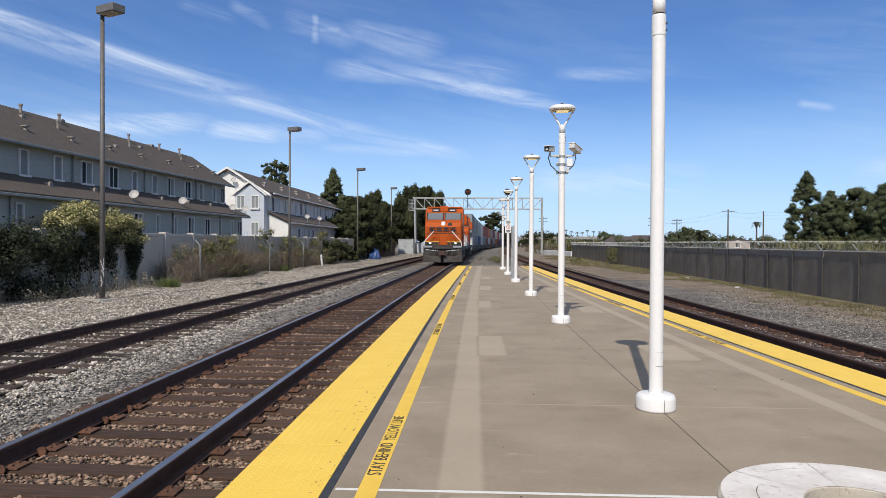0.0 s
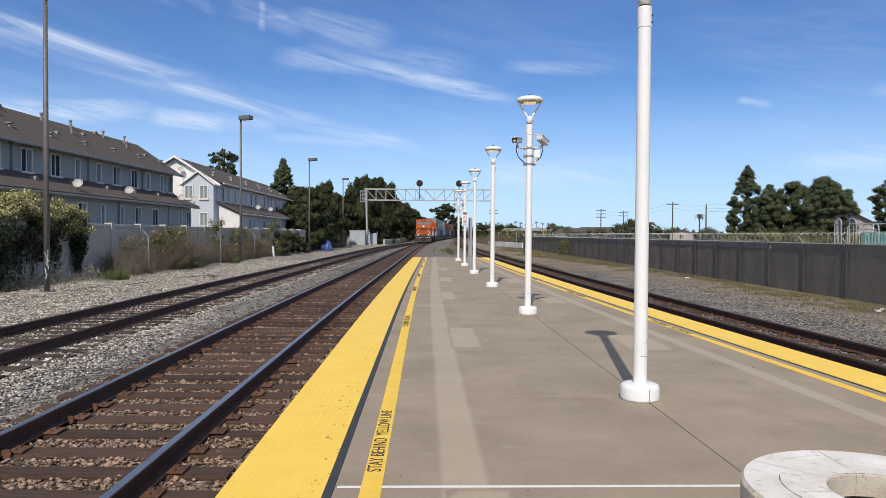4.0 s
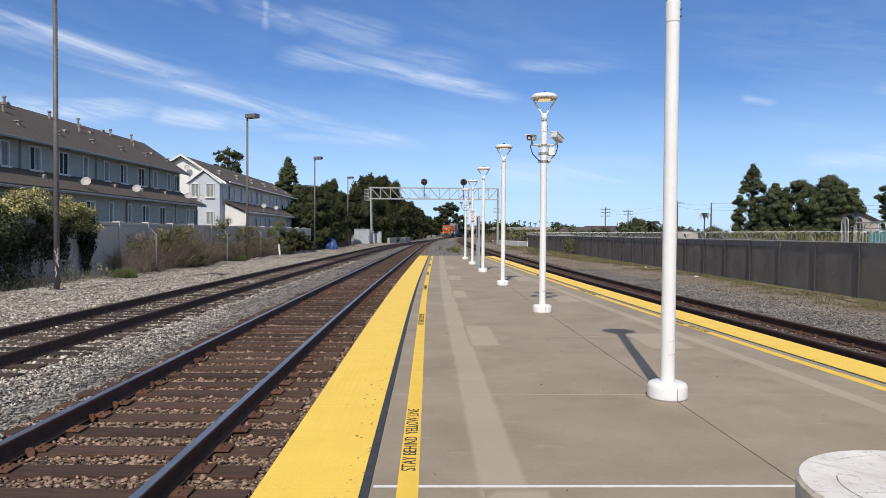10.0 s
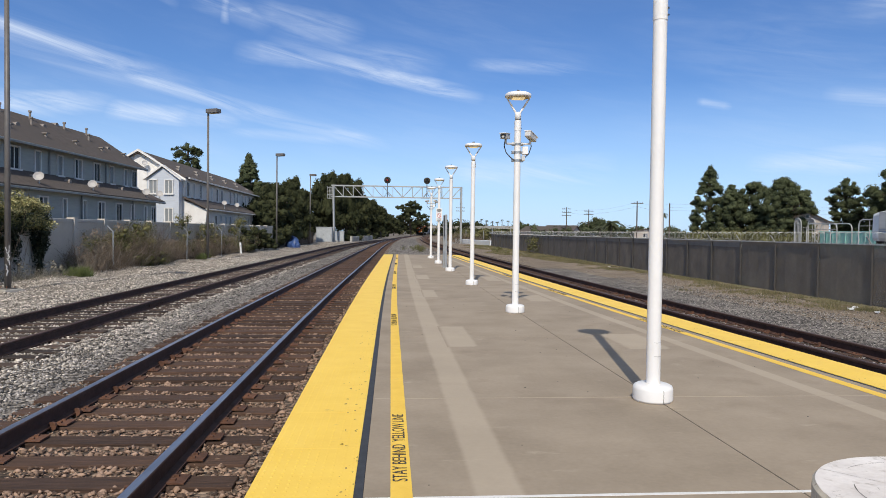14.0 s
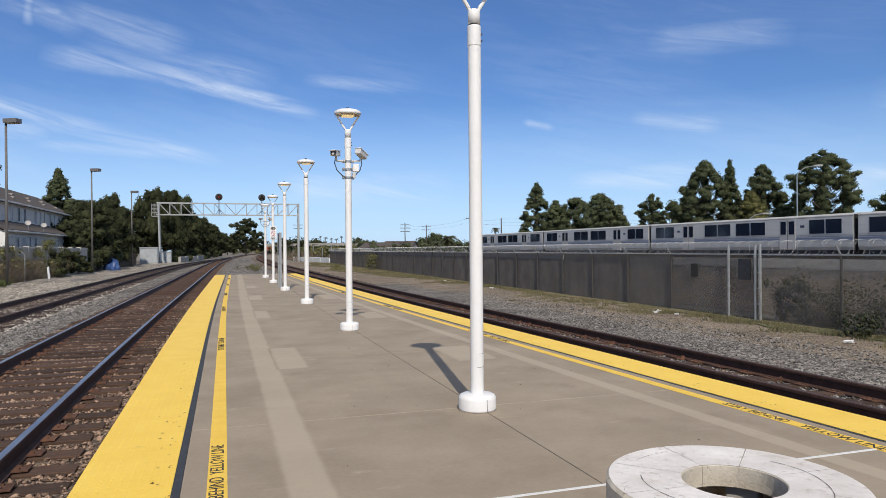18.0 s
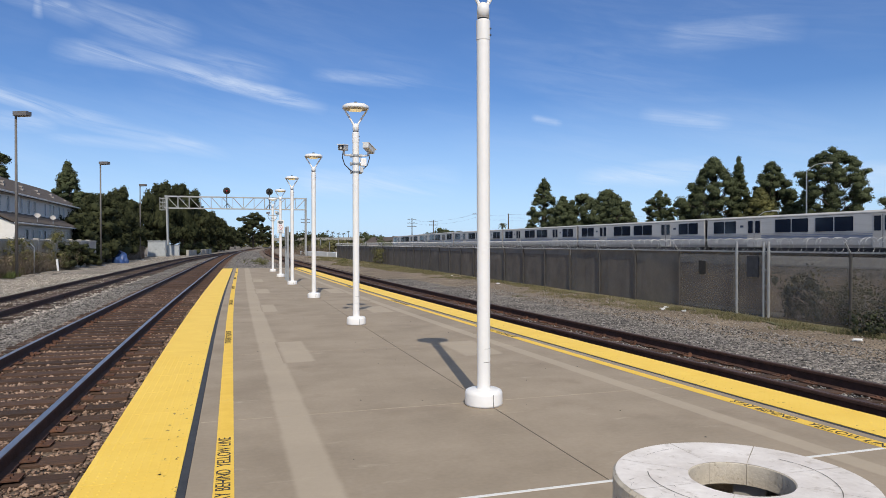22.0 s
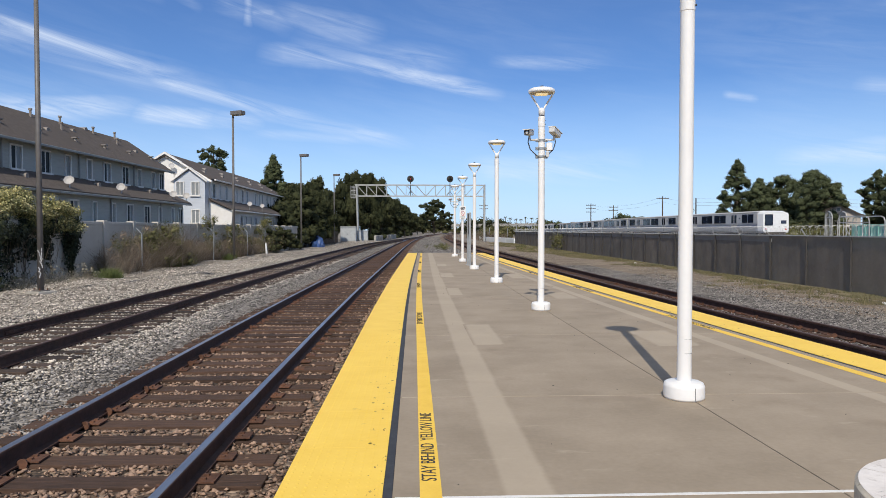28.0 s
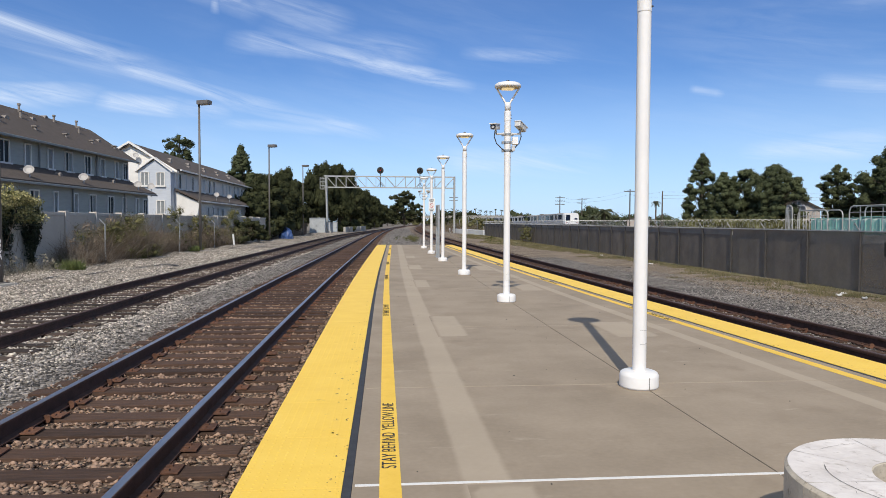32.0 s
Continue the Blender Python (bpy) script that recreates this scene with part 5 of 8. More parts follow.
# ---- town houses ----
SIDING_BLUE = surface("blue_grey_siding", (0.330, 0.350, 0.335), (0.405, 0.426, 0.405), 1.5, 0.8, bump=0.1, stretch=(1, 1, 8))
SIDING_PALE = surface("pale_blue_siding", (0.46, 0.49, 0.53), (0.54, 0.57, 0.61), 1.5, 0.8, bump=0.1, stretch=(1, 1, 8))
SIDING_GREY = surface("warm_grey_siding", (0.60, 0.57, 0.53), (0.70, 0.67, 0.63), 1.5, 0.8, bump=0.1, stretch=(1, 1, 8))
TRIM = surface("white_house_trim", (0.68, 0.655, 0.61), (0.79, 0.765, 0.72), 3.0, 0.7, bump=0.03)
ROOF = surface("brown_asphalt_shingle", (0.064, 0.050, 0.042), (0.118, 0.096, 0.083), 5.0, 0.95, bump=0.5, stretch=(1, 1, 1), stain=(0.082, 0.067, 0.058), stain_scale=0.4, stain_at=0.55)
PANE = glass_dark("window_glass", (0.015, 0.018, 0.022), 0.3)
PANE.node_tree.nodes["Principled BSDF"].inputs["Specular IOR Level"].default_value = 0.06
BLIND = surface("drawn_blind", (0.17, 0.185, 0.19), (0.26, 0.275, 0.28), 5.0, 0.6, bump=0.05, stretch=(1, 1, 14))
VENT = surface("weathered_vent_hood", (0.21, 0.182, 0.16), (0.31, 0.275, 0.245), 5.0, 0.85, bump=0.1)
DISH = surface("dish_grey", (0.36, 0.34, 0.32), (0.46, 0.44, 0.42), 6.0, 0.5, bump=0.0)


def add_window(house, x, y, z0, z1, w, face, trim, lights=2, drawn=False):
    """A window in the wall whose outside looks along face ('x' or 'y')."""
    f = bmesh.new()
    t = 0.055

    def put(bm, u0, u1, d0, d1, a, b):
        if face == "x":
            box(bm, x + d0, x + d1, y + u0, y + u1, a, b)
        else:
            box(bm, x + u0, x + u1, y - d1, y - d0, a, b)
    put(f, -w / 2 - t, -w / 2, -0.05, 0.06, z0 - t, z1 + t)
    put(f, w / 2, w / 2 + t, -0.05, 0.06, z0 - t, z1 + t)
    put(f, -w / 2, w / 2, -0.05, 0.06, z1, z1 + t)
    win = part("window", f, trim, house)
    pane = BLIND if int(y * 10) % 3 == 0 else PANE
    s = bmesh.new()
    put(s, -w / 2 - t - 0.05, w / 2 + t + 0.05, -0.05, 0.12, z0 - t - 0.05, z0)
    part("sill", s, trim, win)
    for i in range(lights):
        p = bmesh.new()
        u0 = -w / 2 + w * i / lights
        put(p, u0 + 0.025, u0 + w / lights - 0.025, -0.03, 0.012, z0 + 0.02, z1 - 0.02)
        part("pane", p, BLIND if drawn or lights == 1 else PANE if i == 0 else pane, win)
    if lights > 1:
        m = bmesh.new()
        put(m, -0.025, 0.025, -0.03, 0.03, z0, z1)
        part("mullion", m, trim, win)


def dish(house, x, y, z, turn):
    bm = bmesh.new()
    lathe(bm, [(0.02, 0.0), (0.18, 0.03), (0.33, 0.10), (0.35, 0.12), (0.33, 0.115), (0.18, 0.045)], 18)
    d = part("satellite_dish", bm, DISH, house, "grey satellite dish")
    d.matrix_basis = pose(x, y, z + 0.5, 62, 0, turn) @ Matrix.Scale(0.58, 4)
    part("dish_mast", tubed((x, y, z - 0.1), (x, y + 0.05, z + 0.55), 0.025, seg=6), GREY_METAL, house)


DEPTH_ROW, RIDGE_Z = 4.5, 6.85


def townhouses(name, label, x, y0, y1, siding, trim, eave, low_eave, depth, gable, turn):
    """A row with its long side facing the tracks: two storeys, a lean-to roof between them."""
    h = empty(name, pose(x, y0, 0, 0, 0, turn), label, "town houses", "rows of town houses")
    L = y1 - y0
    low_top = low_eave + 0.75
    part("upper_wall", boxed(-depth, 0, 0, L, low_eave - 0.3, eave), siding, h)
    part("lower_wall", boxed(-0.3, 1.25, 0, L - 0.4, -0.46, low_eave), siding, h)
    rise = 1.8 if gable else RIDGE_Z - eave
    bm = bmesh.new()
    if gable:
        prism(bm, [(0.2, eave - 0.1), (0.2, eave + 0.05), (-depth / 2, eave + rise + 0.1), (-depth - 0.2, eave + 0.05), (-depth - 0.2, eave - 0.1), (-depth / 2, eave + rise - 0.08)], "y", -0.35, L + 0.35)
    else:
        hip = 0.15
        vs = [(0.45, -0.35, eave), (0.45, L + 0.35, eave), (-depth - 0.45, L + 0.35, eave), (-depth - 0.45, -0.35, eave), (-depth / 2, -0.3, eave + rise), (-depth / 2, L + hip, eave + rise)]
        vv = [bm.verts.new(v) for v in vs]
        for f in ((0, 1, 5, 4), (1, 2, 5), (2, 3, 4, 5), (3, 0, 4), (3, 2, 1, 0)):
            bm.faces.new([vv[i] for i in f])
    roof = part("roof", bm, ROOF, h, "brown shingle roof")
    part("gutter", boxed(0.40, 0.52, -0.35, L + 0.35, eave - 0.10, eave + 0.01, bevel=0.02), trim, h)
    bm = bmesh.new()
    prism(bm, [(-0.02, low_top), (1.65, low_eave - 0.02), (1.65, low_eave + 0.08), (-0.02, low_top + 0.12)], "y", -0.3, L - 0.1)
    part("lean_to_roof", bm, ROOF, h, "brown shingle lean-to roof")
    part("lower_gutter", boxed(1.60, 1.72, -0.3, L - 0.1, low_eave - 0.08, low_eave + 0.02, bevel=0.02), trim, h)
    return h, roof, L, low_top


row, roof, L, low = townhouses("town_house_row", "long blue-grey two-storey town house row with brown shingle roofs", -17.0, 14.0, 42.0, SIDING_BLUE, surface("blue_grey_trim", (0.22, 0.235, 0.235), (0.28, 0.295, 0.29), 3.0, 0.7, bump=0.02), 5.0, 3.02, DEPTH_ROW, False, TILTW)
GREY_TRIM = bpy.data.materials["blue_grey_trim"]
WHITE_TRIM = surface("window_trim", (0.62, 0.62, 0.61), (0.72, 0.72, 0.71), 3.0, 0.7, bump=0.02)
# windows of the long row: near and far edge along the wall
for a, b in ((0.3, 0.9), (2.4, 2.8), (4.1, 4.75), (6.2, 6.85), (8.1, 8.5), (9.9, 10.3), (11.8, 12.2), (13.5, 14.16), (15.48, 16.12), (17.32, 17.7), (19.14, 19.54), (20.72, 21.34), (22.64, 23.28), (24.38, 24.82), (26.16, 26.54), (27.2, 27.8)):
    add_window(row, 0.0, (a + b) / 2, 3.90, 4.80, b - a, "x", WHITE_TRIM, 2 if b - a > 0.5 else 1)
for a, b in ((0.6, 1.2), (2.9, 3.2), (4.6, 4.9), (6.2, 6.8), (8.1, 8.4), (9.9, 10.2), (11.9, 12.5), (13.7, 14.0), (15.34, 15.98), (17.18, 17.48), (18.94, 19.22), (20.44, 21.06), (22.38, 23.0), (24.14, 24.46), (25.88, 26.2), (26.9, 27.45)):
    add_window(row, 1.25, (a + b) / 2, 1.75, 2.72, b - a, "x", WHITE_TRIM, 2 if b - a > 0.5 else 1)
for y in (1.8, 7.4, 12.9, 18.4, 23.9):
    part("downpipe", tubed((0.06, y, low), (0.06, y, 4.95), 0.04, seg=8), GREY_TRIM, row)
    part("downpipe", tubed((1.31, y + 0.4, 0.0), (1.31, y + 0.4, 2.95), 0.04, seg=8), GREY_TRIM, row)
for i in range(10):
    y = 1.2 + i * 2.75
    bm = bmesh.new()
    prism(bm, [(-0.26, -0.25), (-0.26, 0.12), (-0.18, 0.27), (0, 0.34), (0.18, 0.27), (0.26, 0.12), (0.26, -0.25)], "x", -0.75, 0.12)
    v = part("roof_vent", bm, VENT, row, "hooded roof vent")
    v.matrix_basis = pose(-1.0 - 0.6 * (i % 3), y + 0.5 * (i % 2), 4.97 + (RIDGE_Z - 5.0) * (1.35 + 0.6 * (i % 3)) / (DEPTH_ROW / 2 + 0.45)) @ Matrix.Scale(0.62, 4)
    for dx, dy, up in ((0.28, 0.0, 0.16), (0.85, -0.9, -0.28)) if i % 2 else ((0.30, 0.35, 0.10),):
        bm = tubed((-DEPTH_ROW / 2 + dx, y + dy, RIDGE_Z - 1.2), (-DEPTH_ROW / 2 + dx, y + dy, RIDGE_Z + up), 0.055, seg=8)
        tube(bm, (-DEPTH_ROW / 2 + dx, y + dy, RIDGE_Z + up - 0.02), (-DEPTH_ROW / 2 + dx, y + dy, RIDGE_Z + up + 0.06), 0.085, seg=8)
        part("vent_pipe", bm, VENT, row)
    bm = tubed((0, 0, -0.1), (0, 0, 0.12), 0.07, seg=8)
    box(bm, -0.12, 0.12, -0.12, 0.12, 0.10, 0.15)
    part("flue_cap", bm, VENT, row).matrix_basis = pose(-0.55, y + 1.5, 5.02 + (RIDGE_Z - 5.0) * 1.0 / (DEPTH_ROW / 2 + 0.45))
    bm = bmesh.new()
    prism(bm, [(-0.26, -0.25), (-0.26, 0.12), (-0.18, 0.27), (0, 0.34), (0.18, 0.27), (0.26, 0.12), (0.26, -0.25)], "x", -0.55, 0.12)
    part("lean_to_vent", bm, VENT, row, "hooded vent on the lean-to").matrix_basis = pose(0.75, y + 1.1, 3.56) @ Matrix.Scale(0.38, 4)
for y in (15.2, 19.7, 26.0, 27.9):
    dish(row, 1.35, y, 3.02, 16)

row2, roof2, L2, low2 = townhouses("town_house_row", "pale grey two-storey town house row with a white gable end", -15.55, 50.5, 78.5, SIDING_GREY, TRIM, 5.15, 2.95, 6.2, True, 0)
bm = bmesh.new()
prism(bm, [(0.0, -0.46), (0.0, 5.1), (-3.1, 6.9), (-6.2, 5.1), (-6.2, -0.46)], "y", -0.06, -0.004)
part("gable_wall", bm, TRIM, row2, "white gable end")
bm = bmesh.new()
prism(bm, [(-0.1, -0.46), (-0.1, 5.0), (-1.2, 5.75), (-2.3, 5.0), (-2.3, -0.46)], "y", -0.9, -0.062)
bay = part("bay", bm, SIDING_PALE, row2, "projecting pale blue clapboard bay")
for s in (-1, 1):
    bm = bmesh.new()
    a, b = Vector((-1.2, 0, 5.98)), Vector((-1.2 + s * 1.28, 0, 5.0))
    prism(bm, [(a.x, a.z - 0.12), (a.x, a.z), (b.x, b.z), (b.x, b.z - 0.12)], "y", -1.1, -0.062)
    part("bay_barge_board", bm, TRIM, row2)
for s in (-1, 1):
    bm = bmesh.new()
    a, b = Vector((-3.1, 0, 7.12)), Vector((-3.1 + s * 3.32, 0, 5.06))
    prism(bm, [(a.x, a.z - 0.15), (a.x, a.z), (b.x, b.z), (b.x, b.z - 0.15)], "y", -0.42, 0.0)
    part("barge_board", bm, TRIM, row2)
for wx in (-0.78, -1.85):
    add_window(row2, wx, -0.9, 3.98, 4.88, 0.5, "y", TRIM, 2, True)
add_window(row2, -0.78, -0.9, 2.0, 2.9, 0.5, "y", TRIM, 2, True)
for a, b in ((0.55, 1.2), (2.26, 2.55), (3.95, 4.5), (7.26, 7.6), (8.86, 9.5), (10.5, 11.2), (13.8, 14.3), (15.4, 15.8), (16.6, 17.1), (18.6, 19.2), (20.4, 20.8), (22.0, 22.6), (23.9, 24.3), (25.6, 26.2)):
    add_window(row2, 0.0, (a + b) / 2, 3.85, 4.9, b - a, "x", WHITE_TRIM, 2 if b - a > 0.5 else 1)
for a, b in ((0.3, 0.9), (3.5, 4.15), (5.2, 5.6), (6.9, 7.25), (8.3, 8.9), (11.0, 11.6), (13.6, 14.0), (15.6, 16.2), (18.0, 18.4), (20.2, 20.8)):
    add_window(row2, 1.25, (a + b) / 2, 1.6, 2.55, b - a, "x", WHITE_TRIM, 2 if b - a > 0.5 else 1)
bm = bmesh.new()
prism(bm, [(0.0, -0.46), (0.0, 3.6), (1.62, 2.85), (1.3, -0.46)], "y", -0.07, -0.004)
part("lean_to_end", bm, TRIM, row2, "white end of the lean-to")
for i in range(11):
    bm = bmesh.new()
    prism(bm, [(-0.2, -0.2), (-0.2, 0.08), (0, 0.22), (0.2, 0.08), (0.2, -0.2)], "x", -0.5, 0.1)
    part("roof_vent", bm, VENT, row2, "hooded roof vent").matrix_basis = pose(-0.9 - 0.7 * (i % 2), 1.6 + i * 2.4, 5.72 + (i % 2) * 0.41)
for y in (6.0, 10.5):
    dish(row2, 1.4, y, 3.1, 16)
for y in (-0.3, ):
    dish(row2, -2.6, y - 0.1, 5.6, 10)


# ---- plants ----
def ball(levels):
    """A round mesh from the icosahedron, split a number of times."""
    v, f = [tuple(q) for q in ICO], [tuple(q) for q in ICO_F]
    for _ in range(levels):
        mid, out = {}, []
        for a, b, c in f:
            m = []
            for i, j in ((a, b), (b, c), (c, a)):
                key = (min(i, j), max(i, j))
                if key not in mid:
                    q = (np.array(v[i]) + np.array(v[j])) / 2
                    mid[key] = len(v)
                    v.append(tuple(q / np.linalg.norm(q)))
                m.append(mid[key])
            out += [(a, m[0], m[2]), (b, m[1], m[0]), (c, m[2], m[1]), (m[0], m[1], m[2])]
        f = out
    return np.array(v), np.array(f)


BALL, BALL_F = ball(1)


def puff_cloud(name, clumps, leaf, per, mat, parent=None, label="", seed=1, spiky=0.4):
    """A dense crown: knotted puffs (x, y, z, rx, rz) with a short coat of needles or leaves."""
    rng = np.random.default_rng(seed)
    V, T, n0 = [], [], 0
    nb = len(BALL)
    for x, y, z, rx, rz in clumps:
        size, c0 = np.array((rx, rx, rz)), np.array((x, y, z))
        V.append(BALL * size * rng.uniform(0.56, 0.86, (nb, 1)) + c0)
        T.append(BALL_F + n0)
        n0 += nb
        k = max(14, int(per * (rx * rx + rx * rz) / 2))
        d = rng.normal(size=(k, 3))
        d[:, 2] += 0.25
        d /= np.linalg.norm(d, axis=1)[:, None]
        c = d * rng.uniform(0.62, 1.08, (k, 1)) * size + c0
        a = rng.normal(size=(k, 3))
        a -= np.sum(a * d, axis=1)[:, None] * d
        a = a / np.linalg.norm(a, axis=1)[:, None] + d * rng.uniform(0, 2 * spiky, (k, 1))
        a /= np.linalg.norm(a, axis=1)[:, None]
        b = np.cross(d + rng.normal(size=(k, 3)) * 0.55, a)
        b /= np.linalg.norm(b, axis=1)[:, None] + 1e-9
        q = leaf * rng.uniform(0.55, 1.3, (k, 1))
        V.append(np.stack((c - a * q * 0.4, c + b * q * 0.34, c + a * q, c - b * q * 0.34), 1).reshape(-1, 3))
        i = n0 + 4 * np.arange(k)[:, None]
        T.append(np.concatenate((i + np.array((0, 1, 2)), i + np.array((0, 2, 3)))))
        n0 += 4 * k
    return mesh_of(name, np.concatenate(V), np.concatenate(T), mat, parent, label)


def leaf_cloud(name, clumps, leaf, per, mat, parent=None, label="", core=0.62, up=0.35, seed=1, droop=0.0):
    """A crown: clumps (x, y, z, rx, rz) each with a small knotted heart and a coat of leaves."""
    rng = np.random.default_rng(seed)
    V, T, n0 = [], [], 0
    for x, y, z, rx, rz in clumps:
        v = ICO * np.array((rx, rx, rz)) * core * rng.uniform(0.6, 1.25, (12, 1)) + np.array((x, y, z))
        V.append(v)
        T.append(ICO_F + n0)
        n0 += 12
        k = max(12, int(per * (rx * rx + rx * rz) / 2))
        d = rng.normal(size=(k, 3))
        d /= np.linalg.norm(d, axis=1)[:, None]
        lump = 1 + 0.18 * np.sin(5 * d[:, :1] + 3 * x) * np.sin(6 * d[:, 1:2] + 2 * y)
        r = rng.uniform(0.60, 1.12, (k, 1)) * lump
        c = d * r * np.array((rx, rx, rz)) + np.array((x, y, z))
        a = rng.normal(size=(k, 3))
        a -= 0.75 * np.sum(a * d, axis=1)[:, None] * d
        a[:, 2] = a[:, 2] * (0.5 + up) - droop
        a /= np.linalg.norm(a, axis=1)[:, None]
        b = np.cross(d + rng.normal(size=(k, 3)) * 0.38, a)
        b /= np.linalg.norm(b, axis=1)[:, None] + 1e-9
        s = leaf * rng.uniform(0.5, 1.35, (k, 1))
        q = np.stack((c - a * s * 0.5, c + b * s * 0.42, c + a * s, c - b * s * 0.42), 1).reshape(-1, 3)
        i = n0 + 4 * np.arange(k)[:, None]
        V.append(q)
        T.append(np.concatenate((i + np.array((0, 1, 2)), i + np.array((0, 2, 3)))))
        n0 += 4 * k
    return mesh_of(name, np.concatenate(V), np.concatenate(T), mat, parent, label)


def limbs(bm, rng, base, top, r, clumps, share=0.5):
    tube(bm, base, top, r, r * 0.35, seg=9, caps=True)
    for x, y, z, rx, rz in clumps:
        if rng.random() < share:
            t = min(0.92, max(0.25, (z - base[2]) / max(0.1, top[2] - base[2]) - rng.uniform(0.1, 0.25)))
            p = Vector(base).lerp(Vector(top), t)
            tube(bm, p, (x, y, z), r * 0.34 * (1.1 - t), 0.03, seg=6, caps=False)


def pine(name, label, h, spread, mat, seed, bare=0.12, per=330, leaf=0.18, full=0.75, top=1.0, airy=0.0):
    """A Monterey pine: flat puffs in uneven whorls. full: how far up the width holds; top: 1 pointed, 0 rounded; airy: gaps between the whorls."""
    rng = random.Random(seed)
    e = empty(name, Matrix(), label, "tree")
    clumps = []
    n = int((78 + 16 * h * spread / 10) * (1 - 0.25 * airy))
    for i in range(n):
        t = 1 - (1 - (i + rng.random()) / n) ** 0.8 if full < 0.5 else (i + rng.random()) / n
        # boughs gather in loose whorls
        t = t + (0.35 + 0.5 * airy) * 0.05 * math.sin(t * (34 - 14 * airy) + seed)
        z = h * (bare + (0.955 - bare) * t)
        a = i * 2.399 + rng.uniform(-0.7, 0.7)
        lobe = 0.84 + 0.16 * math.sin(2 * a + seed) * math.cos(5 * t + seed)
        env = min(1.0, max(0.0, 1.02 - t) / (1 - full + 0.02)) ** (0.5 + 0.35 * top) * lobe
        reach = spread * max(0.10, env)
        rx = rng.uniform(0.55, 1.05) * (0.55 + 0.085 * spread) * (1.0 - 0.25 * t)
        rx = min(rx, 0.5 * reach + 0.25)
        q = max(0.0, reach - 0.7 * rx) * rng.uniform(0.35, 1.0) ** 0.45
        clumps.append((q * math.cos(a), q * math.sin(a), z + 0.10 * q * rng.uniform(-1, 1), rx, rx * rng.uniform(0.55, 0.95 - 0.3 * airy)))
    if not airy > 0.5:
        clumps += [(0, 0, h * (bare + (0.9 - bare) * t), spread * 0.42 * (1.05 - t), h * 0.09) for t in (0.08, 0.25, 0.42, 0.6, 0.76)]
    clumps.append((0, 0, h * 0.965, 0.10 * spread + 0.12, h * 0.035))
    bm = bmesh.new()
    limbs(bm, rng, (0, 0, -0.3), (rng.uniform(-0.3, 0.3), 0, h * 0.93), h * 0.022, clumps)
    part("trunk", bm, BARK, e)
    puff_cloud("crown", clumps, leaf, per, mat, e, seed=seed, spiky=0.38)
    return e


def broad_tree(name, label, h, spread, mat, seed, bare=0.15, dens=60, leaf=0.30, n=60, airy=0.0):
    """A broad evergreen: a few great boughs, each a heap of puffs."""
    rng = random.Random(seed)
    e = empty(name, Matrix(), label, "tree")
    boughs, clumps = [], []
    for i in range(11):
        t = (i + rng.random()) / 11
        z = h * (bare + 0.10 + (0.76 - bare) * t)
        w = math.sin(math.pi * (0.25 + 0.62 * t)) ** 0.7
        a = i * 2.4 + rng.uniform(-0.4, 0.4)
        q = spread * w * (0.62 if t < 0.85 else 0.22) * rng.uniform(0.75, 1.1)
        boughs.append((q * math.cos(a), q * math.sin(a), z, spread * rng.uniform(0.32, 0.46) * (1 - 0.2 * t), 0.13 * h))
    for i in range(n):
        x, y, z, r, rz = boughs[i % len(boughs)]
        d = Vector((rng.gauss(0, 1), rng.gauss(0, 1), rng.gauss(0.15, 1))).normalized() * rng.uniform(0.45, 1.0)
        rx = spread * rng.uniform(0.09, 0.18) * (1 - 0.35 * airy)
        clumps.append((x + d.x * r, y + d.y * r, z + d.z * rz, rx, rx * rng.uniform(0.65, 0.95)))
    if not airy:
        clumps += [(x * 0.9, y * 0.9, z, r * 0.8, rz * 0.75) for x, y, z, r, rz in boughs]
        clumps.append((0, 0, h * 0.45, spread * 0.62, h * 0.34))
    bm = bmesh.new()
    limbs(bm, rng, (0, 0, -0.3), (rng.uniform(-0.6, 0.6), rng.uniform(-0.6, 0.6), h * 0.75), h * 0.025, clumps, 0.7)
    part("trunk", bm, BARK, e)
    puff_cloud("crown", clumps, leaf, dens, mat, e, seed=seed, spiky=0.3)
    return e


def plant(ob, x, y, turn=0, z=-0.42, group=""):
    ob.matrix_basis = pose(x, y, z, 0, 0, turn)
    if group:
        tagged(ob, group=group)
    return ob


def polar(bearing, dist):
    """A place by its bearing right of the line and its distance from the platform's head."""
    a = radians(bearing)
    return -0.4 + dist * math.sin(a), 0.2 + dist * math.cos(a)


# grove left of the line
GROVE = ((-15.6, 88, 7.9, 3.6, 31), (-18.6, 80, 6.8, 4.0, 32), (-14.4, 94, 8.8, 3.4, 33), (-18.5, 100, 8.8, 4.6, 34), (-12.6, 132, 12.9, 4.4, 35), (-17.2, 128, 9.4, 4.4, 36),
         (-9.4, 136, 13.3, 4.4, 37), (-12.0, 150, 12.6, 4.6, 38), (-8.4, 156, 11.4, 4.4, 39), (-8.2, 172, 10.6, 5.0, 40), (-5.6, 178, 9.8, 4.4, 41), (-19, 116, 9.2, 5.0, 42), (-22, 140, 10.2, 6, 43), (-3.4, 196, 8.8, 4.4, 44), (-14.8, 106, 7.4, 3.2, 45), (-5.6, 230, 9.6, 5.0, 46), (-1.8, 262, 8.6, 5.0, 47), (0.6, 300, 7.4, 5.0, 48), (-8.6, 205, 9.6, 5.0, 49), (-13.5, 88, 7.0, 3.0, 53))
kinds = [broad_tree("evergreen_tree", "dense dark evergreen tree in the grove by the track", 10, 5.6, LEAF_OAK, s, leaf=0.27, dens=150, n=130) for s in (11, 12, 13)]
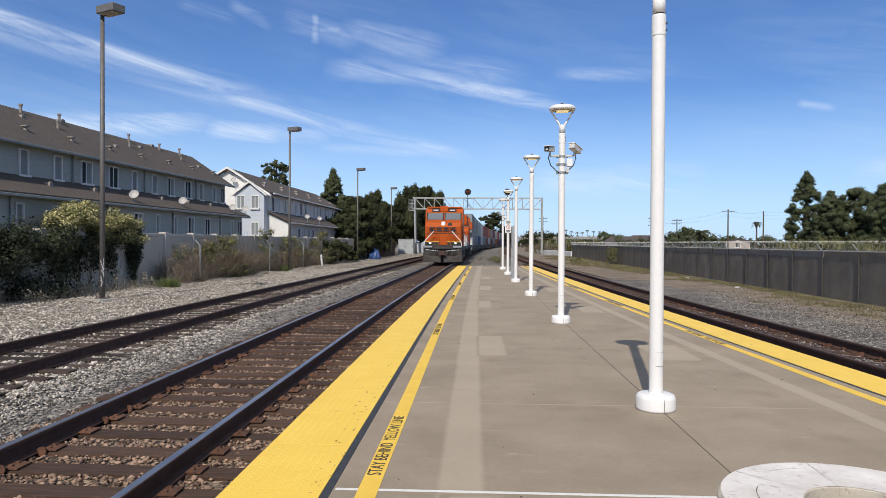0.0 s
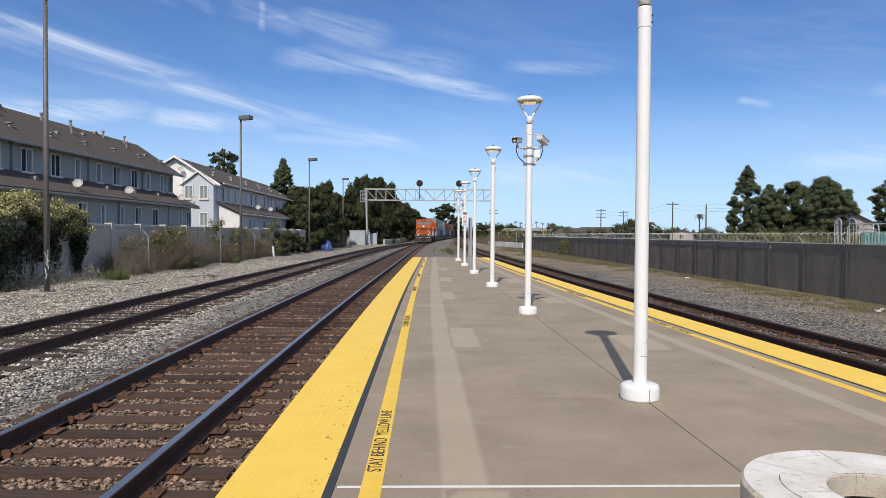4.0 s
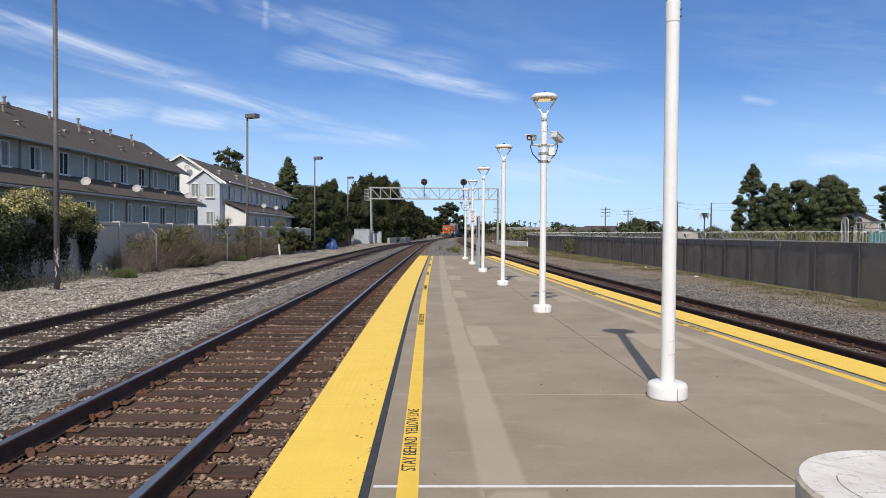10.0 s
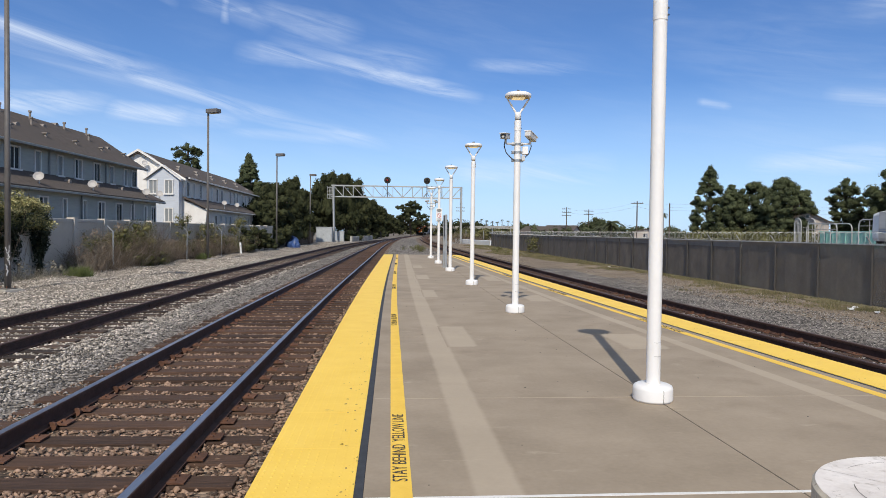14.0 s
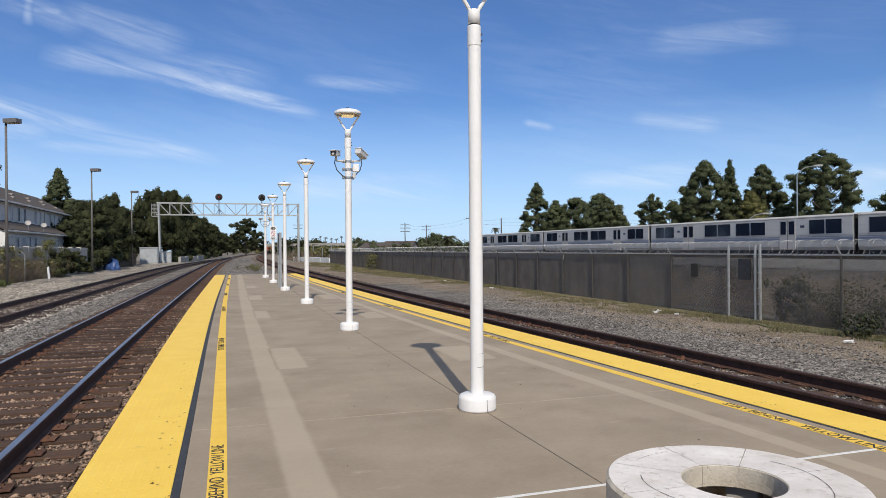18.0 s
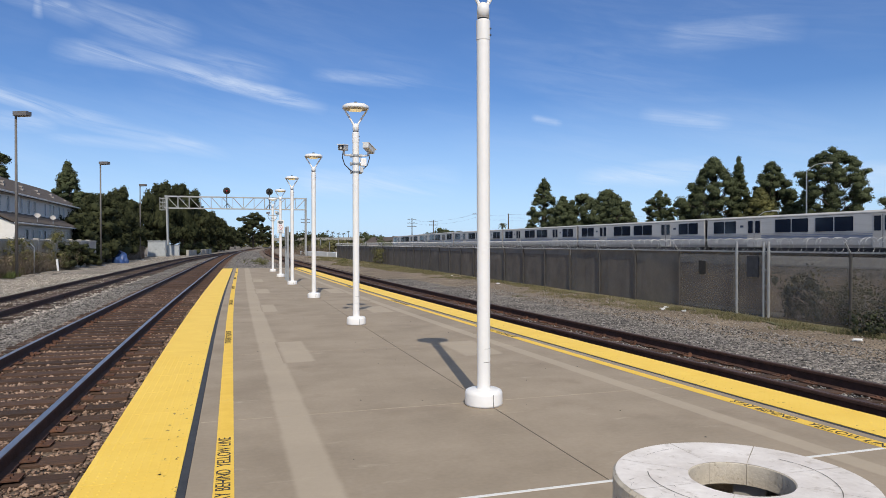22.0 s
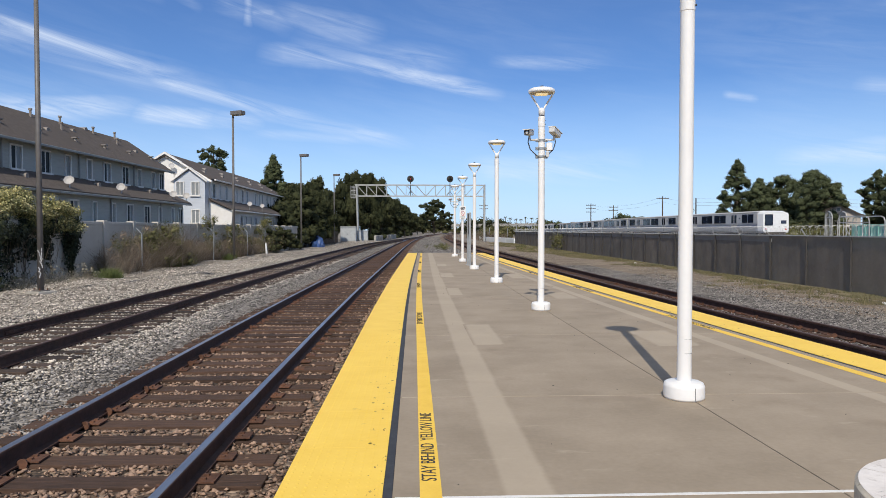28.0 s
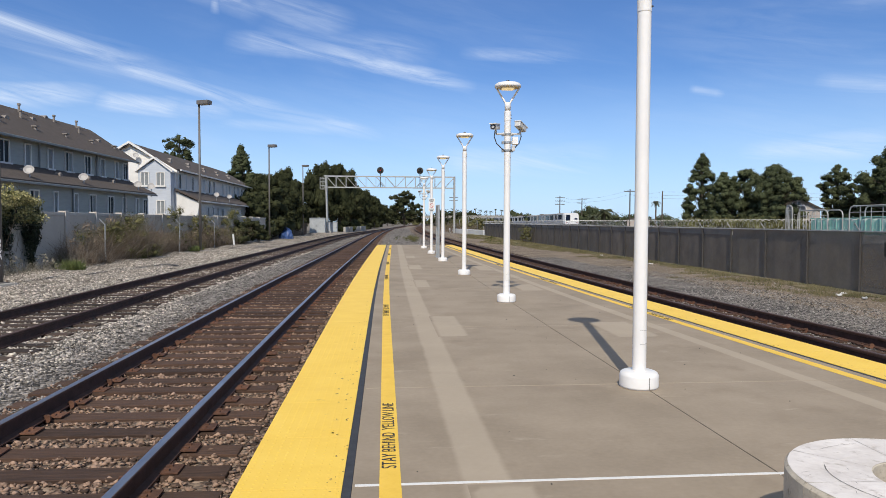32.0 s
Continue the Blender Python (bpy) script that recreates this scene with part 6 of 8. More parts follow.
for i, (x, y, h, w, s) in enumerate(GROVE):
    k = kinds[i % 3]
    m = pose(x, y, -0.45, 0, 0, s * 47 % 360)
    if i < 3:
        k.matrix_basis = m
        k.scale = (w / 5.6, w / 5.6, h / 9.4)
        tagged(k, group="trees left of the line")
    else:
        c = copy_thing(k, m)
        c.scale = (w / 5.6, w / 5.6, h / 9.4)
EUC = broad_tree("eucalyptus_tree", "airy eucalyptus with bare pale limbs at the bend", 17.2, 11.0, LEAF_OAK, 77, bare=0.06, dens=46, leaf=0.42, n=150, airy=0.55)
plant(EUC, 9.0, 330, 30)
plant(pine("pine_tree", "dark narrow pine behind the town houses", 12.2, 3.3, LEAF_PINE, 51, full=0.5), -19.7, 93, 0, group="trees left of the line")
plant(pine("pine_tree", "dark round-topped pine behind the town houses", 13.2, 2.3, LEAF_PINE, 52, full=1.0, top=0.4, per=420), -27.4, 91.7, 40, group="trees left of the line")
# low scrub that closes the view past the bridge
rng = random.Random(63)
under = []
for i in range(120):
    y = 122 + 130 * rng.random()
    x = MAIN + bend(y) - 5.2 - abs(rng.gauss(0, 3.0)) - 0.012 * (y - 122)
    r = rng.uniform(0.6, 1.2)
    under.append((x, y, -0.3 + 1.9 * rng.random() ** 1.5, r, r * 0.8))
tagged(puff_cloud("scrub_edge", under, 0.24, 90, LEAF_OAK, seed=64), "dark low scrub along the edge of the grove", "scrub", kind="stuff")
# low brush under the grove
LOW = broad_tree("bush", "low dark evergreen bush at the foot of the grove", 3.6, 2.8, LEAF_OAK, 15, bare=0.02, dens=260, leaf=0.15, n=70)
for i, (x, y, s) in enumerate(((-14.7, 75.5, 1.3), (-14.6, 79, 1.55), (-14.9, 85, 1.5), (-15.0, 76.5, 1.85), (-15.5, 103, 1.0), (-13.8, 69, 0.85), (-14.9, 70, 1.35), (-14.3, 86.5, 1.2), (-15.2, 93, 1.7), (-12.7, 60.2, 0.66), (-13.0, 57.0, 0.64), (-12.4, 64.5, 0.5))):
    m = pose(x, y, -0.45, 0, 0, 70 * i)
    c = LOW if i == 0 else copy_thing(LOW, m)
    c.matrix_basis = m
    c.scale = (s, s, s)
tagged(LOW, group="bushes under the grove")

# trees behind the transit line: bearing, distance, height, spread, leaf, bare stem, fullness, pointedness, seed
PINES = ((25.65, 112, 12.7, 3.5, LEAF_PINE, 0.02, 0.50, 0.3, 61, 0.15), (27.2, 108, 9.4, 4.6, LEAF_PINE, 0.0, 0.35, 0.5, 62, 0.0), (28.9, 112, 9.9, 5.5, LEAF_PINE, 0.0, 0.7, 0.15, 63, 0.0), (30.8, 108, 10.3, 5.3, LEAF_PINE, 0.0, 0.65, 0.3, 64, 0.0),
         (34.9, 112, 10.3, 2.8, LEAF_PINE, 0.12, 0.7, 0.2, 65, 0.2), (36.5, 108, 8.8, 3.2, LEAF_PINE, 0.05, 0.7, 0.3, 66, 0.0), (38.9, 104, 14.3, 5.6, LEAF_PINE, 0.03, 0.55, 0.35, 67, 0.0), (40.7, 108, 14.7, 2.9, LEAF_PINE, 0.05, 0.35, 0.7, 68, 0.15),
         (43.0, 104, 13.3, 4.7, LEAF_PINE, 0.05, 0.55, 0.3, 69, 0.0), (42.2, 98, 9.3, 4.4, LEAF_OLIVE, 0.0, 0.35, 0.5, 70, 0.0), (47.0, 96, 13.8, 5.0, LEAF_PINE, 0.20, 0.72, 0.15, 71, 0.35), (37.7, 112, 10.4, 4.0, LEAF_PINE, 0.05, 0.6, 0.3, 73, 0.0),
         (52.5, 100, 10.6, 5.4, LEAF_PINE, 0.1, 0.65, 0.4, 72, 0.2), (44.6, 102, 7.4, 3.8, LEAF_PINE, 0.0, 0.65, 0.3, 74, 0.0), (31.2, 104, 8.6, 4.4, LEAF_PINE, 0.0, 0.7, 0.2, 75, 0.0))
for a, d, h, w, mt, bare, full, top, s, air in PINES:
    x, y = polar(a, d)
    plant(pine("pine_tree", "tall dark Monterey pine behind the transit line" if mt is LEAF_PINE else "olive green conifer behind the transit line", h, w, mt, s, bare=bare, full=full, top=top, airy=air), x, y, s * 33, z=-0.42, group="trees behind the transit line")
hedge = []
rng = random.Random(4)
for i in range(26):
    x, y = polar(24.2 + 0.35 * i, 100 + rng.uniform(-2, 2))
    hedge.append((x, y, 0.9 + rng.uniform(-0.3, 0.6), 1.6, 1.2))
tagged(leaf_cloud("hedge", hedge, 0.24, 90, LEAF_OLIVE, seed=9), "low olive green hedge under the pines", "hedge")


# ---- ivy, brush and weeds on the left ----
DEAD = surface("grey_dead_grass", (0.13, 0.115, 0.085), (0.30, 0.27, 0.205), 2.0, 0.9, bump=0.0, island=0.35)

def twigs(name, label, spots, per, h, mat, parent=None, lean=0.5, thick=0.012, seed=2):
    rng = np.random.default_rng(seed)
    V, T, n0 = [], [], 0
    for x, y, r in spots:
        for i in range(per):
            a, q = rng.uniform(0, 6.28), r * math.sqrt(rng.random())
            p = np.array((x + q * math.cos(a), y + q * math.sin(a), -0.42))
            d = np.array((rng.normal() * lean, rng.normal() * lean, 1.0))
            ln = h * rng.uniform(0.45, 1.1) * (0.78 + 0.34 * math.sin(1.9 * x + 1.3 * y) * math.sin(0.8 * y + x))
            bow = np.array((rng.normal(), rng.normal(), -0.25)) * 0.22 * ln
            pts = [p, p + d * ln * 0.55, p + d * ln * 0.55 + (d * 0.45 + bow / ln) * ln]
            for k, s in ((0, thick), (1, thick * 0.7), (2, thick * 0.25)):
                o = np.array([(s, 0, 0), (-s * 0.5, s * 0.87, 0), (-s * 0.5, -s * 0.87, 0)])
                V.append(pts[k] + o)
            for k in (0, 3):
                for j in range(3):
                    A, B, C, D = n0 + k + j, n0 + k + (j + 1) % 3, n0 + k + 3 + (j + 1) % 3, n0 + k + 3 + j
                    T += [(A, B, C), (A, C, D)]
            n0 += 9
    return mesh_of(name, np.concatenate(V), np.array(T), mat, parent, label)


rng = random.Random(21)
ivy = empty("ivy", Matrix(), "dark ivy thicket smothering the sound wall", "ivy")
cl = []
for i in range(105):
    y = rng.uniform(6, 22.3)
    cl.append((wall_x(y) + rng.uniform(0.1, 1.2), y, rng.uniform(-0.2, 1.75), rng.uniform(0.45, 0.8), rng.uniform(0.4, 0.7)))
for i in range(34):
    y = 22.0 + 5.0 * rng.random() ** 1.4
    cl.append((wall_x(y) + rng.uniform(0.1, 0.55), y, rng.uniform(1.1, 1.85), rng.uniform(0.26, 0.40), rng.uniform(0.22, 0.36)))
leaf_cloud("ivy_leaves", cl, 0.065, 1300, LEAF_IVY, ivy, core=0.36, seed=3)
cl = []
for i in range(30):
    # strands that hang off the thicket in front of the wall
    y, low_end, reach = rng.uniform(22.0, 27.3), rng.uniform(0.1, 0.8), rng.uniform(0.1, 0.45)
    for k in range(4):
        cl.append((wall_x(y) + reach, y + rng.uniform(-0.08, 0.08), low_end + (1.1 - low_end) * k / 3, rng.uniform(0.08, 0.15), 0.26))
for i in range(26):
    y, z = 27.3 + rng.uniform(-0.5, 0.5), rng.uniform(0.75, 1.95)
    cl.append((wall_x(y) + rng.uniform(0.1, 0.3), y, z, 0.17, 0.32))
for i in range(12):
    cl.append((wall_x(28) + 0.2, 27.1 + rng.uniform(-0.15, 0.15), rng.uniform(-0.1, 1.2), 0.12, 0.3))
leaf_cloud("hanging_ivy", cl, 0.075, 900, LEAF_IVY, ivy, "ivy hanging from the wall top", core=0.3, seed=4, droop=0.8)
flower = empty("flowering_bush", Matrix(), "yellow-green flowering bush sprawling over the wall", "bush")
cl, tips = [], []
for i in range(95):
    y = rng.uniform(22.4, 27.1)
    top = 2.0 + 0.72 * math.sin(math.pi * ((y - 22.1) / 5.2) ** 0.75) ** 0.9
    # beyond 23.6 the yellow reaches lower, standing in for sunlit hanging leaves
    z = rng.uniform(min(top, 1.95) if y < 23.6 else 1.5, top + 0.05)
    c = (wall_x(y) + rng.uniform(-0.1, 0.55), y, z, rng.uniform(0.22, 0.36), rng.uniform(0.18, 0.30))
    cl.append(c)
    if z > 1.9 or rng.random() < 0.3:
        tips.append(c)
leaf_cloud("sunlit_leaves", cl, 0.055, 1900, LEAF_YELLOW, flower, core=0.3, seed=5)
leaf_cloud("blossom", tips, 0.046, 1500, PETAL, flower, "cream-yellow flower heads", core=0.1, seed=6)
twigs("branch_tangle", "", [(wall_x(y) + 0.4, y, 0.4) for y in (22, 23, 24, 25.2)], 9, 3.1, TWIG, flower, 0.16, 0.009, 8)
grey = empty("dry_brush", Matrix(), "low grey dead brush under the ivy", "brush", "brush along the sound wall")
spots = [(wall_x(y) + 1.25 + 0.35 * math.sin(y * 3), y, 0.5) for y in np.arange(12, 26.5, 0.55)]
twigs("twig_tangle", "", spots, 60, 0.55, DEAD, grey, 0.5, 0.005, 9)
leaf_cloud("dead_leaves", [(x, y, rng.uniform(-0.35, 0.1), 0.4, 0.28) for x, y, r in spots], 0.05, 700, DEAD, grey, core=0.12, seed=10)
for s, (y0, y1, n, h) in enumerate(((28.6, 36.6, 120, 2.35), (36.6, 41, 80, 1.7), (41, 52, 90, 1.9))):
    b_ = empty("dry_brush", Matrix(), "tangle of dry brown brush against the sound wall", "brush", "brush along the sound wall")
    m = 18
    spots = [(wall_x(y0 + (y1 - y0) * i / m) + (0.85 if s == 0 else 0.5) + 0.3 * math.sin(i * 2.1), y0 + (y1 - y0) * i / m, 0.65 if s == 0 else 0.5) for i in range(m + 1)]
    for k, spot in enumerate(spots):
        mound = 0.55 + 0.5 * math.sin(math.pi * (k + 0.5) / (m + 1)) ** 0.7 if s == 0 else 0.85 + 0.15 * math.sin(k * 1.7)
        twigs("twig_tangle", "", [spot], n, h * mound, TWIG if k % 3 else TWIG_GREY, b_, 0.55, 0.009, 300 + 40 * s + k)
    cl, green = [], []
    for k, (x, y, r) in enumerate(spots * 4):
        mound = 0.55 + 0.5 * math.sin(math.pi * (k % (m + 1) + 0.5) / (m + 1)) ** 0.7 if s == 0 else 0.8
        z = -0.3 + h * 0.78 * mound * rng.random() ** 0.8
        c = (x + rng.uniform(-0.5, 0.5), y + rng.uniform(-0.25, 0.25), z, rng.uniform(0.16, 0.34), rng.uniform(0.18, 0.36))
        (green if rng.random() < 0.25 + 0.25 * (z > 0.8) else cl).append(c)
    leaf_cloud("dead_leaves", cl, 0.036, 1500, TWIG, b_, core=0.2, seed=33 + s)
    leaf_cloud("green_leaves", green, 0.036, 1500, LEAF_BRUSH, b_, core=0.2, seed=43 + s)
for s, (x, y, h, w) in enumerate(((-12.9, 32.6, 1.9, 1.0), (-12.7, 34.4, 2.0, 1.1), (-12.9, 41.2, 2.6, 0.75), (-12.7, 45.6, 2.2, 0.85), (-12.7, 48.4, 2.0, 0.9), (-12.7, 53.2, 2.4, 1.1), (-12.7, 57, 2.6, 1.3))):
    sh = empty("shrub", Matrix(), "ragged green and brown shrub beside the gravel verge", "shrub", "shrubs along the verge")
    cl = []
    for i in range(30):
        a, t = rng.uniform(0, 6.28), rng.random()
        q = w * (1 - 0.55 * t) * math.sqrt(rng.random())
        cl.append((x + q * math.cos(a), y + q * math.sin(a), -0.2 + t * (h - 0.2), w * rng.uniform(0.26, 0.44), w * rng.uniform(0.26, 0.44)))
    leaf_cloud("leaves", cl, 0.038, 1500, LEAF_BRUSH, sh, core=0.35, seed=50 + s)
    twigs("stem_tangle", "", [(x, y, w * 0.8)], 150, h * 1.05, TWIG, sh, 0.4, 0.007, 60 + s)
# old fence posts with bent arms in the brush
for x, y in ((-12.75, 30.9), (-12.9, 36.65), (-12.35, 40.2), (-12.2, 47.6)):
    bm = tubed((0, 0, -0.05), (0, 0, 1.75), 0.035, seg=7)
    tube(bm, (0, 0, 1.74), (-0.22, -0.05, 2.0), 0.025, seg=6)
    o = part("old_fence_post", bm, GREY_METAL)
    o.matrix_basis = pose(x, y, -0.42, rng.uniform(-3, 3), rng.uniform(-3, 3), 0)
    tagged(o, "leaning grey steel fence post with a bent arm", "fence post", "old fence posts")
# green weed tufts
def blades(name, label, spots, per, r, h, mat, seed, rise=lambda x, y: 0.0):
    rng = np.random.default_rng(seed)
    n = len(spots) * per
    c = np.repeat(np.array(spots), per, 0)
    a, q = rng.uniform(0, 6.28, n), r * np.sqrt(rng.random(n))
    p = np.stack((c[:, 0] + q * np.cos(a), c[:, 1] + q * np.sin(a), np.repeat([-0.42 + rise(x, y) for x, y in spots], per)), 1)
    b = rng.uniform(0, 6.28, n)
    w = 0.012 * rng.uniform(0.6, 1.4, n)
    s = np.stack((np.cos(b) * w, np.sin(b) * w, np.zeros(n)), 1)
    tip = p + np.stack((rng.normal(size=n) * h * 0.35, rng.normal(size=n) * h * 0.35, h * rng.uniform(0.4, 1.2, n)), 1)
    V = np.stack((p - s, p + s, tip), 1).reshape(-1, 3)
    return tagged(mesh_of(name, V, np.arange(3 * n).reshape(-1, 3), mat), label, "grass", kind="stuff")


GREEN = surface("green_weed_blades", (0.05, 0.075, 0.018), (0.145, 0.17, 0.05), 2.0, 0.8, bump=0.0, island=0.3)
blades("weed_tufts", "bright green weed tufts on the gravel verge", [(-12.5, 27.2), (-12.3, 27.0), (-12.6, 26.8), (-12.1, 42.6), (-12.2, 43.4), (-12.0, 41.9), (-12.4, 35.2), (-12.5, 34.2), (-12.6, 33.4)], 260, 0.34, 0.34, GREEN, 3, rise=lambda x, y: 0.04 + verge_rise(x - bend(y), y))
rng2 = random.Random(12)
spots = []
for i in range(420):
    y = 8 + 62 * rng2.random() ** 1.3
    patch = 0.35 + 0.35 * math.sin(y * 1.7) * math.sin(y * 0.61 + 1) + 0.3 * math.sin(y * 0.37)
    spots.append((FENCE_X - 0.2 - abs(rng2.gauss(0, 0.25 + max(0.05, patch))) + bend(y), y))
for i in range(620):
    y = 40 + 58 * rng2.random()
    out = min(1.0, (y - 38) / 14)
    spots.append((FENCE_X - 0.2 - out * rng2.uniform(0, 3.6 + 1.0 * math.sin(y * 0.33)) + bend(y), y))
blades("fence_weeds", "dry and green weeds along the foot of the fence", spots, 80, 0.30, 0.095, GRASS, 5)


# ---- distance on the right ----
def utility_pole(x, y, h, arms):
    e = empty("utility_pole", pose(x, y, -0.45, 0, 0, -12), "weathered wooden utility pole with cross arms", "utility pole", "utility poles")
    part("pole", tubed((0, 0, 0), (0, 0, h), 0.16, 0.11, seg=8), BARK, e)
    for i in range(arms):
        a = part("cross_arm", boxed(-1.25, 1.25, -0.07, 0.07, h - 0.55 - 0.9 * i, h - 0.42 - 0.9 * i), BARK, e)
        for k in (-1.1, -0.6, 0.6, 1.1):
            part("insulator", tubed((k, 0, h - 0.42 - 0.9 * i), (k, 0, h - 0.22 - 0.9 * i), 0.05, seg=6), GREY_METAL, a)
    return Vector((x, y, h - 0.6))


heads = []
for a, d, h, arms in ((14.6, 185, 9.0, 3), (16.4, 190, 8.6, 2), (20.2, 150, 9.0, 1), (22.7, 142, 8.2, 0), (5.75, 195, 9.4, 2)):
    x, y = polar(a, d)
    heads.append(utility_pole(x, y, h, arms))
wires = empty("overhead_wires", Matrix(), "thin overhead wires strung between the poles", "wires")
for i, j in ((0, 1), (1, 2), (2, 3)):
    for k, dz in enumerate((0.0, -0.9)):
        bm = bmesh.new()
        p, q = heads[i] + Vector((0, 0, dz)), heads[j] + Vector((0, 0, dz))
        pts = [p.lerp(q, t / 8) - Vector((0, 0, 0.5 * (1 - (t / 4 - 1) ** 2))) for t in range(9)]
        for a, b in zip(pts, pts[1:]):
            tube(bm, a, b, 0.012, seg=4, caps=False)
        part("wire", bm, DARK_METAL, wires)
p, q = heads[3], Vector(polar(40, 150) + (6.6,))
for dz in (0.0, -0.7, -1.3):
    part("wire", tubed(p + Vector((0, 0, dz)), q + Vector((0, 0, dz)), 0.012, seg=4), DARK_METAL, wires)

PALM = surface("palm_fronds", (0.03, 0.038, 0.016), (0.09, 0.095, 0.04), 1.0, 0.7, bump=0.0, island=0.3)


def palm(x, y, h, r, n=26):
    e = empty("palm_tree", pose(x, y, -0.45), "slim palm tree with a round head of fronds", "tree", "palms in the distance")
    part("trunk", tubed((0, 0, 0), (0.1, 0, h), 0.2, 0.13, seg=8), BARK, e)
    rng = random.Random(int(x * 7 + y))
    for i in range(n):
        a, up = rng.uniform(0, 6.28), rng.uniform(-0.5, 1.0)
        bm = bmesh.new()
        d = Vector((math.cos(a), math.sin(a), up)).normalized()
        s = Vector((-math.sin(a), math.cos(a), 0))
        pts = [Vector((0.1, 0, h)) + d * r * t - Vector((0, 0, 0.55 * r * t * t)) for t in (0, 0.35, 0.7, 1.0)]
        w = (0.08, 0.22, 0.18, 0.02)
        rows = [(bm.verts.new(q - s * k * r * 0.7), bm.verts.new(q + Vector((0, 0, 0.06 * r))), bm.verts.new(q + s * k * r * 0.7)) for q, k in zip(pts, w)]
        for u, v in zip(rows, rows[1:]):
            bm.faces.new((u[0], u[1], v[1], v[0]))
            bm.faces.new((u[1], u[2], v[2], v[1]))
        part("frond", bm, PALM, e)


palm(*polar(22.2, 150), 6.2, 1.1)
palm(*polar(18.2, 170), 4.6, 2.6, 34)
palm(*polar(17.3, 165), 3.4, 1.8, 20)
for i, a in enumerate((7.6, 8.0, 8.5, 8.9, 9.3, 9.8, 10.3)):
    palm(*polar(a, 340 + 7 * (i % 3)), 8.4 - 0.4 * (i % 4), 1.15, 14)

far_trees = []
rng = random.Random(17)
for a0, a1, d, h, n in ((10.3, 12.0, 230, 5.6, 14), (15.6, 17.4, 205, 7.2, 26), (13.4, 15.4, 215, 4.6, 16), (19.0, 24.5, 175, 4.4, 34), (36, 48, 130, 4.2, 40), (48, 75, 120, 4.5, 50), (12, 24, 260, 3.4, 50), (6.0, 12, 300, 3.6, 40), (24, 36, 190, 3.2, 44), (10.6, 11.0, 228, 8.6, 5), (11.6, 18.5, 178, 4.6, 46), (17.0, 19.0, 182, 6.6, 12)):
    for i in range(n):
        a = rng.uniform(a0, a1)
        x, y = polar(a, d + rng.uniform(-8, 8))
        r = rng.uniform(0.9, 1.7) * (1 if h < 6 else 1.2)
        far_trees.append((x, y, rng.uniform(0.3, h - r - 0.3), r, r * 0.8))
tagged(leaf_cloud("far_woods", far_trees, 0.42, 34, LEAF_PINE, seed=19), "low dark trees and bushes along the horizon", "trees", kind="stuff")
far_trees = []
for i in range(90):
    y = rng.uniform(300, 420)
    x = MAIN + bend(y) + rng.choice((-1, 1, 1)) * rng.uniform(9, 30)
    far_trees.append((x, y, rng.uniform(0.5, 6.5), rng.uniform(1.8, 3.2), rng.uniform(1.5, 2.6)))
for i in range(90):
    y = rng.uniform(560, 640)
    far_trees.append((rng.uniform(-10, 130), y, rng.uniform(0.5, 7.5), rng.uniform(2.5, 4.5), rng.uniform(2.0, 3.2)))
tagged(leaf_cloud("far_grove", far_trees, 0.7, 14, LEAF_OAK, seed=23), "dark grove where the line bends away", "trees", kind="stuff")

BEIGE = surface("beige_stucco", (0.42, 0.36, 0.31), (0.50, 0.44, 0.38), 1.0, 0.9, bump=0.1)
TEAL = surface("teal_tank_paint", (0.20, 0.44, 0.38), (0.28, 0.54, 0.47), 1.0, 0.55, bump=0.03, stain=(0.16, 0.33, 0.29), stain_scale=0.8, stain_at=0.62)
PALE_PIPE = surface("pale_pipe_paint", (0.36, 0.35, 0.33), (0.46, 0.45, 0.43), 3.0, 0.5, 0.1, bump=0.0)


def house(a, d, w, depth, eave, rise, wall_mat, turn, label):
    x, y = polar(a, d)
    h = empty("house", pose(x, y, -0.45, 0, 0, turn), label, "house", "houses beyond the transit line")
    bm = bmesh.new()
    prism(bm, [(-w / 2, 0), (-w / 2, eave), (0, eave + rise), (w / 2, eave), (w / 2, 0)], "y", 0, depth)
    part("wall", bm, wall_mat, h)
    bm = bmesh.new()
    for s in (-1, 1):
        prism(bm, [(0, eave + rise + 0.02), (0, eave + rise + 0.2), (s * (w / 2 + 0.5), eave - 0.12), (s * (w / 2 + 0.5), eave - 0.30)], "y", -0.4, depth + 0.4)
    part("roof", bm, ROOF, h)
    add_window(h, 0, 0, eave * 0.45, eave * 0.8, 1.0, "y", TRIM, 2)
    add_window(h, 0, 0, eave + rise * 0.35, eave + rise * 0.35 + 0.5, 0.4, "y", TRIM, 1)


house(32.45, 104, 5.0, 9, 3.9, 1.35, BEIGE, -34, "beige stucco house with a low brown gable roof")
house(15.4, 190, 9, 8, 2.5, 1.5, BEIGE, 60, "low beige house with a broad brown roof")
house(20.9, 165, 5.0, 8, 2.7, 0.4, BEIGE, -20, "small pale flat-roofed building")
house(13.4, 200, 8, 8, 2.6, 1.2, BEIGE, 50, "low beige house behind far trees")

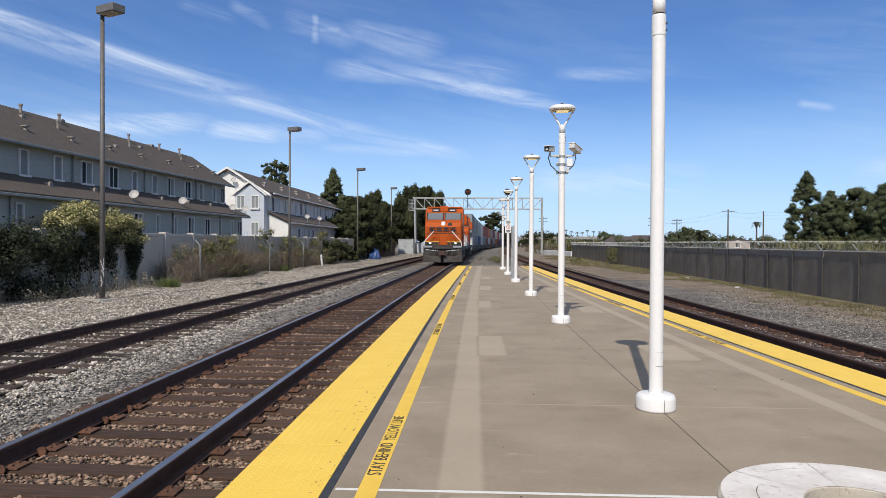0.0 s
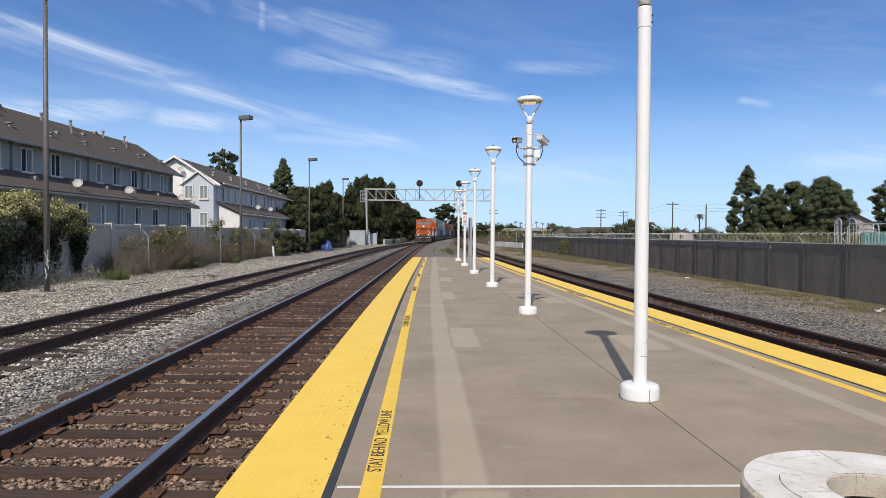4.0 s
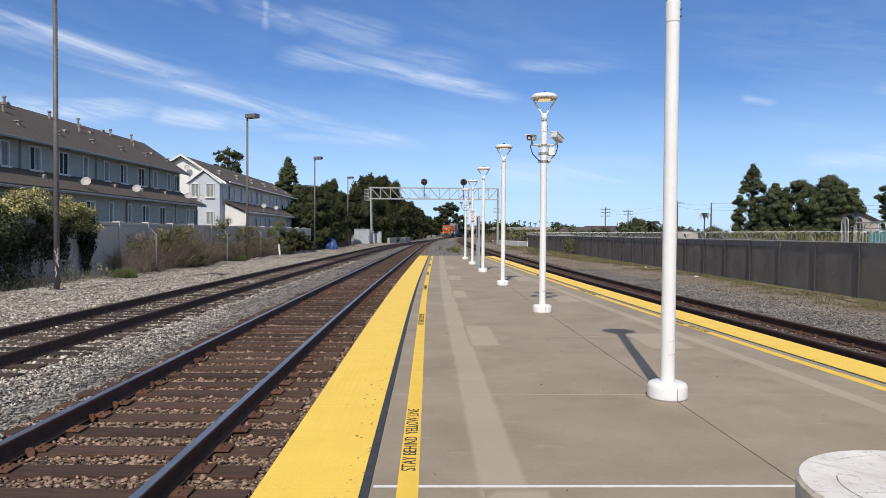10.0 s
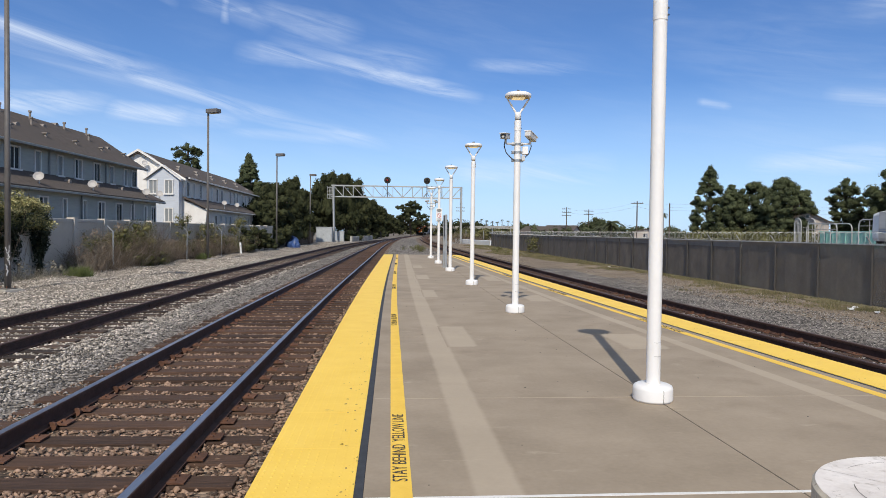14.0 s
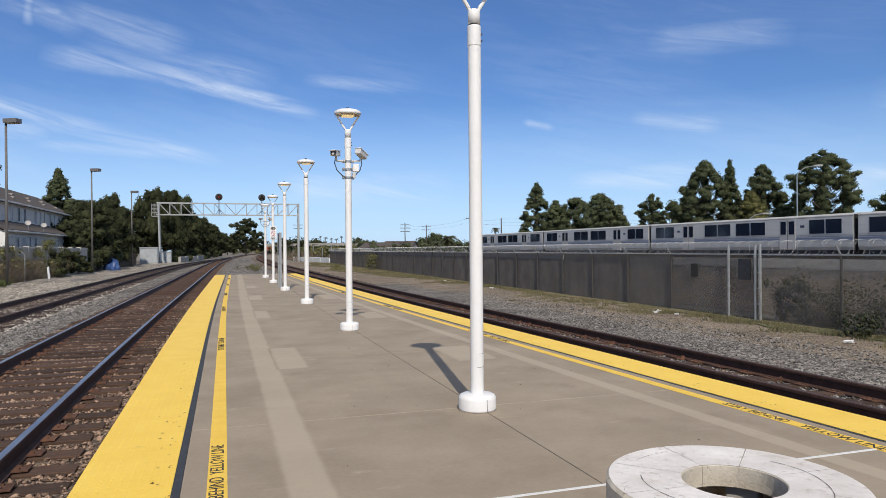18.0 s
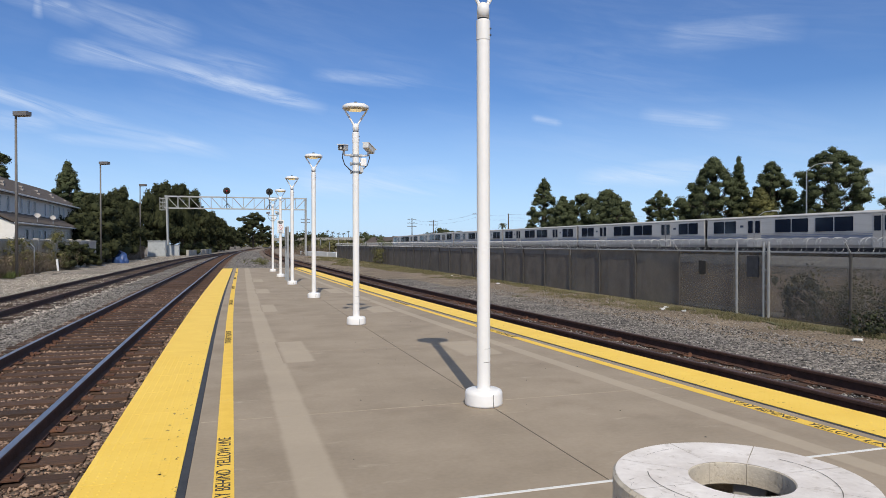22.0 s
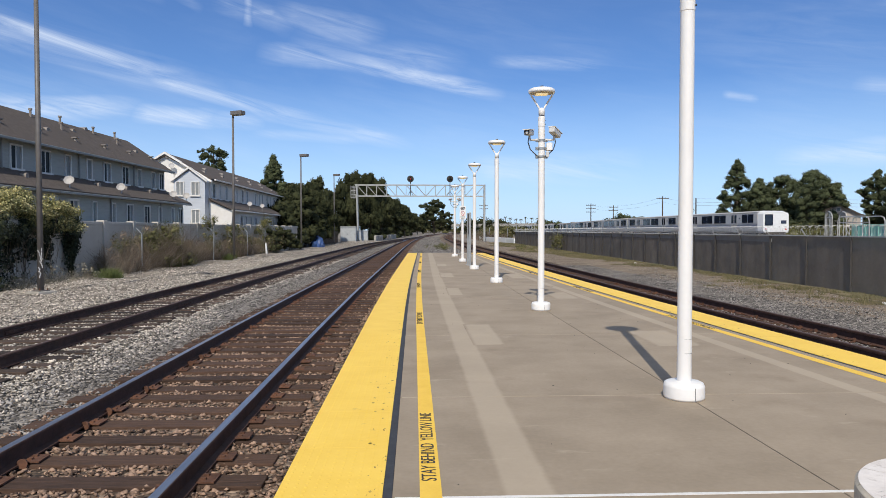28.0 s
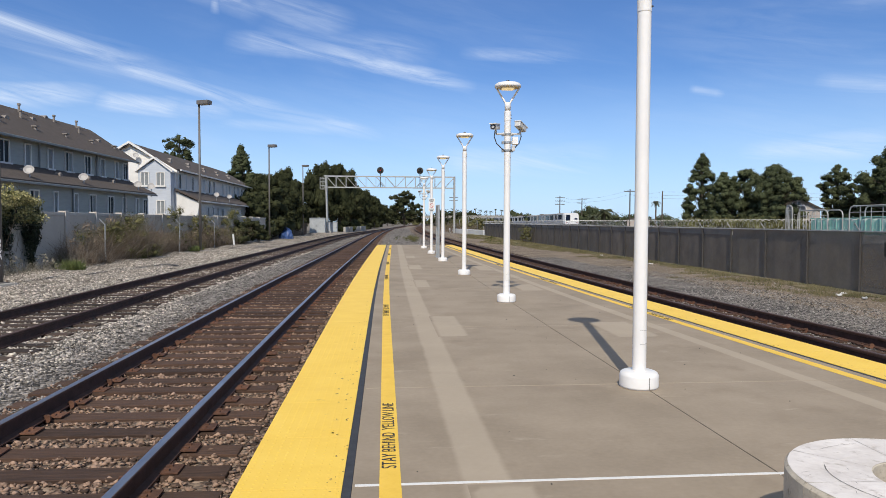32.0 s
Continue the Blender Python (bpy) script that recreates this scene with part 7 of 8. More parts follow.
# teal equipment behind the transit line
for i, (y0, L, h) in enumerate(((47.5, 6.6, 2.75), (55.2, 7.4, 2.5), (63.4, 7.0, 2.4))):
    t = empty("teal_tank", pose(46.0, y0, -0.45, 0, 0, 4), "long teal painted steel tank in the works yard", "tank", "teal tanks")
    part("shell", boxed(0, 2.4, 0, L, 0.3, h, bevel=0.12), TEAL, t)
    part("lid", boxed(-0.06, 2.46, -0.06, L + 0.06, h, h + 0.1, bevel=0.03), TEAL, t)
    for k in range(int(L / 0.9)):
        part("rib", boxed(-0.06, 0.0, 0.4 + 0.9 * k, 0.5 + 0.9 * k, 0.4, h - 0.05), TEAL, t)
    for k in (0.5, L - 0.5):
        part("skid", boxed(0.1, 2.3, k - 0.15, k + 0.15, 0, 0.3), LOCO_UNDER_EARLY, t)
for y0, y1, h in ((55.0, 62.4, 3.6), (65.6, 70.6, 3.3), (71.6, 72.8, 3.9)):
    e = empty("pipe_frame", pose(44.2, 0, -0.45), "pale bent pipe handrail frame over the tanks", "pipe frame", "pipe frames")
    for x in (0.0, 1.6):
        bm = bmesh.new()
        pts = [(x, y0, 0), (x, y0, h - 0.5), (x, y0 + 0.15, h - 0.15), (x, y0 + 0.5, h), (x, y1 - 0.5, h), (x, y1 - 0.15, h - 0.15), (x, y1, h - 0.5), (x, y1, 0)]
        for p, q in zip(pts, pts[1:]):
            tube(bm, p, q, 0.06, seg=8)
        part("hoop", bm, PALE_PIPE, e)
    part("mid_rail", tubed((0, y0, h - 0.6), (0, y1, h - 0.6), 0.035, seg=6), PALE_PIPE, e)
    for k in range(1, 5):
        yk = y0 + (y1 - y0) * k / 5
        part("upright", tubed((0, yk, 0), (0, yk, h), 0.035, seg=6), PALE_PIPE, e)
for a, d, h in ((45.3, 78, 10.0), (41.9, 80, 5.4)):
    x, y = polar(a, d)
    e = empty("street_lamp", pose(x, y, -0.45, 0, 0, -40), "tall grey street lamp with a curved arm", "street lamp", "street lamps behind the transit line")
    part("pole", tubed((0, 0, 0), (0, 0, h - 0.9), 0.08, 0.055, seg=8), GREY_METAL, e)
    bm = bmesh.new()
    pts = [(0, 0, h - 0.95), (0.25, 0, h - 0.5), (0.8, 0, h - 0.12), (1.6, 0, h)]
    for p, q in zip(pts, pts[1:]):
        tube(bm, p, q, 0.04, seg=6)
    part("arm", bm, GREY_METAL, e)
    part("lamp_head", boxed(1.5, 2.3, -0.14, 0.14, h - 0.08, h + 0.08, bevel=0.03), PALE_PIPE, e)

# overpass and white barrier at the far end of the fence
over = empty("overpass", Matrix(), "grey concrete overpass crossing in the distance", "overpass")
x0, y0 = polar(3.5, 330)
x1, y1 = polar(13, 290)
d = Vector((x1 - x0, y1 - y0, 0))
turn = math.degrees(math.atan2(d.y, d.x))
o = part("deck", boxed(0, d.length, -4, 4, 3.2, 4.4), CONCRETE_GREY, over)
o.matrix_basis = pose(x0, y0, 0, 0, 0, turn)
for i in range(6):
    o = part("pier", boxed(-0.6, 0.6, -2.5, 2.5, -0.46, 3.2), CONCRETE_GREY, over)
    o.matrix_basis = pose(x0 + d.x * (i + 0.5) / 6, y0 + d.y * (i + 0.5) / 6, 0, 0, 0, turn)
for i in range(5):
    x, y = 13.4 - 0.52 * i, 99 + 5.05 * i
    o = part("white_barrier", boxed(-0.2, 0.2, -2.45, 2.45, 0, 0.78, bevel=0.04), SIGN_WHITE)
    o.matrix_basis = pose(x, y, -0.46, 0, 0, 6)
    tagged(o, "white barrier block past the end of the fence", "barrier", "white barriers")
# low bush on the ballast past the platform, and litter by the fence
cl = [(0.75 + bend(60) + rng.uniform(-0.9, 0.9), 60 + rng.uniform(-1.2, 1.2), -0.25 + rng.uniform(0, 0.5), 0.32, 0.24) for i in range(14)]
e = empty("low_bush", Matrix(), "low dull green bush on the ballast past the platform", "bush")
leaf_cloud("leaves", cl, 0.07, 500, LEAF_BRUSH, e, core=0.3, seed=71)
cl = [(FENCE_X - 0.5 + bend(62) + rng.uniform(-0.4, 0.3), 62 + rng.uniform(-1.2, 1.2), -0.2 + 1.2 * rng.random(), 0.3, 0.3) for i in range(22)]
e = empty("fence_bush", Matrix(), "small green bush against the fence", "bush")
leaf_cloud("leaves", cl, 0.1, 300, LEAF_BRUSH, e, core=0.3, seed=72)
e = empty("fence_shrub", Matrix(), "brown twiggy shrub behind the thin fence screen", "shrub")
cl = [(FENCE_X + rng.uniform(0.35, 1.3), rng.uniform(9.0, 13.9), -0.35 + 1.1 * rng.random() ** 1.2, 0.30, 0.28) for i in range(110)]
leaf_cloud("leaves", cl, 0.04, 900, LEAF_BRUSH, e, core=0.15, seed=73)
twigs("stem_tangle", "", [(FENCE_X + 0.75, y, 0.55) for y in (9.5, 10.2, 10.9, 11.6, 12.3, 13.0, 13.5)], 60, 0.75, TWIG, e, 0.5, 0.005, 75)
e = empty("fence_shrub", Matrix(), "dark green shrub behind the thin fence screen", "shrub")
cl = [(FENCE_X + rng.uniform(0.4, 0.9), 13.8 + rng.gauss(0, 0.35), -0.35 + 0.95 * rng.random(), 0.22, 0.24) for i in range(30)]
leaf_cloud("leaves", cl, 0.05, 800, LEAF_IVY, e, core=0.5, seed=76)
cl = [(FENCE_X - 0.35 + rng.uniform(-0.3, 0.2), 11.0 + rng.uniform(-0.35, 0.35), -0.33 + 0.42 * rng.random(), 0.17, 0.16) for i in range(20)]
e = empty("fence_shrub", Matrix(), "small dark green shrub at the foot of the fence", "shrub")
leaf_cloud("leaves", cl, 0.045, 900, LEAF_IVY, e, core=0.3, seed=74)
for x, y in ((11.3, 16.2), (11.1, 16.9), (11.5, 17.3), (11.2, 30), (10.9, 10.4), (11.4, 38)):
    bm = boxed(-0.07, 0.07, -0.045, 0.045, 0, 0.03, bevel=0.01)
    for v in bm.verts:
        v.co += Vector((rng.uniform(-0.03, 0.03), rng.uniform(-0.03, 0.03), rng.uniform(-0.015, 0.02)))
    o = part("litter", bm, SIGN_WHITE)
    o.matrix_basis = pose(x + bend(y), y, -0.385, 0, 0, rng.uniform(0, 180))
    tagged(o, "crumpled scrap of white litter on the weeds", "litter", "litter by the fence")
# wooden fence and blue tarpaulin below the grove
WOOD = surface("brown_fence_board", (0.10, 0.07, 0.05), (0.18, 0.13, 0.095), 2.0, 0.9, bump=0.3, each=0.2, stretch=(6, 6, 0.6))
pf = empty("paling_fence", Matrix(), "weathered brown paling fence under the grove", "fence")
pl = None
for i in range(46):
    m = pose(-13.1 + 0.045 * i * 0.5 / 1.0, 88 + 0.30 * i, -0.45, 0, 0, 4)
    if pl is None:
        pl = part("board", boxed(-0.02, 0.02, -0.13, 0.13, 0, 1.75), WOOD, pf)
        pl.matrix_basis = m
    else:
        again("board", pl, m, pf)
TARP = surface("blue_tarpaulin", (0.02, 0.05, 0.16), (0.05, 0.10, 0.26), 2.0, 0.5, bump=0.4)
bm = bmesh.new()
bmesh.ops.create_icosphere(bm, subdivisions=3, radius=1.0)
for v in bm.verts:
    v.co = Vector((v.co.x * 1.0, v.co.y * 2.2, max(0, v.co.z) * 1.25)) * (1 + 0.25 * noise.noise(v.co * 2.1))
o = part("tarpaulin", bm, TARP)
o.matrix_basis = pose(-11.3, 75.2, -0.44, 0, 0, 20) @ Matrix.Diagonal((0.75, 0.6, 1.0, 1))
tagged(o, "blue tarpaulin heaped over clutter under the trees", "tarpaulin")

# brown scrub closing the view where the line bends away
rng = random.Random(52)
scrub = []
for i in range(46):
    x, y = polar(0.6 + 6.4 * i / 45 + rng.uniform(-0.1, 0.1), 440 + rng.uniform(-20, 20))
    scrub.append((x, y, rng.uniform(0.0, 3.4), rng.uniform(1.6, 2.8), rng.uniform(1.4, 2.2)))
tagged(leaf_cloud("far_scrub", scrub, 0.5, 26, LEAF_BRUSH, seed=53), "dull brown scrub at the bend of the line", "scrub", kind="stuff")

# belt of scrub that hides the transit line past the end of the fence
rng = random.Random(57)
belt = []
for i in range(95):
    a = rng.uniform(5.6, 10.4)
    x, y = polar(a, 158 + rng.uniform(-8, 8))
    r = rng.uniform(0.7, 1.2)
    belt.append((x, y, -0.2 + rng.random() * 2.25, r, r * 0.8))
tagged(leaf_cloud("scrub_belt", belt, 0.26, 60, LEAF_BRUSH, core=0.5, seed=58), "dull olive scrub past the end of the fence", "scrub", kind="stuff")

# dark weed clumps on the grass by the far track
for x, y in ((9.6, 71), (10.3, 73.5), (8.9, 66), (9.3, 62.5), (10.9, 78)):
    e = empty("weed_clump", Matrix(), "small dark weed clump on the dry grass", "weeds", "weed clumps by the fence")
    cl = [(x + bend(y) + rng.uniform(-0.35, 0.35), y + rng.uniform(-0.5, 0.5), -0.36 + rng.uniform(0, 0.14), 0.2, 0.14) for i in range(7)]
    leaf_cloud("leaves", cl, 0.07, 90, LEAF_BRUSH, e, core=0.4, seed=int(y))

# dry thicket, stakes and scrub between the barrier and the overpass
rng = random.Random(41)
for k in range(3):
    e = empty("dry_thicket", Matrix(), "tall dry thicket beyond the white barrier", "brush", "thickets beyond the barrier")
    spots = [(13.2 + 0.5 * k + rng.uniform(-2.2, 2.2), 122 + 14 * k + rng.uniform(-6, 6), 1.2) for i in range(9)]
    twigs("twig_tangle", "", spots, 70, 2.0, TWIG, e, 0.35, 0.03, 80 + k)
    leaf_cloud("leaves", [(x, y, 0.2 + rng.uniform(-0.3, 1.0), 0.8, 0.6) for x, y, r in spots], 0.14, 130, LEAF_BRUSH, e, core=0.4, seed=85 + k)
for i in range(7):
    x, y = polar(6.2 + 0.75 * i, 128 + 9 * (i % 3))
    o = part("steel_stake", tubed((0, 0, 0), (0, 0, 2.4 + 0.5 * (i % 2)), 0.07, seg=8), GREY_METAL)
    o.matrix_basis = pose(x, y, -0.46)
    tagged(o, "thin grey steel stake in the scrub", "stake", "stakes in the scrub")


# ---- transit embankment ----
TROUGH = surface("pale_apron_concrete", (0.27, 0.26, 0.24), (0.36, 0.345, 0.325), 0.6, 0.85, bump=0.05, stain=(0.22, 0.205, 0.185), stain_scale=0.5, stain_at=0.62)
T_X, T_K = 37.3, 0.02
tx = lambda y: T_X - T_K * (y - 40)
T_Z = 0.42


def dip(y):
    """How far the transit line has come down to ground level at y."""
    u = min(1.0, max(0.0, (y - 105) / 90))
    return 0.62 * u * u * (3 - 2 * u)


def strip(name, outline, mat, y0, y1, label, category):
    vs = []
    ys = [y0] + [y for y in range(105, 200, 10) if y0 < y < y1] + [y1]
    for y in ys:
        vs += [(tx(y) + a, y, b - dip(y) if b > -0.39 else b) for a, b in outline]
    n = len(outline)
    fs = [(n * k + i, n * k + (i + 1) % n, n * k + n + (i + 1) % n, n * k + n + i) for k in range(len(ys) - 1) for i in range(n)]
    fs += [tuple(range(n))[::-1], tuple(range(n * len(ys) - n, n * len(ys)))]
    return tagged(raw(name, vs, fs, mat), label, category, kind="structure")


strip("weed_field", [(-23.6, -0.456), (-23.6, -0.44), (-5.9, -0.40), (-5.9, -0.456)], GRIT, -40, 300, "dry weedy ground behind the fence", "weeds")
strip("concrete_apron", [(-3.6, T_Z - 0.40), (-3.5, T_Z - 0.30), (-1.7, T_Z + 0.20), (-1.45, T_Z + 0.20), (-1.45, T_Z - 0.40)], TROUGH, -260, 300, "pale sloping concrete apron beside the transit rails", "concrete apron")
strip("embankment", [(-6.0, -0.46), (-2.5, T_Z - 0.22), (5.5, T_Z - 0.22), (9.0, -0.46)], BED_GREY, -260, 420, "low ballast embankment of the transit line", "embankment")
for s in (0.78, 2.45):
    strip("transit_rail", [(s - 0.05, T_Z - 0.22), (s - 0.035, T_Z), (s + 0.035, T_Z), (s + 0.05, T_Z - 0.22)], RAIL_RUST, -260, 420, "steel rail of the transit line", "rail")

# ---- trains ----
ORANGE = surface("orange_loco_paint", (0.40, 0.068, 0.006), (0.50, 0.092, 0.009), 1.5, 0.65, bump=0.03, stain=(0.33, 0.07, 0.014), stain_scale=1.4, stain_at=0.60)
ORANGE.node_tree.nodes["Principled BSDF"].inputs["Specular IOR Level"].default_value = 0.25
LOCO_BLACK = surface("loco_black_paint", (0.018, 0.016, 0.015), (0.05, 0.045, 0.042), 3.0, 0.6, bump=0.05)
LOCO_UNDER = surface("grimy_underframe", (0.035, 0.030, 0.026), (0.085, 0.072, 0.062), 3.0, 0.85, bump=0.2)
LOCO_YELLOW = surface("loco_yellow_stripe", (0.75, 0.45, 0.05), (0.85, 0.55, 0.08), 3.0, 0.5, bump=0.02)
HAND_RAIL = surface("white_grab_rail", (0.70, 0.70, 0.68), (0.8, 0.8, 0.78), 3.0, 0.5, bump=0.0)
HEADLIGHT = glow("headlight_lens", (1.0, 0.90, 0.72), 0.9)
# the grey tint paints the sky's reflection into the glass
SCREEN_GLASS = glass_dark("windscreen_glass", (0.16, 0.18, 0.19), 0.15)
BOX_TONES = {"grey": (0.30, 0.32, 0.34), "white": (0.62, 0.62, 0.61), "red": (0.28, 0.075, 0.055), "orange": (0.48, 0.15, 0.05), "blue": (0.09, 0.13, 0.24), "green": (0.10, 0.18, 0.14), "silver": (0.42, 0.44, 0.47)}
BOXES = {k: surface(k + "_container_paint", tuple(0.66 * q for q in c), tuple(min(0.8, 0.9 * q) for q in c), 1.2, 0.6, bump=0.05, stain=tuple(0.7 * q for q in c), stain_scale=0.6, stain_at=0.66) for k, c in BOX_TONES.items()}


def wheel_set(parent, y, z0=0.0, gauge=0.755, r=0.5):
    ax = part("axle", tubed((-gauge, y, z0 + r), (gauge, y, z0 + r), 0.09, seg=8), LOCO_UNDER, parent)
    for s in (-1, 1):
        part("wheel", tubed((s * (gauge - 0.06), y, z0 + r), (s * (gauge + 0.07), y, z0 + r), r, seg=20), RAIL_RUST, ax)


def locomotive(name, label):
    """Wide-nosed freight locomotive, nose at y = 0 towards -y, on the rail at z = 0."""
    e = empty(name, Matrix(), label, "locomotive")
    W = 1.52
    part("frame", boxed(-W, W, 0.55, 22.0, 1.05, 1.42, bevel=0.03), LOCO_BLACK, e)
    bm = bmesh.new()
    prism(bm, [(-1.58, 0.16), (-1.58, 0.75), (-1.48, 1.05), (1.48, 1.05), (1.58, 0.75), (1.58, 0.16), (0.55, 0.10), (-0.55, 0.10)], "y", 0.0, 0.12)
    plough = part("snow_plough", bm, LOCO_UNDER, e, "grimy grey pilot plough")
    for s in (-1, 1):
        bm = bmesh.new()
        f = [bm.verts.new(q) for q in ((s * 0.12, -0.42, 0.12), (s * 0.12, -0.30, 0.62), (s * 1.56, 0.0, 0.72), (s * 1.5, -0.04, 0.18), (s * 0.12, -0.36, 0.12), (s * 0.12, -0.24, 0.62), (s * 1.56, 0.06, 0.72), (s * 1.5, 0.02, 0.18))]
        for q in ((0, 1, 2, 3), (7, 6, 5, 4), (0, 4, 5, 1), (1, 5, 6, 2), (2, 6, 7, 3), (3, 7, 4, 0)):
            bm.faces.new([f[k] for k in q])
        bmesh.ops.recalc_face_normals(bm, faces=bm.faces[:])
        part("plough_wing", bm, LOCO_UNDER, plough)
        part("uncoupling_lever", tubed((s * 0.3, -0.12, 1.02), (s * 1.35, -0.06, 1.12), 0.022, seg=6), HAND_RAIL, e)
        for x in (0.42, 0.60, 0.88, 1.04):
            bm = bmesh.new()
            pts = [(s * x, 0.08, 1.18), (s * (x + 0.03), -0.20, 1.02), (s * (x - 0.02), -0.24, 0.80), (s * (x - 0.10), -0.16, 0.66)]
            for q, r in zip(pts, pts[1:]):
                tube(bm, q, r, 0.034, seg=6)
            part("control_hose", bm, LOCO_BLACK if x < 0.7 else LOCO_UNDER, e)
        part("deck_grating", boxed(min(s * 0.85, s * 1.5), max(s * 0.85, s * 1.5), -0.02, 0.12, 1.30, 1.44), GREY_METAL, e, "pale step edge of the deck")
    part("pilot_plate", boxed(-1.55, 1.55, 0.12, 0.55, 0.7, 1.45, bevel=0.02), LOCO_BLACK, e)
    part("anticlimber", boxed(-0.72, 0.72, -0.10, 0.14, 1.20, 1.34, bevel=0.02), LOCO_UNDER, e)
    bm = boxed(-0.16, 0.16, -0.55, 0.15, 0.72, 0.98, bevel=0.03)
    box(bm, -0.28, 0.28, -0.62, -0.40, 0.68, 1.02, bevel=0.05)
    part("coupler", bm, RAIL_RUST, e)
    for s in (-0.5, 0.5, -0.75, 0.75):
        pts = [(s, 0.1, 0.95), (s * 1.02, -0.14, 0.72), (s * 1.0, -0.1, 0.45)]
        bm = bmesh.new()
        for p, q in zip(pts, pts[1:]):
            tube(bm, p, q, 0.03, seg=6)
        part("air_hose", bm, LOCO_BLACK, e)
    for s in (-1, 1):
        for i in range(3):
            part("step", boxed(s * 1.18 - 0.3, s * 1.18 + 0.3, -0.02, 0.3, 0.42 + 0.32 * i, 0.46 + 0.32 * i), LOCO_UNDER, e)
        bm = bmesh.new()
        pts = [(s * 1.50, 0.25, 0.5), (s * 1.50, 0.12, 1.65), (s * 1.42, 0.10, 1.85), (s * 0.78, 0.10, 2.55), (s * 0.74, 0.12, 2.62)]
        for p, q in zip(pts, pts[1:]):
            tube(bm, p, q, 0.034, seg=7)
        part("grab_rail", bm, HAND_RAIL, e, "white corner handrail")
        for x in (0.35, 0.62):
            part("rail_stanchion", tubed((s * x, 0.18, 1.42), (s * x, 0.16, 2.5), 0.022, seg=6), ORANGE, e)
        dl = part("ditch_light", tubed((s * 1.02, 0.30, 1.66), (s * 1.02, 0.44, 1.66), 0.13, seg=16), LOCO_BLACK, e)
        part("lens", tubed((s * 1.02, 0.285, 1.66), (s * 1.02, 0.30, 1.66), 0.085, seg=16), HEADLIGHT, dl)
    part("front_deck", boxed(-1.5, 1.5, 0.15, 1.3, 1.42, 1.50), LOCO_BLACK, e)
    bm = bmesh.new()
    prism(bm, [(0.62, 1.5), (0.55, 2.98), (0.74, 3.30), (1.75, 3.50), (2.2, 3.50), (2.2, 1.5)], "x", -1.46, 1.46)
    bmesh.ops.bevel(bm, geom=[g for g in bm.edges if abs(g.verts[0].co.x - g.verts[1].co.x) < 0.01 and g.verts[0].co.y < 0.8 and g.verts[1].co.y < 0.8], offset=0.10, segments=3, affect="EDGES")
    nose = part("nose", bm, ORANGE, e, "orange wide nose")
    part("nose_stripe", boxed(-1.465, 1.465, 0.57, 0.63, 1.74, 1.80), LOCO_YELLOW, nose)
    part("nose_skirt", boxed(-1.47, 1.47, 0.575, 0.66, 1.50, 1.73), LOCO_BLACK, nose, "black lower nose")
    bm = bmesh.new()
    # plain dark slanted bars stand where the lettering is
    for x0 in (-1.12, -0.56, 0.02, 0.58):
        for z0, z1, w in ((2.62, 2.71, 0.46), (2.77, 2.83, 0.36), (2.88, 2.94, 0.44)):
            prism(bm, [(x0, z0), (x0 + w, z0), (x0 + w + 0.05, z1), (x0 + 0.05, z1)], "y", 0.50, 0.56)
    part("emblem_bars", bm, LOCO_BLACK, nose, "black slanted emblem bars")
    part("nose_band", boxed(-1.36, 1.36, 0.545, 0.62, 2.42, 2.47), LOCO_BLACK, nose)
    part("nose_door", boxed(-0.30, 0.30, 0.535, 0.60, 1.52, 2.40, bevel=0.02), ORANGE, nose)
    hl = part("headlight_case", boxed(-0.16, 0.16, 0.62, 0.95, 3.06, 3.40, bevel=0.03), HAND_RAIL, nose)
    for z in (3.15, 3.31):
        part("headlight", tubed((0.0, 0.605, z), (0.0, 0.625, z), 0.065, seg=16), HEADLIGHT, hl)
    part("side_port", tubed((0.55, 0.60, 3.14), (0.55, 0.80, 3.14), 0.18, seg=20), LOCO_BLACK, nose, "round dark port")
    bm = bmesh.new()
    prism(bm, [(1.95, 1.42), (1.80, 3.20), (2.0, 4.22), (2.25, 4.52), (5.0, 4.60), (5.0, 1.42)], "x", -1.54, 1.54)
    cab = part("cab", bm, ORANGE, e, "orange driver's cab")
    for s in (-1, 1):
        bm = bmesh.new()
        prism(bm, [(1.845, 3.60), (1.965, 4.14), (2.00, 4.14), (1.885, 3.60)], "x", min(s * 0.10, s * 1.36), max(s * 0.10, s * 1.36))
        part("windscreen", bm, SCREEN_GLASS, cab, "windscreen with the sky's reflection painted grey")
        bm = bmesh.new()
        box(bm, min(s * 0.05, s * 0.10), max(s * 0.05, s * 0.10), 1.80, 1.96, 3.56, 4.18)
        box(bm, min(s * 1.36, s * 1.42), max(s * 1.36, s * 1.42), 1.80, 1.96, 3.56, 4.18)
        part("screen_post", bm, LOCO_BLACK, cab)
        nb = part("number_board", boxed(s * 0.68 - 0.32, s * 0.68 + 0.32, 1.97, 2.3, 4.26, 4.50), LOCO_BLACK, cab, "dark board with pale bars")
        part("number_bars", boxed(s * 0.68 - 0.2, s * 0.68 + 0.2, 1.955, 1.969, 4.34, 4.42), HAND_RAIL, nb)
        for y0 in (2.5, 3.75):
            part("side_window", boxed(s * 1.535 - 0.012, s * 1.535 + 0.012, y0, y0 + 0.9, 3.1, 3.95), PANE, cab)
    part("cab_roof", boxed(-1.45, 1.45, 2.3, 5.1, 4.56, 4.68, bevel=0.04), ORANGE, e)
    part("roof_hump", boxed(-0.34, 0.34, 1.98, 3.0, 4.24, 4.72, bevel=0.05), ORANGE, e)
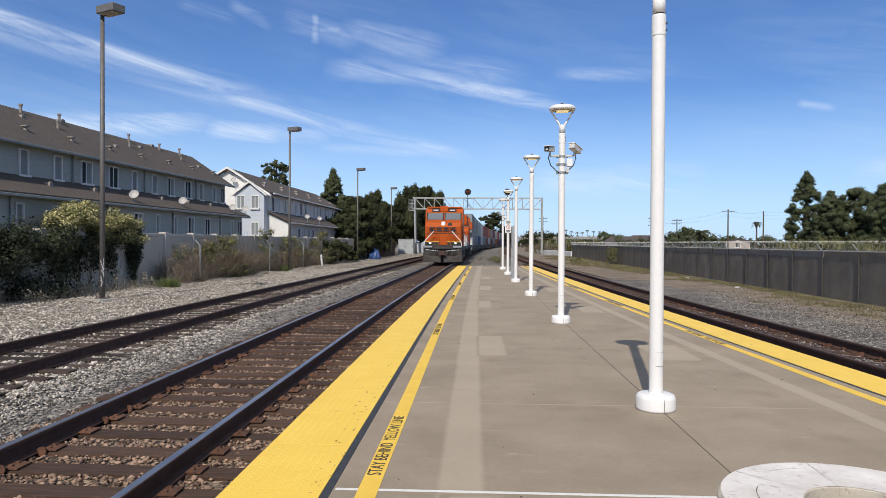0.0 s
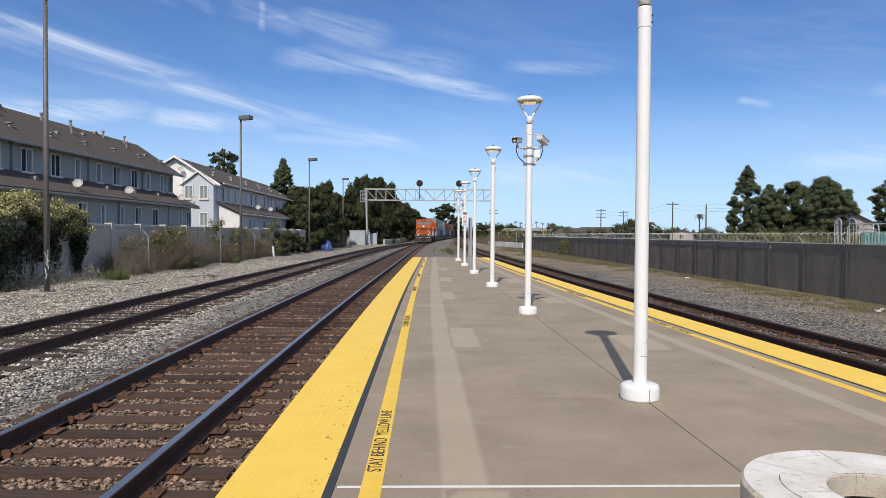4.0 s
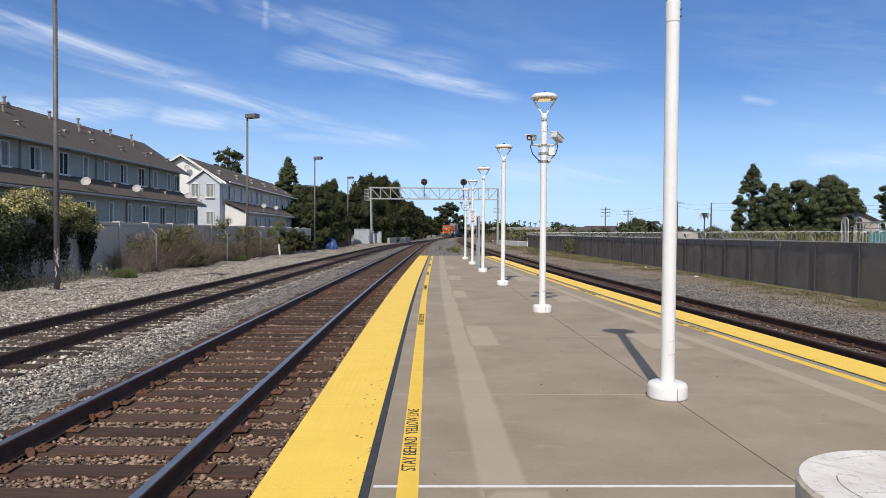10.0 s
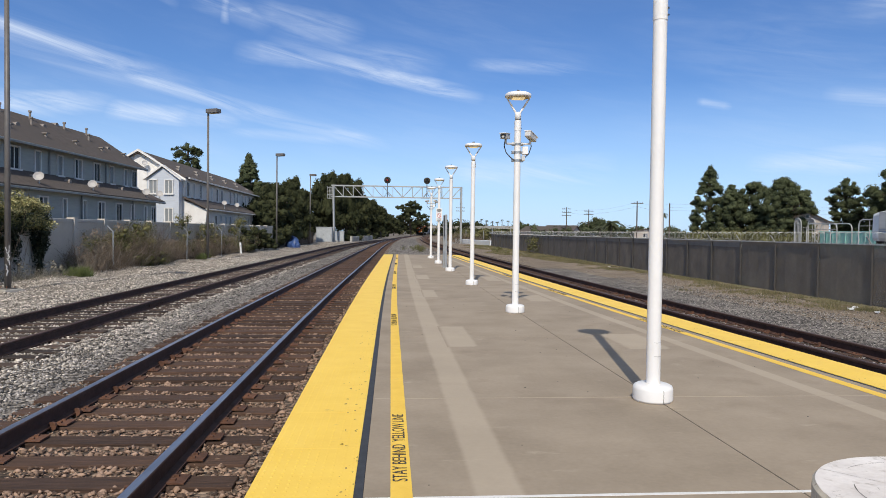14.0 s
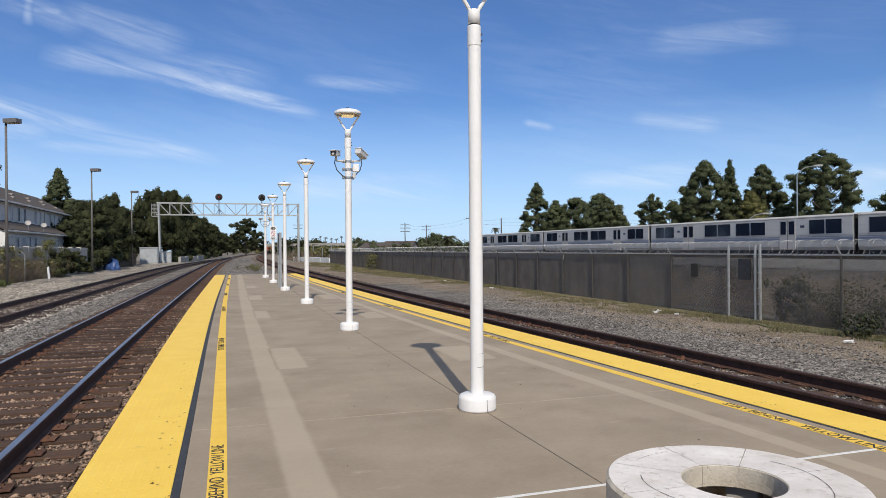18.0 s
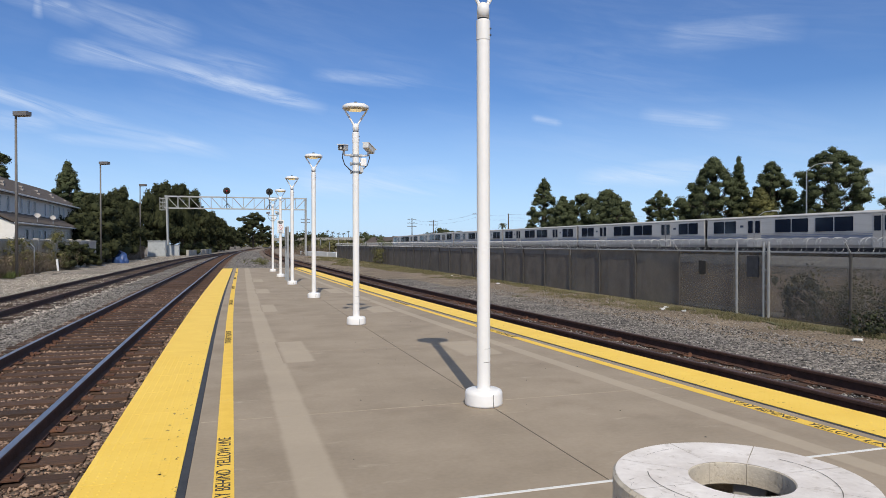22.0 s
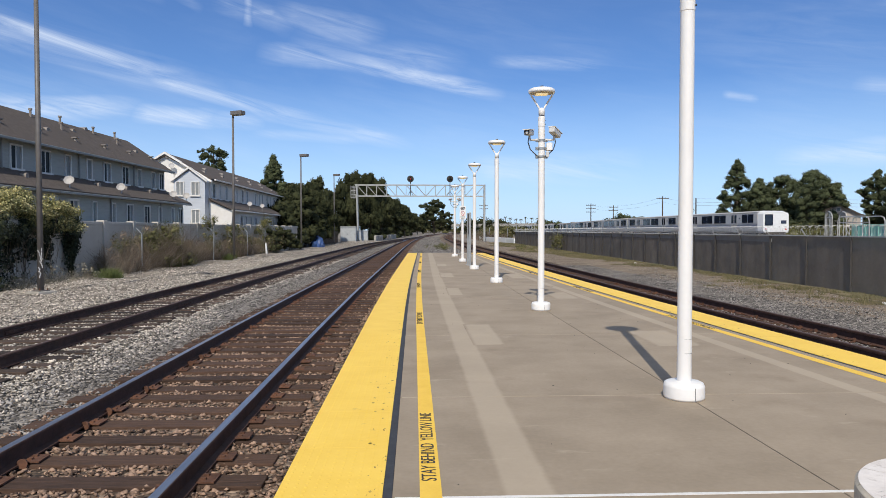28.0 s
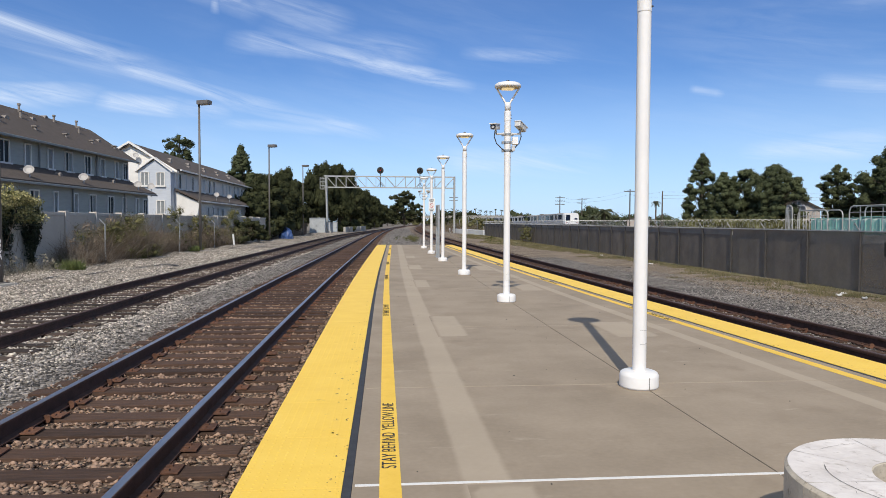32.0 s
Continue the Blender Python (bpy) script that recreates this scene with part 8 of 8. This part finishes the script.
    hood = part("hood", boxed(-0.95, 0.95, 5.0, 21.0, 1.42, 4.35, bevel=0.06), ORANGE, e, "orange engine hood")
    part("hood_band", boxed(-0.965, 0.965, 5.05, 20.9, 1.45, 2.2), LOCO_BLACK, hood)
    part("radiator_wing", boxed(-1.5, 1.5, 16.0, 20.5, 3.55, 4.55, bevel=0.05), ORANGE, e, "overhanging radiator wing")
    part("inverter_box", boxed(-1.5, -0.95, 5.4, 9.5, 1.42, 3.2, bevel=0.03), ORANGE, e)
    part("exhaust", boxed(-0.35, 0.35, 11, 12.2, 4.35, 4.65), LOCO_BLACK, e)
    part("fuel_tank", boxed(-1.4, 1.4, 8.5, 14.0, 0.35, 1.05, bevel=0.1), LOCO_UNDER, e)
    for s in (-1, 1):
        bm = bmesh.new()
        tube(bm, (s * 1.48, 5.2, 2.45), (s * 1.48, 20.8, 2.45), 0.022, seg=6)
        for i in range(9):
            tube(bm, (s * 1.48, 5.3 + 1.9 * i, 1.42), (s * 1.48, 5.3 + 1.9 * i, 2.45), 0.022, seg=6)
        part("walkway_rail", bm, HAND_RAIL, e)
    for y in (2.2, 16.3):
        tr = part("truck", boxed(-1.2, 1.2, y, y + 4.2, 0.45, 0.95, bevel=0.05), LOCO_UNDER, e)
        for k in range(3):
            wheel_set(tr, y + 0.3 + 1.8 * k, r=0.53)
    return e


def well_car(name, label, low, high, L=16.6):
    e = empty(name, Matrix(), label, "container wagon")
    body = bmesh.new()
    for s in (-1, 1):
        prism(body, [(0.4, 1.0), (1.6, 0.42), (L - 1.6, 0.42), (L - 0.4, 1.0), (L - 0.4, 1.25), (0.4, 1.25)], "x", s * 1.36 - 0.08, s * 1.36 + 0.08)
    box(body, -1.3, 1.3, 1.6, L - 1.6, 0.40, 0.48)
    box(body, -0.6, 0.6, -0.1, 1.6, 0.75, 1.15)
    box(body, -0.6, 0.6, L - 1.6, L + 0.1, 0.75, 1.15)
    part("well", body, LOCO_UNDER, e)
    for z0, z1, y0, y1, tone in ((0.50, 3.18, 1.7, L - 1.7, low), (3.20, 6.0 if high else 3.2, 0.5 if high != low else 1.7, L - 0.5 if high != low else L - 1.7, high)):
        if not tone:
            continue
        bm = bmesh.new()
        box(bm, -1.22, 1.22, y0, y1, z0, z1)
        n = int((y1 - y0) / 0.55)
        for i in range(n):
            y = y0 + 0.3 + 0.55 * i
            for s in (-1, 1):
                box(bm, s * 1.225 - 0.02, s * 1.225 + 0.02, y, y + 0.22, z0 + 0.18, z1 - 0.18)
        box(bm, -1.25, 1.25, y0 - 0.015, y0 + 0.12, z0, z1)
        box(bm, -1.25, 1.25, y1 - 0.12, y1 + 0.015, z0, z1)
        box(bm, -1.25, 1.25, y0, y1, z0, z0 + 0.14)
        box(bm, -1.25, 1.25, y0, y1, z1 - 0.12, z1)
        c = part("container", bm, BOXES[tone], e, tone + " corrugated shipping container")
        for x in (-0.6, -0.3, 0.3, 0.6):
            part("lock_bar", tubed((x, y0 - 0.04, z0 + 0.1), (x, y0 - 0.04, z1 - 0.1), 0.025, seg=5), GREY_METAL, c)
    for y in (0.2, L - 0.2):
        wheel_set(e, y, r=0.42)
    return e


ALU = surface("brushed_aluminium", (0.42, 0.40, 0.378), (0.52, 0.50, 0.472), 0.8, 0.55, 0.1, bump=0.02, stretch=(6, 0.4, 6))
ALU_PALE = surface("pale_car_body", (0.49, 0.478, 0.46), (0.58, 0.568, 0.548), 0.8, 0.55, 0.05, bump=0.01, stretch=(6, 0.4, 6))
BLUE_BAND = surface("blue_grey_band", (0.14, 0.17, 0.24), (0.20, 0.23, 0.31), 2.0, 0.5, bump=0.0)
TRANSIT_GLASS = glass_dark("transit_glass", (0.012, 0.018, 0.035), 0.08)
RUBBER = surface("black_gangway_rubber", (0.015, 0.015, 0.016), (0.04, 0.04, 0.042), 5.0, 0.8, bump=0.1)
NOSE_WHITE = surface("white_cab_shell", (0.70, 0.70, 0.69), (0.80, 0.80, 0.79), 2.0, 0.4, bump=0.01)
LOGO_BLUE = surface("dark_logo_paint", (0.02, 0.03, 0.06), (0.04, 0.05, 0.09), 4.0, 0.5, bump=0.0)


def transit_car(name, label, cab=0):
    """A metro car 20.9 m long from y = 0 (rear) to y = 20.9, near side at x = 0, on the rail at z = 0. cab: -1 at the rear, 1 at the front."""
    e = empty(name, Matrix(), label, "metro car", "cars of the transit train")
    L, W = 20.9, 3.2
    bm = bmesh.new()
    sec = [(0.13, 0.76), (0.02, 0.98), (0.0, 1.6), (0.04, 2.85), (0.14, 3.02), (0.55, 3.16), (W - 0.55, 3.16), (W - 0.14, 3.02), (W - 0.04, 2.85), (W, 1.6), (W - 0.02, 0.98), (W - 0.13, 0.76)]
    prism(bm, sec, "y", 0.0, L)
    part("body", bm, ALU, e, "brushed aluminium body shell")
    part("upper_panel", boxed(-0.008, 0.03, 0.05, L - 0.05, 1.80, 2.92), ALU_PALE, e, "pale window band")
    part("roof_edge", boxed(0.0, 0.10, 0.0, L, 2.94, 3.03, bevel=0.02), ALU, e)
    part("stripe", boxed(-0.014, 0.02, 0.05, L - 0.05, 1.42, 1.58), BLUE_BAND, e, "blue-grey stripe below the windows")
    part("stripe", boxed(-0.014, 0.02, 0.05, L - 0.05, 1.64, 1.68), BLUE_BAND, e, "thin blue-grey stripe")
    for dy in (5.2, 15.7):
        d = part("door", boxed(-0.022, 0.01, dy - 0.70, dy + 0.70, 0.80, 2.90, bevel=0.008), ALU, e, "double sliding door")
        part("door_gap", boxed(-0.026, 0.0, dy - 0.02, dy + 0.02, 0.82, 2.88), RUBBER, d)
        for s in (-1, 1):
            part("door_window", boxed(-0.03, 0.0, dy + s * 0.36 - 0.24, dy + s * 0.36 + 0.24, 1.84, 2.78, bevel=0.03), TRANSIT_GLASS, d)
    for y0, wide in ((0.85, 1.19), (7.25, 1.39), (10.75, 1.39), (17.6, 1.19)):
        for i in range(2):
            a = y0 + i * (wide + 0.11)
            w = part("window", boxed(-0.018, 0.0, a, a + wide, 1.86, 2.80, bevel=0.03), TRANSIT_GLASS, e, "dark tinted window")
    for y0 in (3.75, 16.8):
        part("emblem", boxed(-0.016, 0.0, y0, y0 + 0.34, 2.30, 2.46), LOGO_BLUE, e, "small dark emblem")
    part("underframe", boxed(0.14, W - 0.14, 0.4, L - 0.4, 0.10, 0.80), RUBBER, e)
    for y in (2.6, 16.2):
        tr = part("truck", boxed(0.2, W - 0.2, y, y + 2.4, 0.2, 0.6, bevel=0.05), LOCO_UNDER, e)
        for k in (0.3, 2.1):
            part("wheel", tubed((0.70, y + k, 0.40), (0.84, y + k, 0.40), 0.4, seg=18), RAIL_RUST, tr)
            part("wheel", tubed((2.36, y + k, 0.40), (2.50, y + k, 0.40), 0.4, seg=18), RAIL_RUST, tr)
    ends = [s for s in (-1, 1) if s != cab]
    for s in ends:
        y = 0.0 if s < 0 else L
        part("gangway", boxed(0.9, W - 0.9, y - 0.16, y + 0.16, 0.6, 2.9), RUBBER, e)
        part("end_frame", boxed(0.05, W - 0.05, min(y, y + s * 0.02), max(y, y + s * 0.02) + 0.001, 0.6, 3.05), RUBBER, e)
    if cab:
        bm = bmesh.new()
        y0, y1 = (0.0, -0.85) if cab < 0 else (L, L + 0.85)
        lo = [bm.verts.new((x, y0, z)) for x, z in sec]
        hi = [bm.verts.new((W / 2 + (x - W / 2) * 0.90, y1, 0.80 + (z - 0.76) * 0.93)) for x, z in sec]
        n = len(sec)
        fs = [bm.faces.new((lo[i], hi[i], hi[(i + 1) % n], lo[(i + 1) % n])) for i in range(n)] + [bm.faces.new(hi)]
        bmesh.ops.recalc_face_normals(bm, faces=bm.faces[:])
        nose = part("cab_nose", bm, NOSE_WHITE, e, "white sloping cab end")
        f = cab * 0.02
        a, b = sorted((y1 + f - cab * 0.03, y1 + f))
        part("cab_window", boxed(0.35, 1.25, a, b, 1.55, 2.75, bevel=0.05), TRANSIT_GLASS, nose)
        part("end_door", boxed(1.38, 2.0, a, b, 0.85, 2.75, bevel=0.03), NOSE_WHITE, nose)
        part("emblem", boxed(2.15, 2.75, min(a, b) - 0.004, b, 1.75, 2.1), LOGO_BLUE, nose, "plain dark emblem")
        for x in (0.45, 2.7):
            part("tail_lamp", tubed((x, y1, 1.15), (x, y1 + cab * 0.04, 1.15), 0.09, seg=14), SIGN_RED, nose)
        part("buffer_beam", boxed(0.5, W - 0.5, a, b, 0.55, 0.85), LOCO_UNDER, nose)
    return e


freight = [locomotive("locomotive", "orange and black freight locomotive, nose towards the platform")]
offsets = [0.0]
loco2 = copy_thing(freight[0], pose(0, 0, 0))
tagged(loco2, "second orange and black freight locomotive")
freight.append(loco2)
offsets.append(22.9)
s_off = 46.0
LOADS = (("silver", "grey"), ("grey", "grey"), ("blue", "silver"), ("white", "white"), ("grey", "red"), ("red", "red"), ("white", "orange"), ("red", "grey"), ("grey", "red"), ("orange", "white"),
         ("red", "red"), ("blue", "grey"), ("grey", "white"), ("red", "orange"), ("grey", "grey"), ("white", "red"), ("grey", "blue"), ("red", "red"))
made = {}
for low_tone, high_tone in LOADS:
    key = (low_tone, high_tone)
    if key in made:
        w = copy_thing(made[key], Matrix())
    else:
        w = well_car("well_wagon", f"well wagon with stacked {low_tone} and {high_tone} shipping containers", low_tone, high_tone)
        tagged(w, group="wagons of the freight train")
        made[key] = w
    freight.append(w)
    offsets.append(s_off)
    s_off += 17.2

N_CARS, PITCH = 8, 21.2
cars = []
mid = None
for i in range(N_CARS):
    if i == 0:
        c = transit_car("metro_car", "leading aluminium metro car with a sloping cab", 1)
    elif i == N_CARS - 1:
        c = transit_car("metro_car", "rear aluminium metro car with a white cab end", -1)
    elif mid is None:
        c = mid = transit_car("metro_car", "aluminium metro car with dark windows and a blue stripe")
    else:
        c = copy_thing(mid, Matrix())
    cars.append(c)

# front of the transit train along its line, second by second
T_FRONT = ((0.0, -108.0), (4.0, -63.0), (8.0, -18.0), (11.0, 16.2), (13.0, 38.8), (14.5, 56.0), (15.5, 67.0), (16.5, 78.6), (17.5, 90.4), (18.0, 96.6), (19.0, 110.0), (20.0, 124.2), (21.5, 146.2), (23.0, 168.6), (24.0, 183.4),
           (25.0, 197.9), (26.0, 212.2), (27.0, 227.2), (28.5, 249.6), (29.0, 257.2), (30.0, 273.0), (31.0, 288.9), (32.0, 304.6))


def motions():
    for ob, off in zip(freight, offsets):
        rows = []
        for i in range(17):
            t = 2.0 * i
            y = 54.2 + 20.0 * t + off
            ahead = 17.0
            x0, x1 = MAIN + bend(y), MAIN + bend(y + ahead)
            rows.append((t, pose(x0, y, RAIL_Z, 0, 0, -math.degrees(math.atan2(x1 - x0, ahead)))))
        walk(ob, rows)
    lean = math.degrees(math.atan(T_K))
    for i, ob in enumerate(cars):
        rows = []
        for t, s in T_FRONT:
            y = s - 20.9 - PITCH * i
            fall = math.degrees(math.atan((dip(y + 20.9) - dip(y)) / 20.9))
            rows.append((t, pose(tx(y), y, T_Z - dip(y), -fall, 0, lean)))
        walk(ob, rows)


motions()
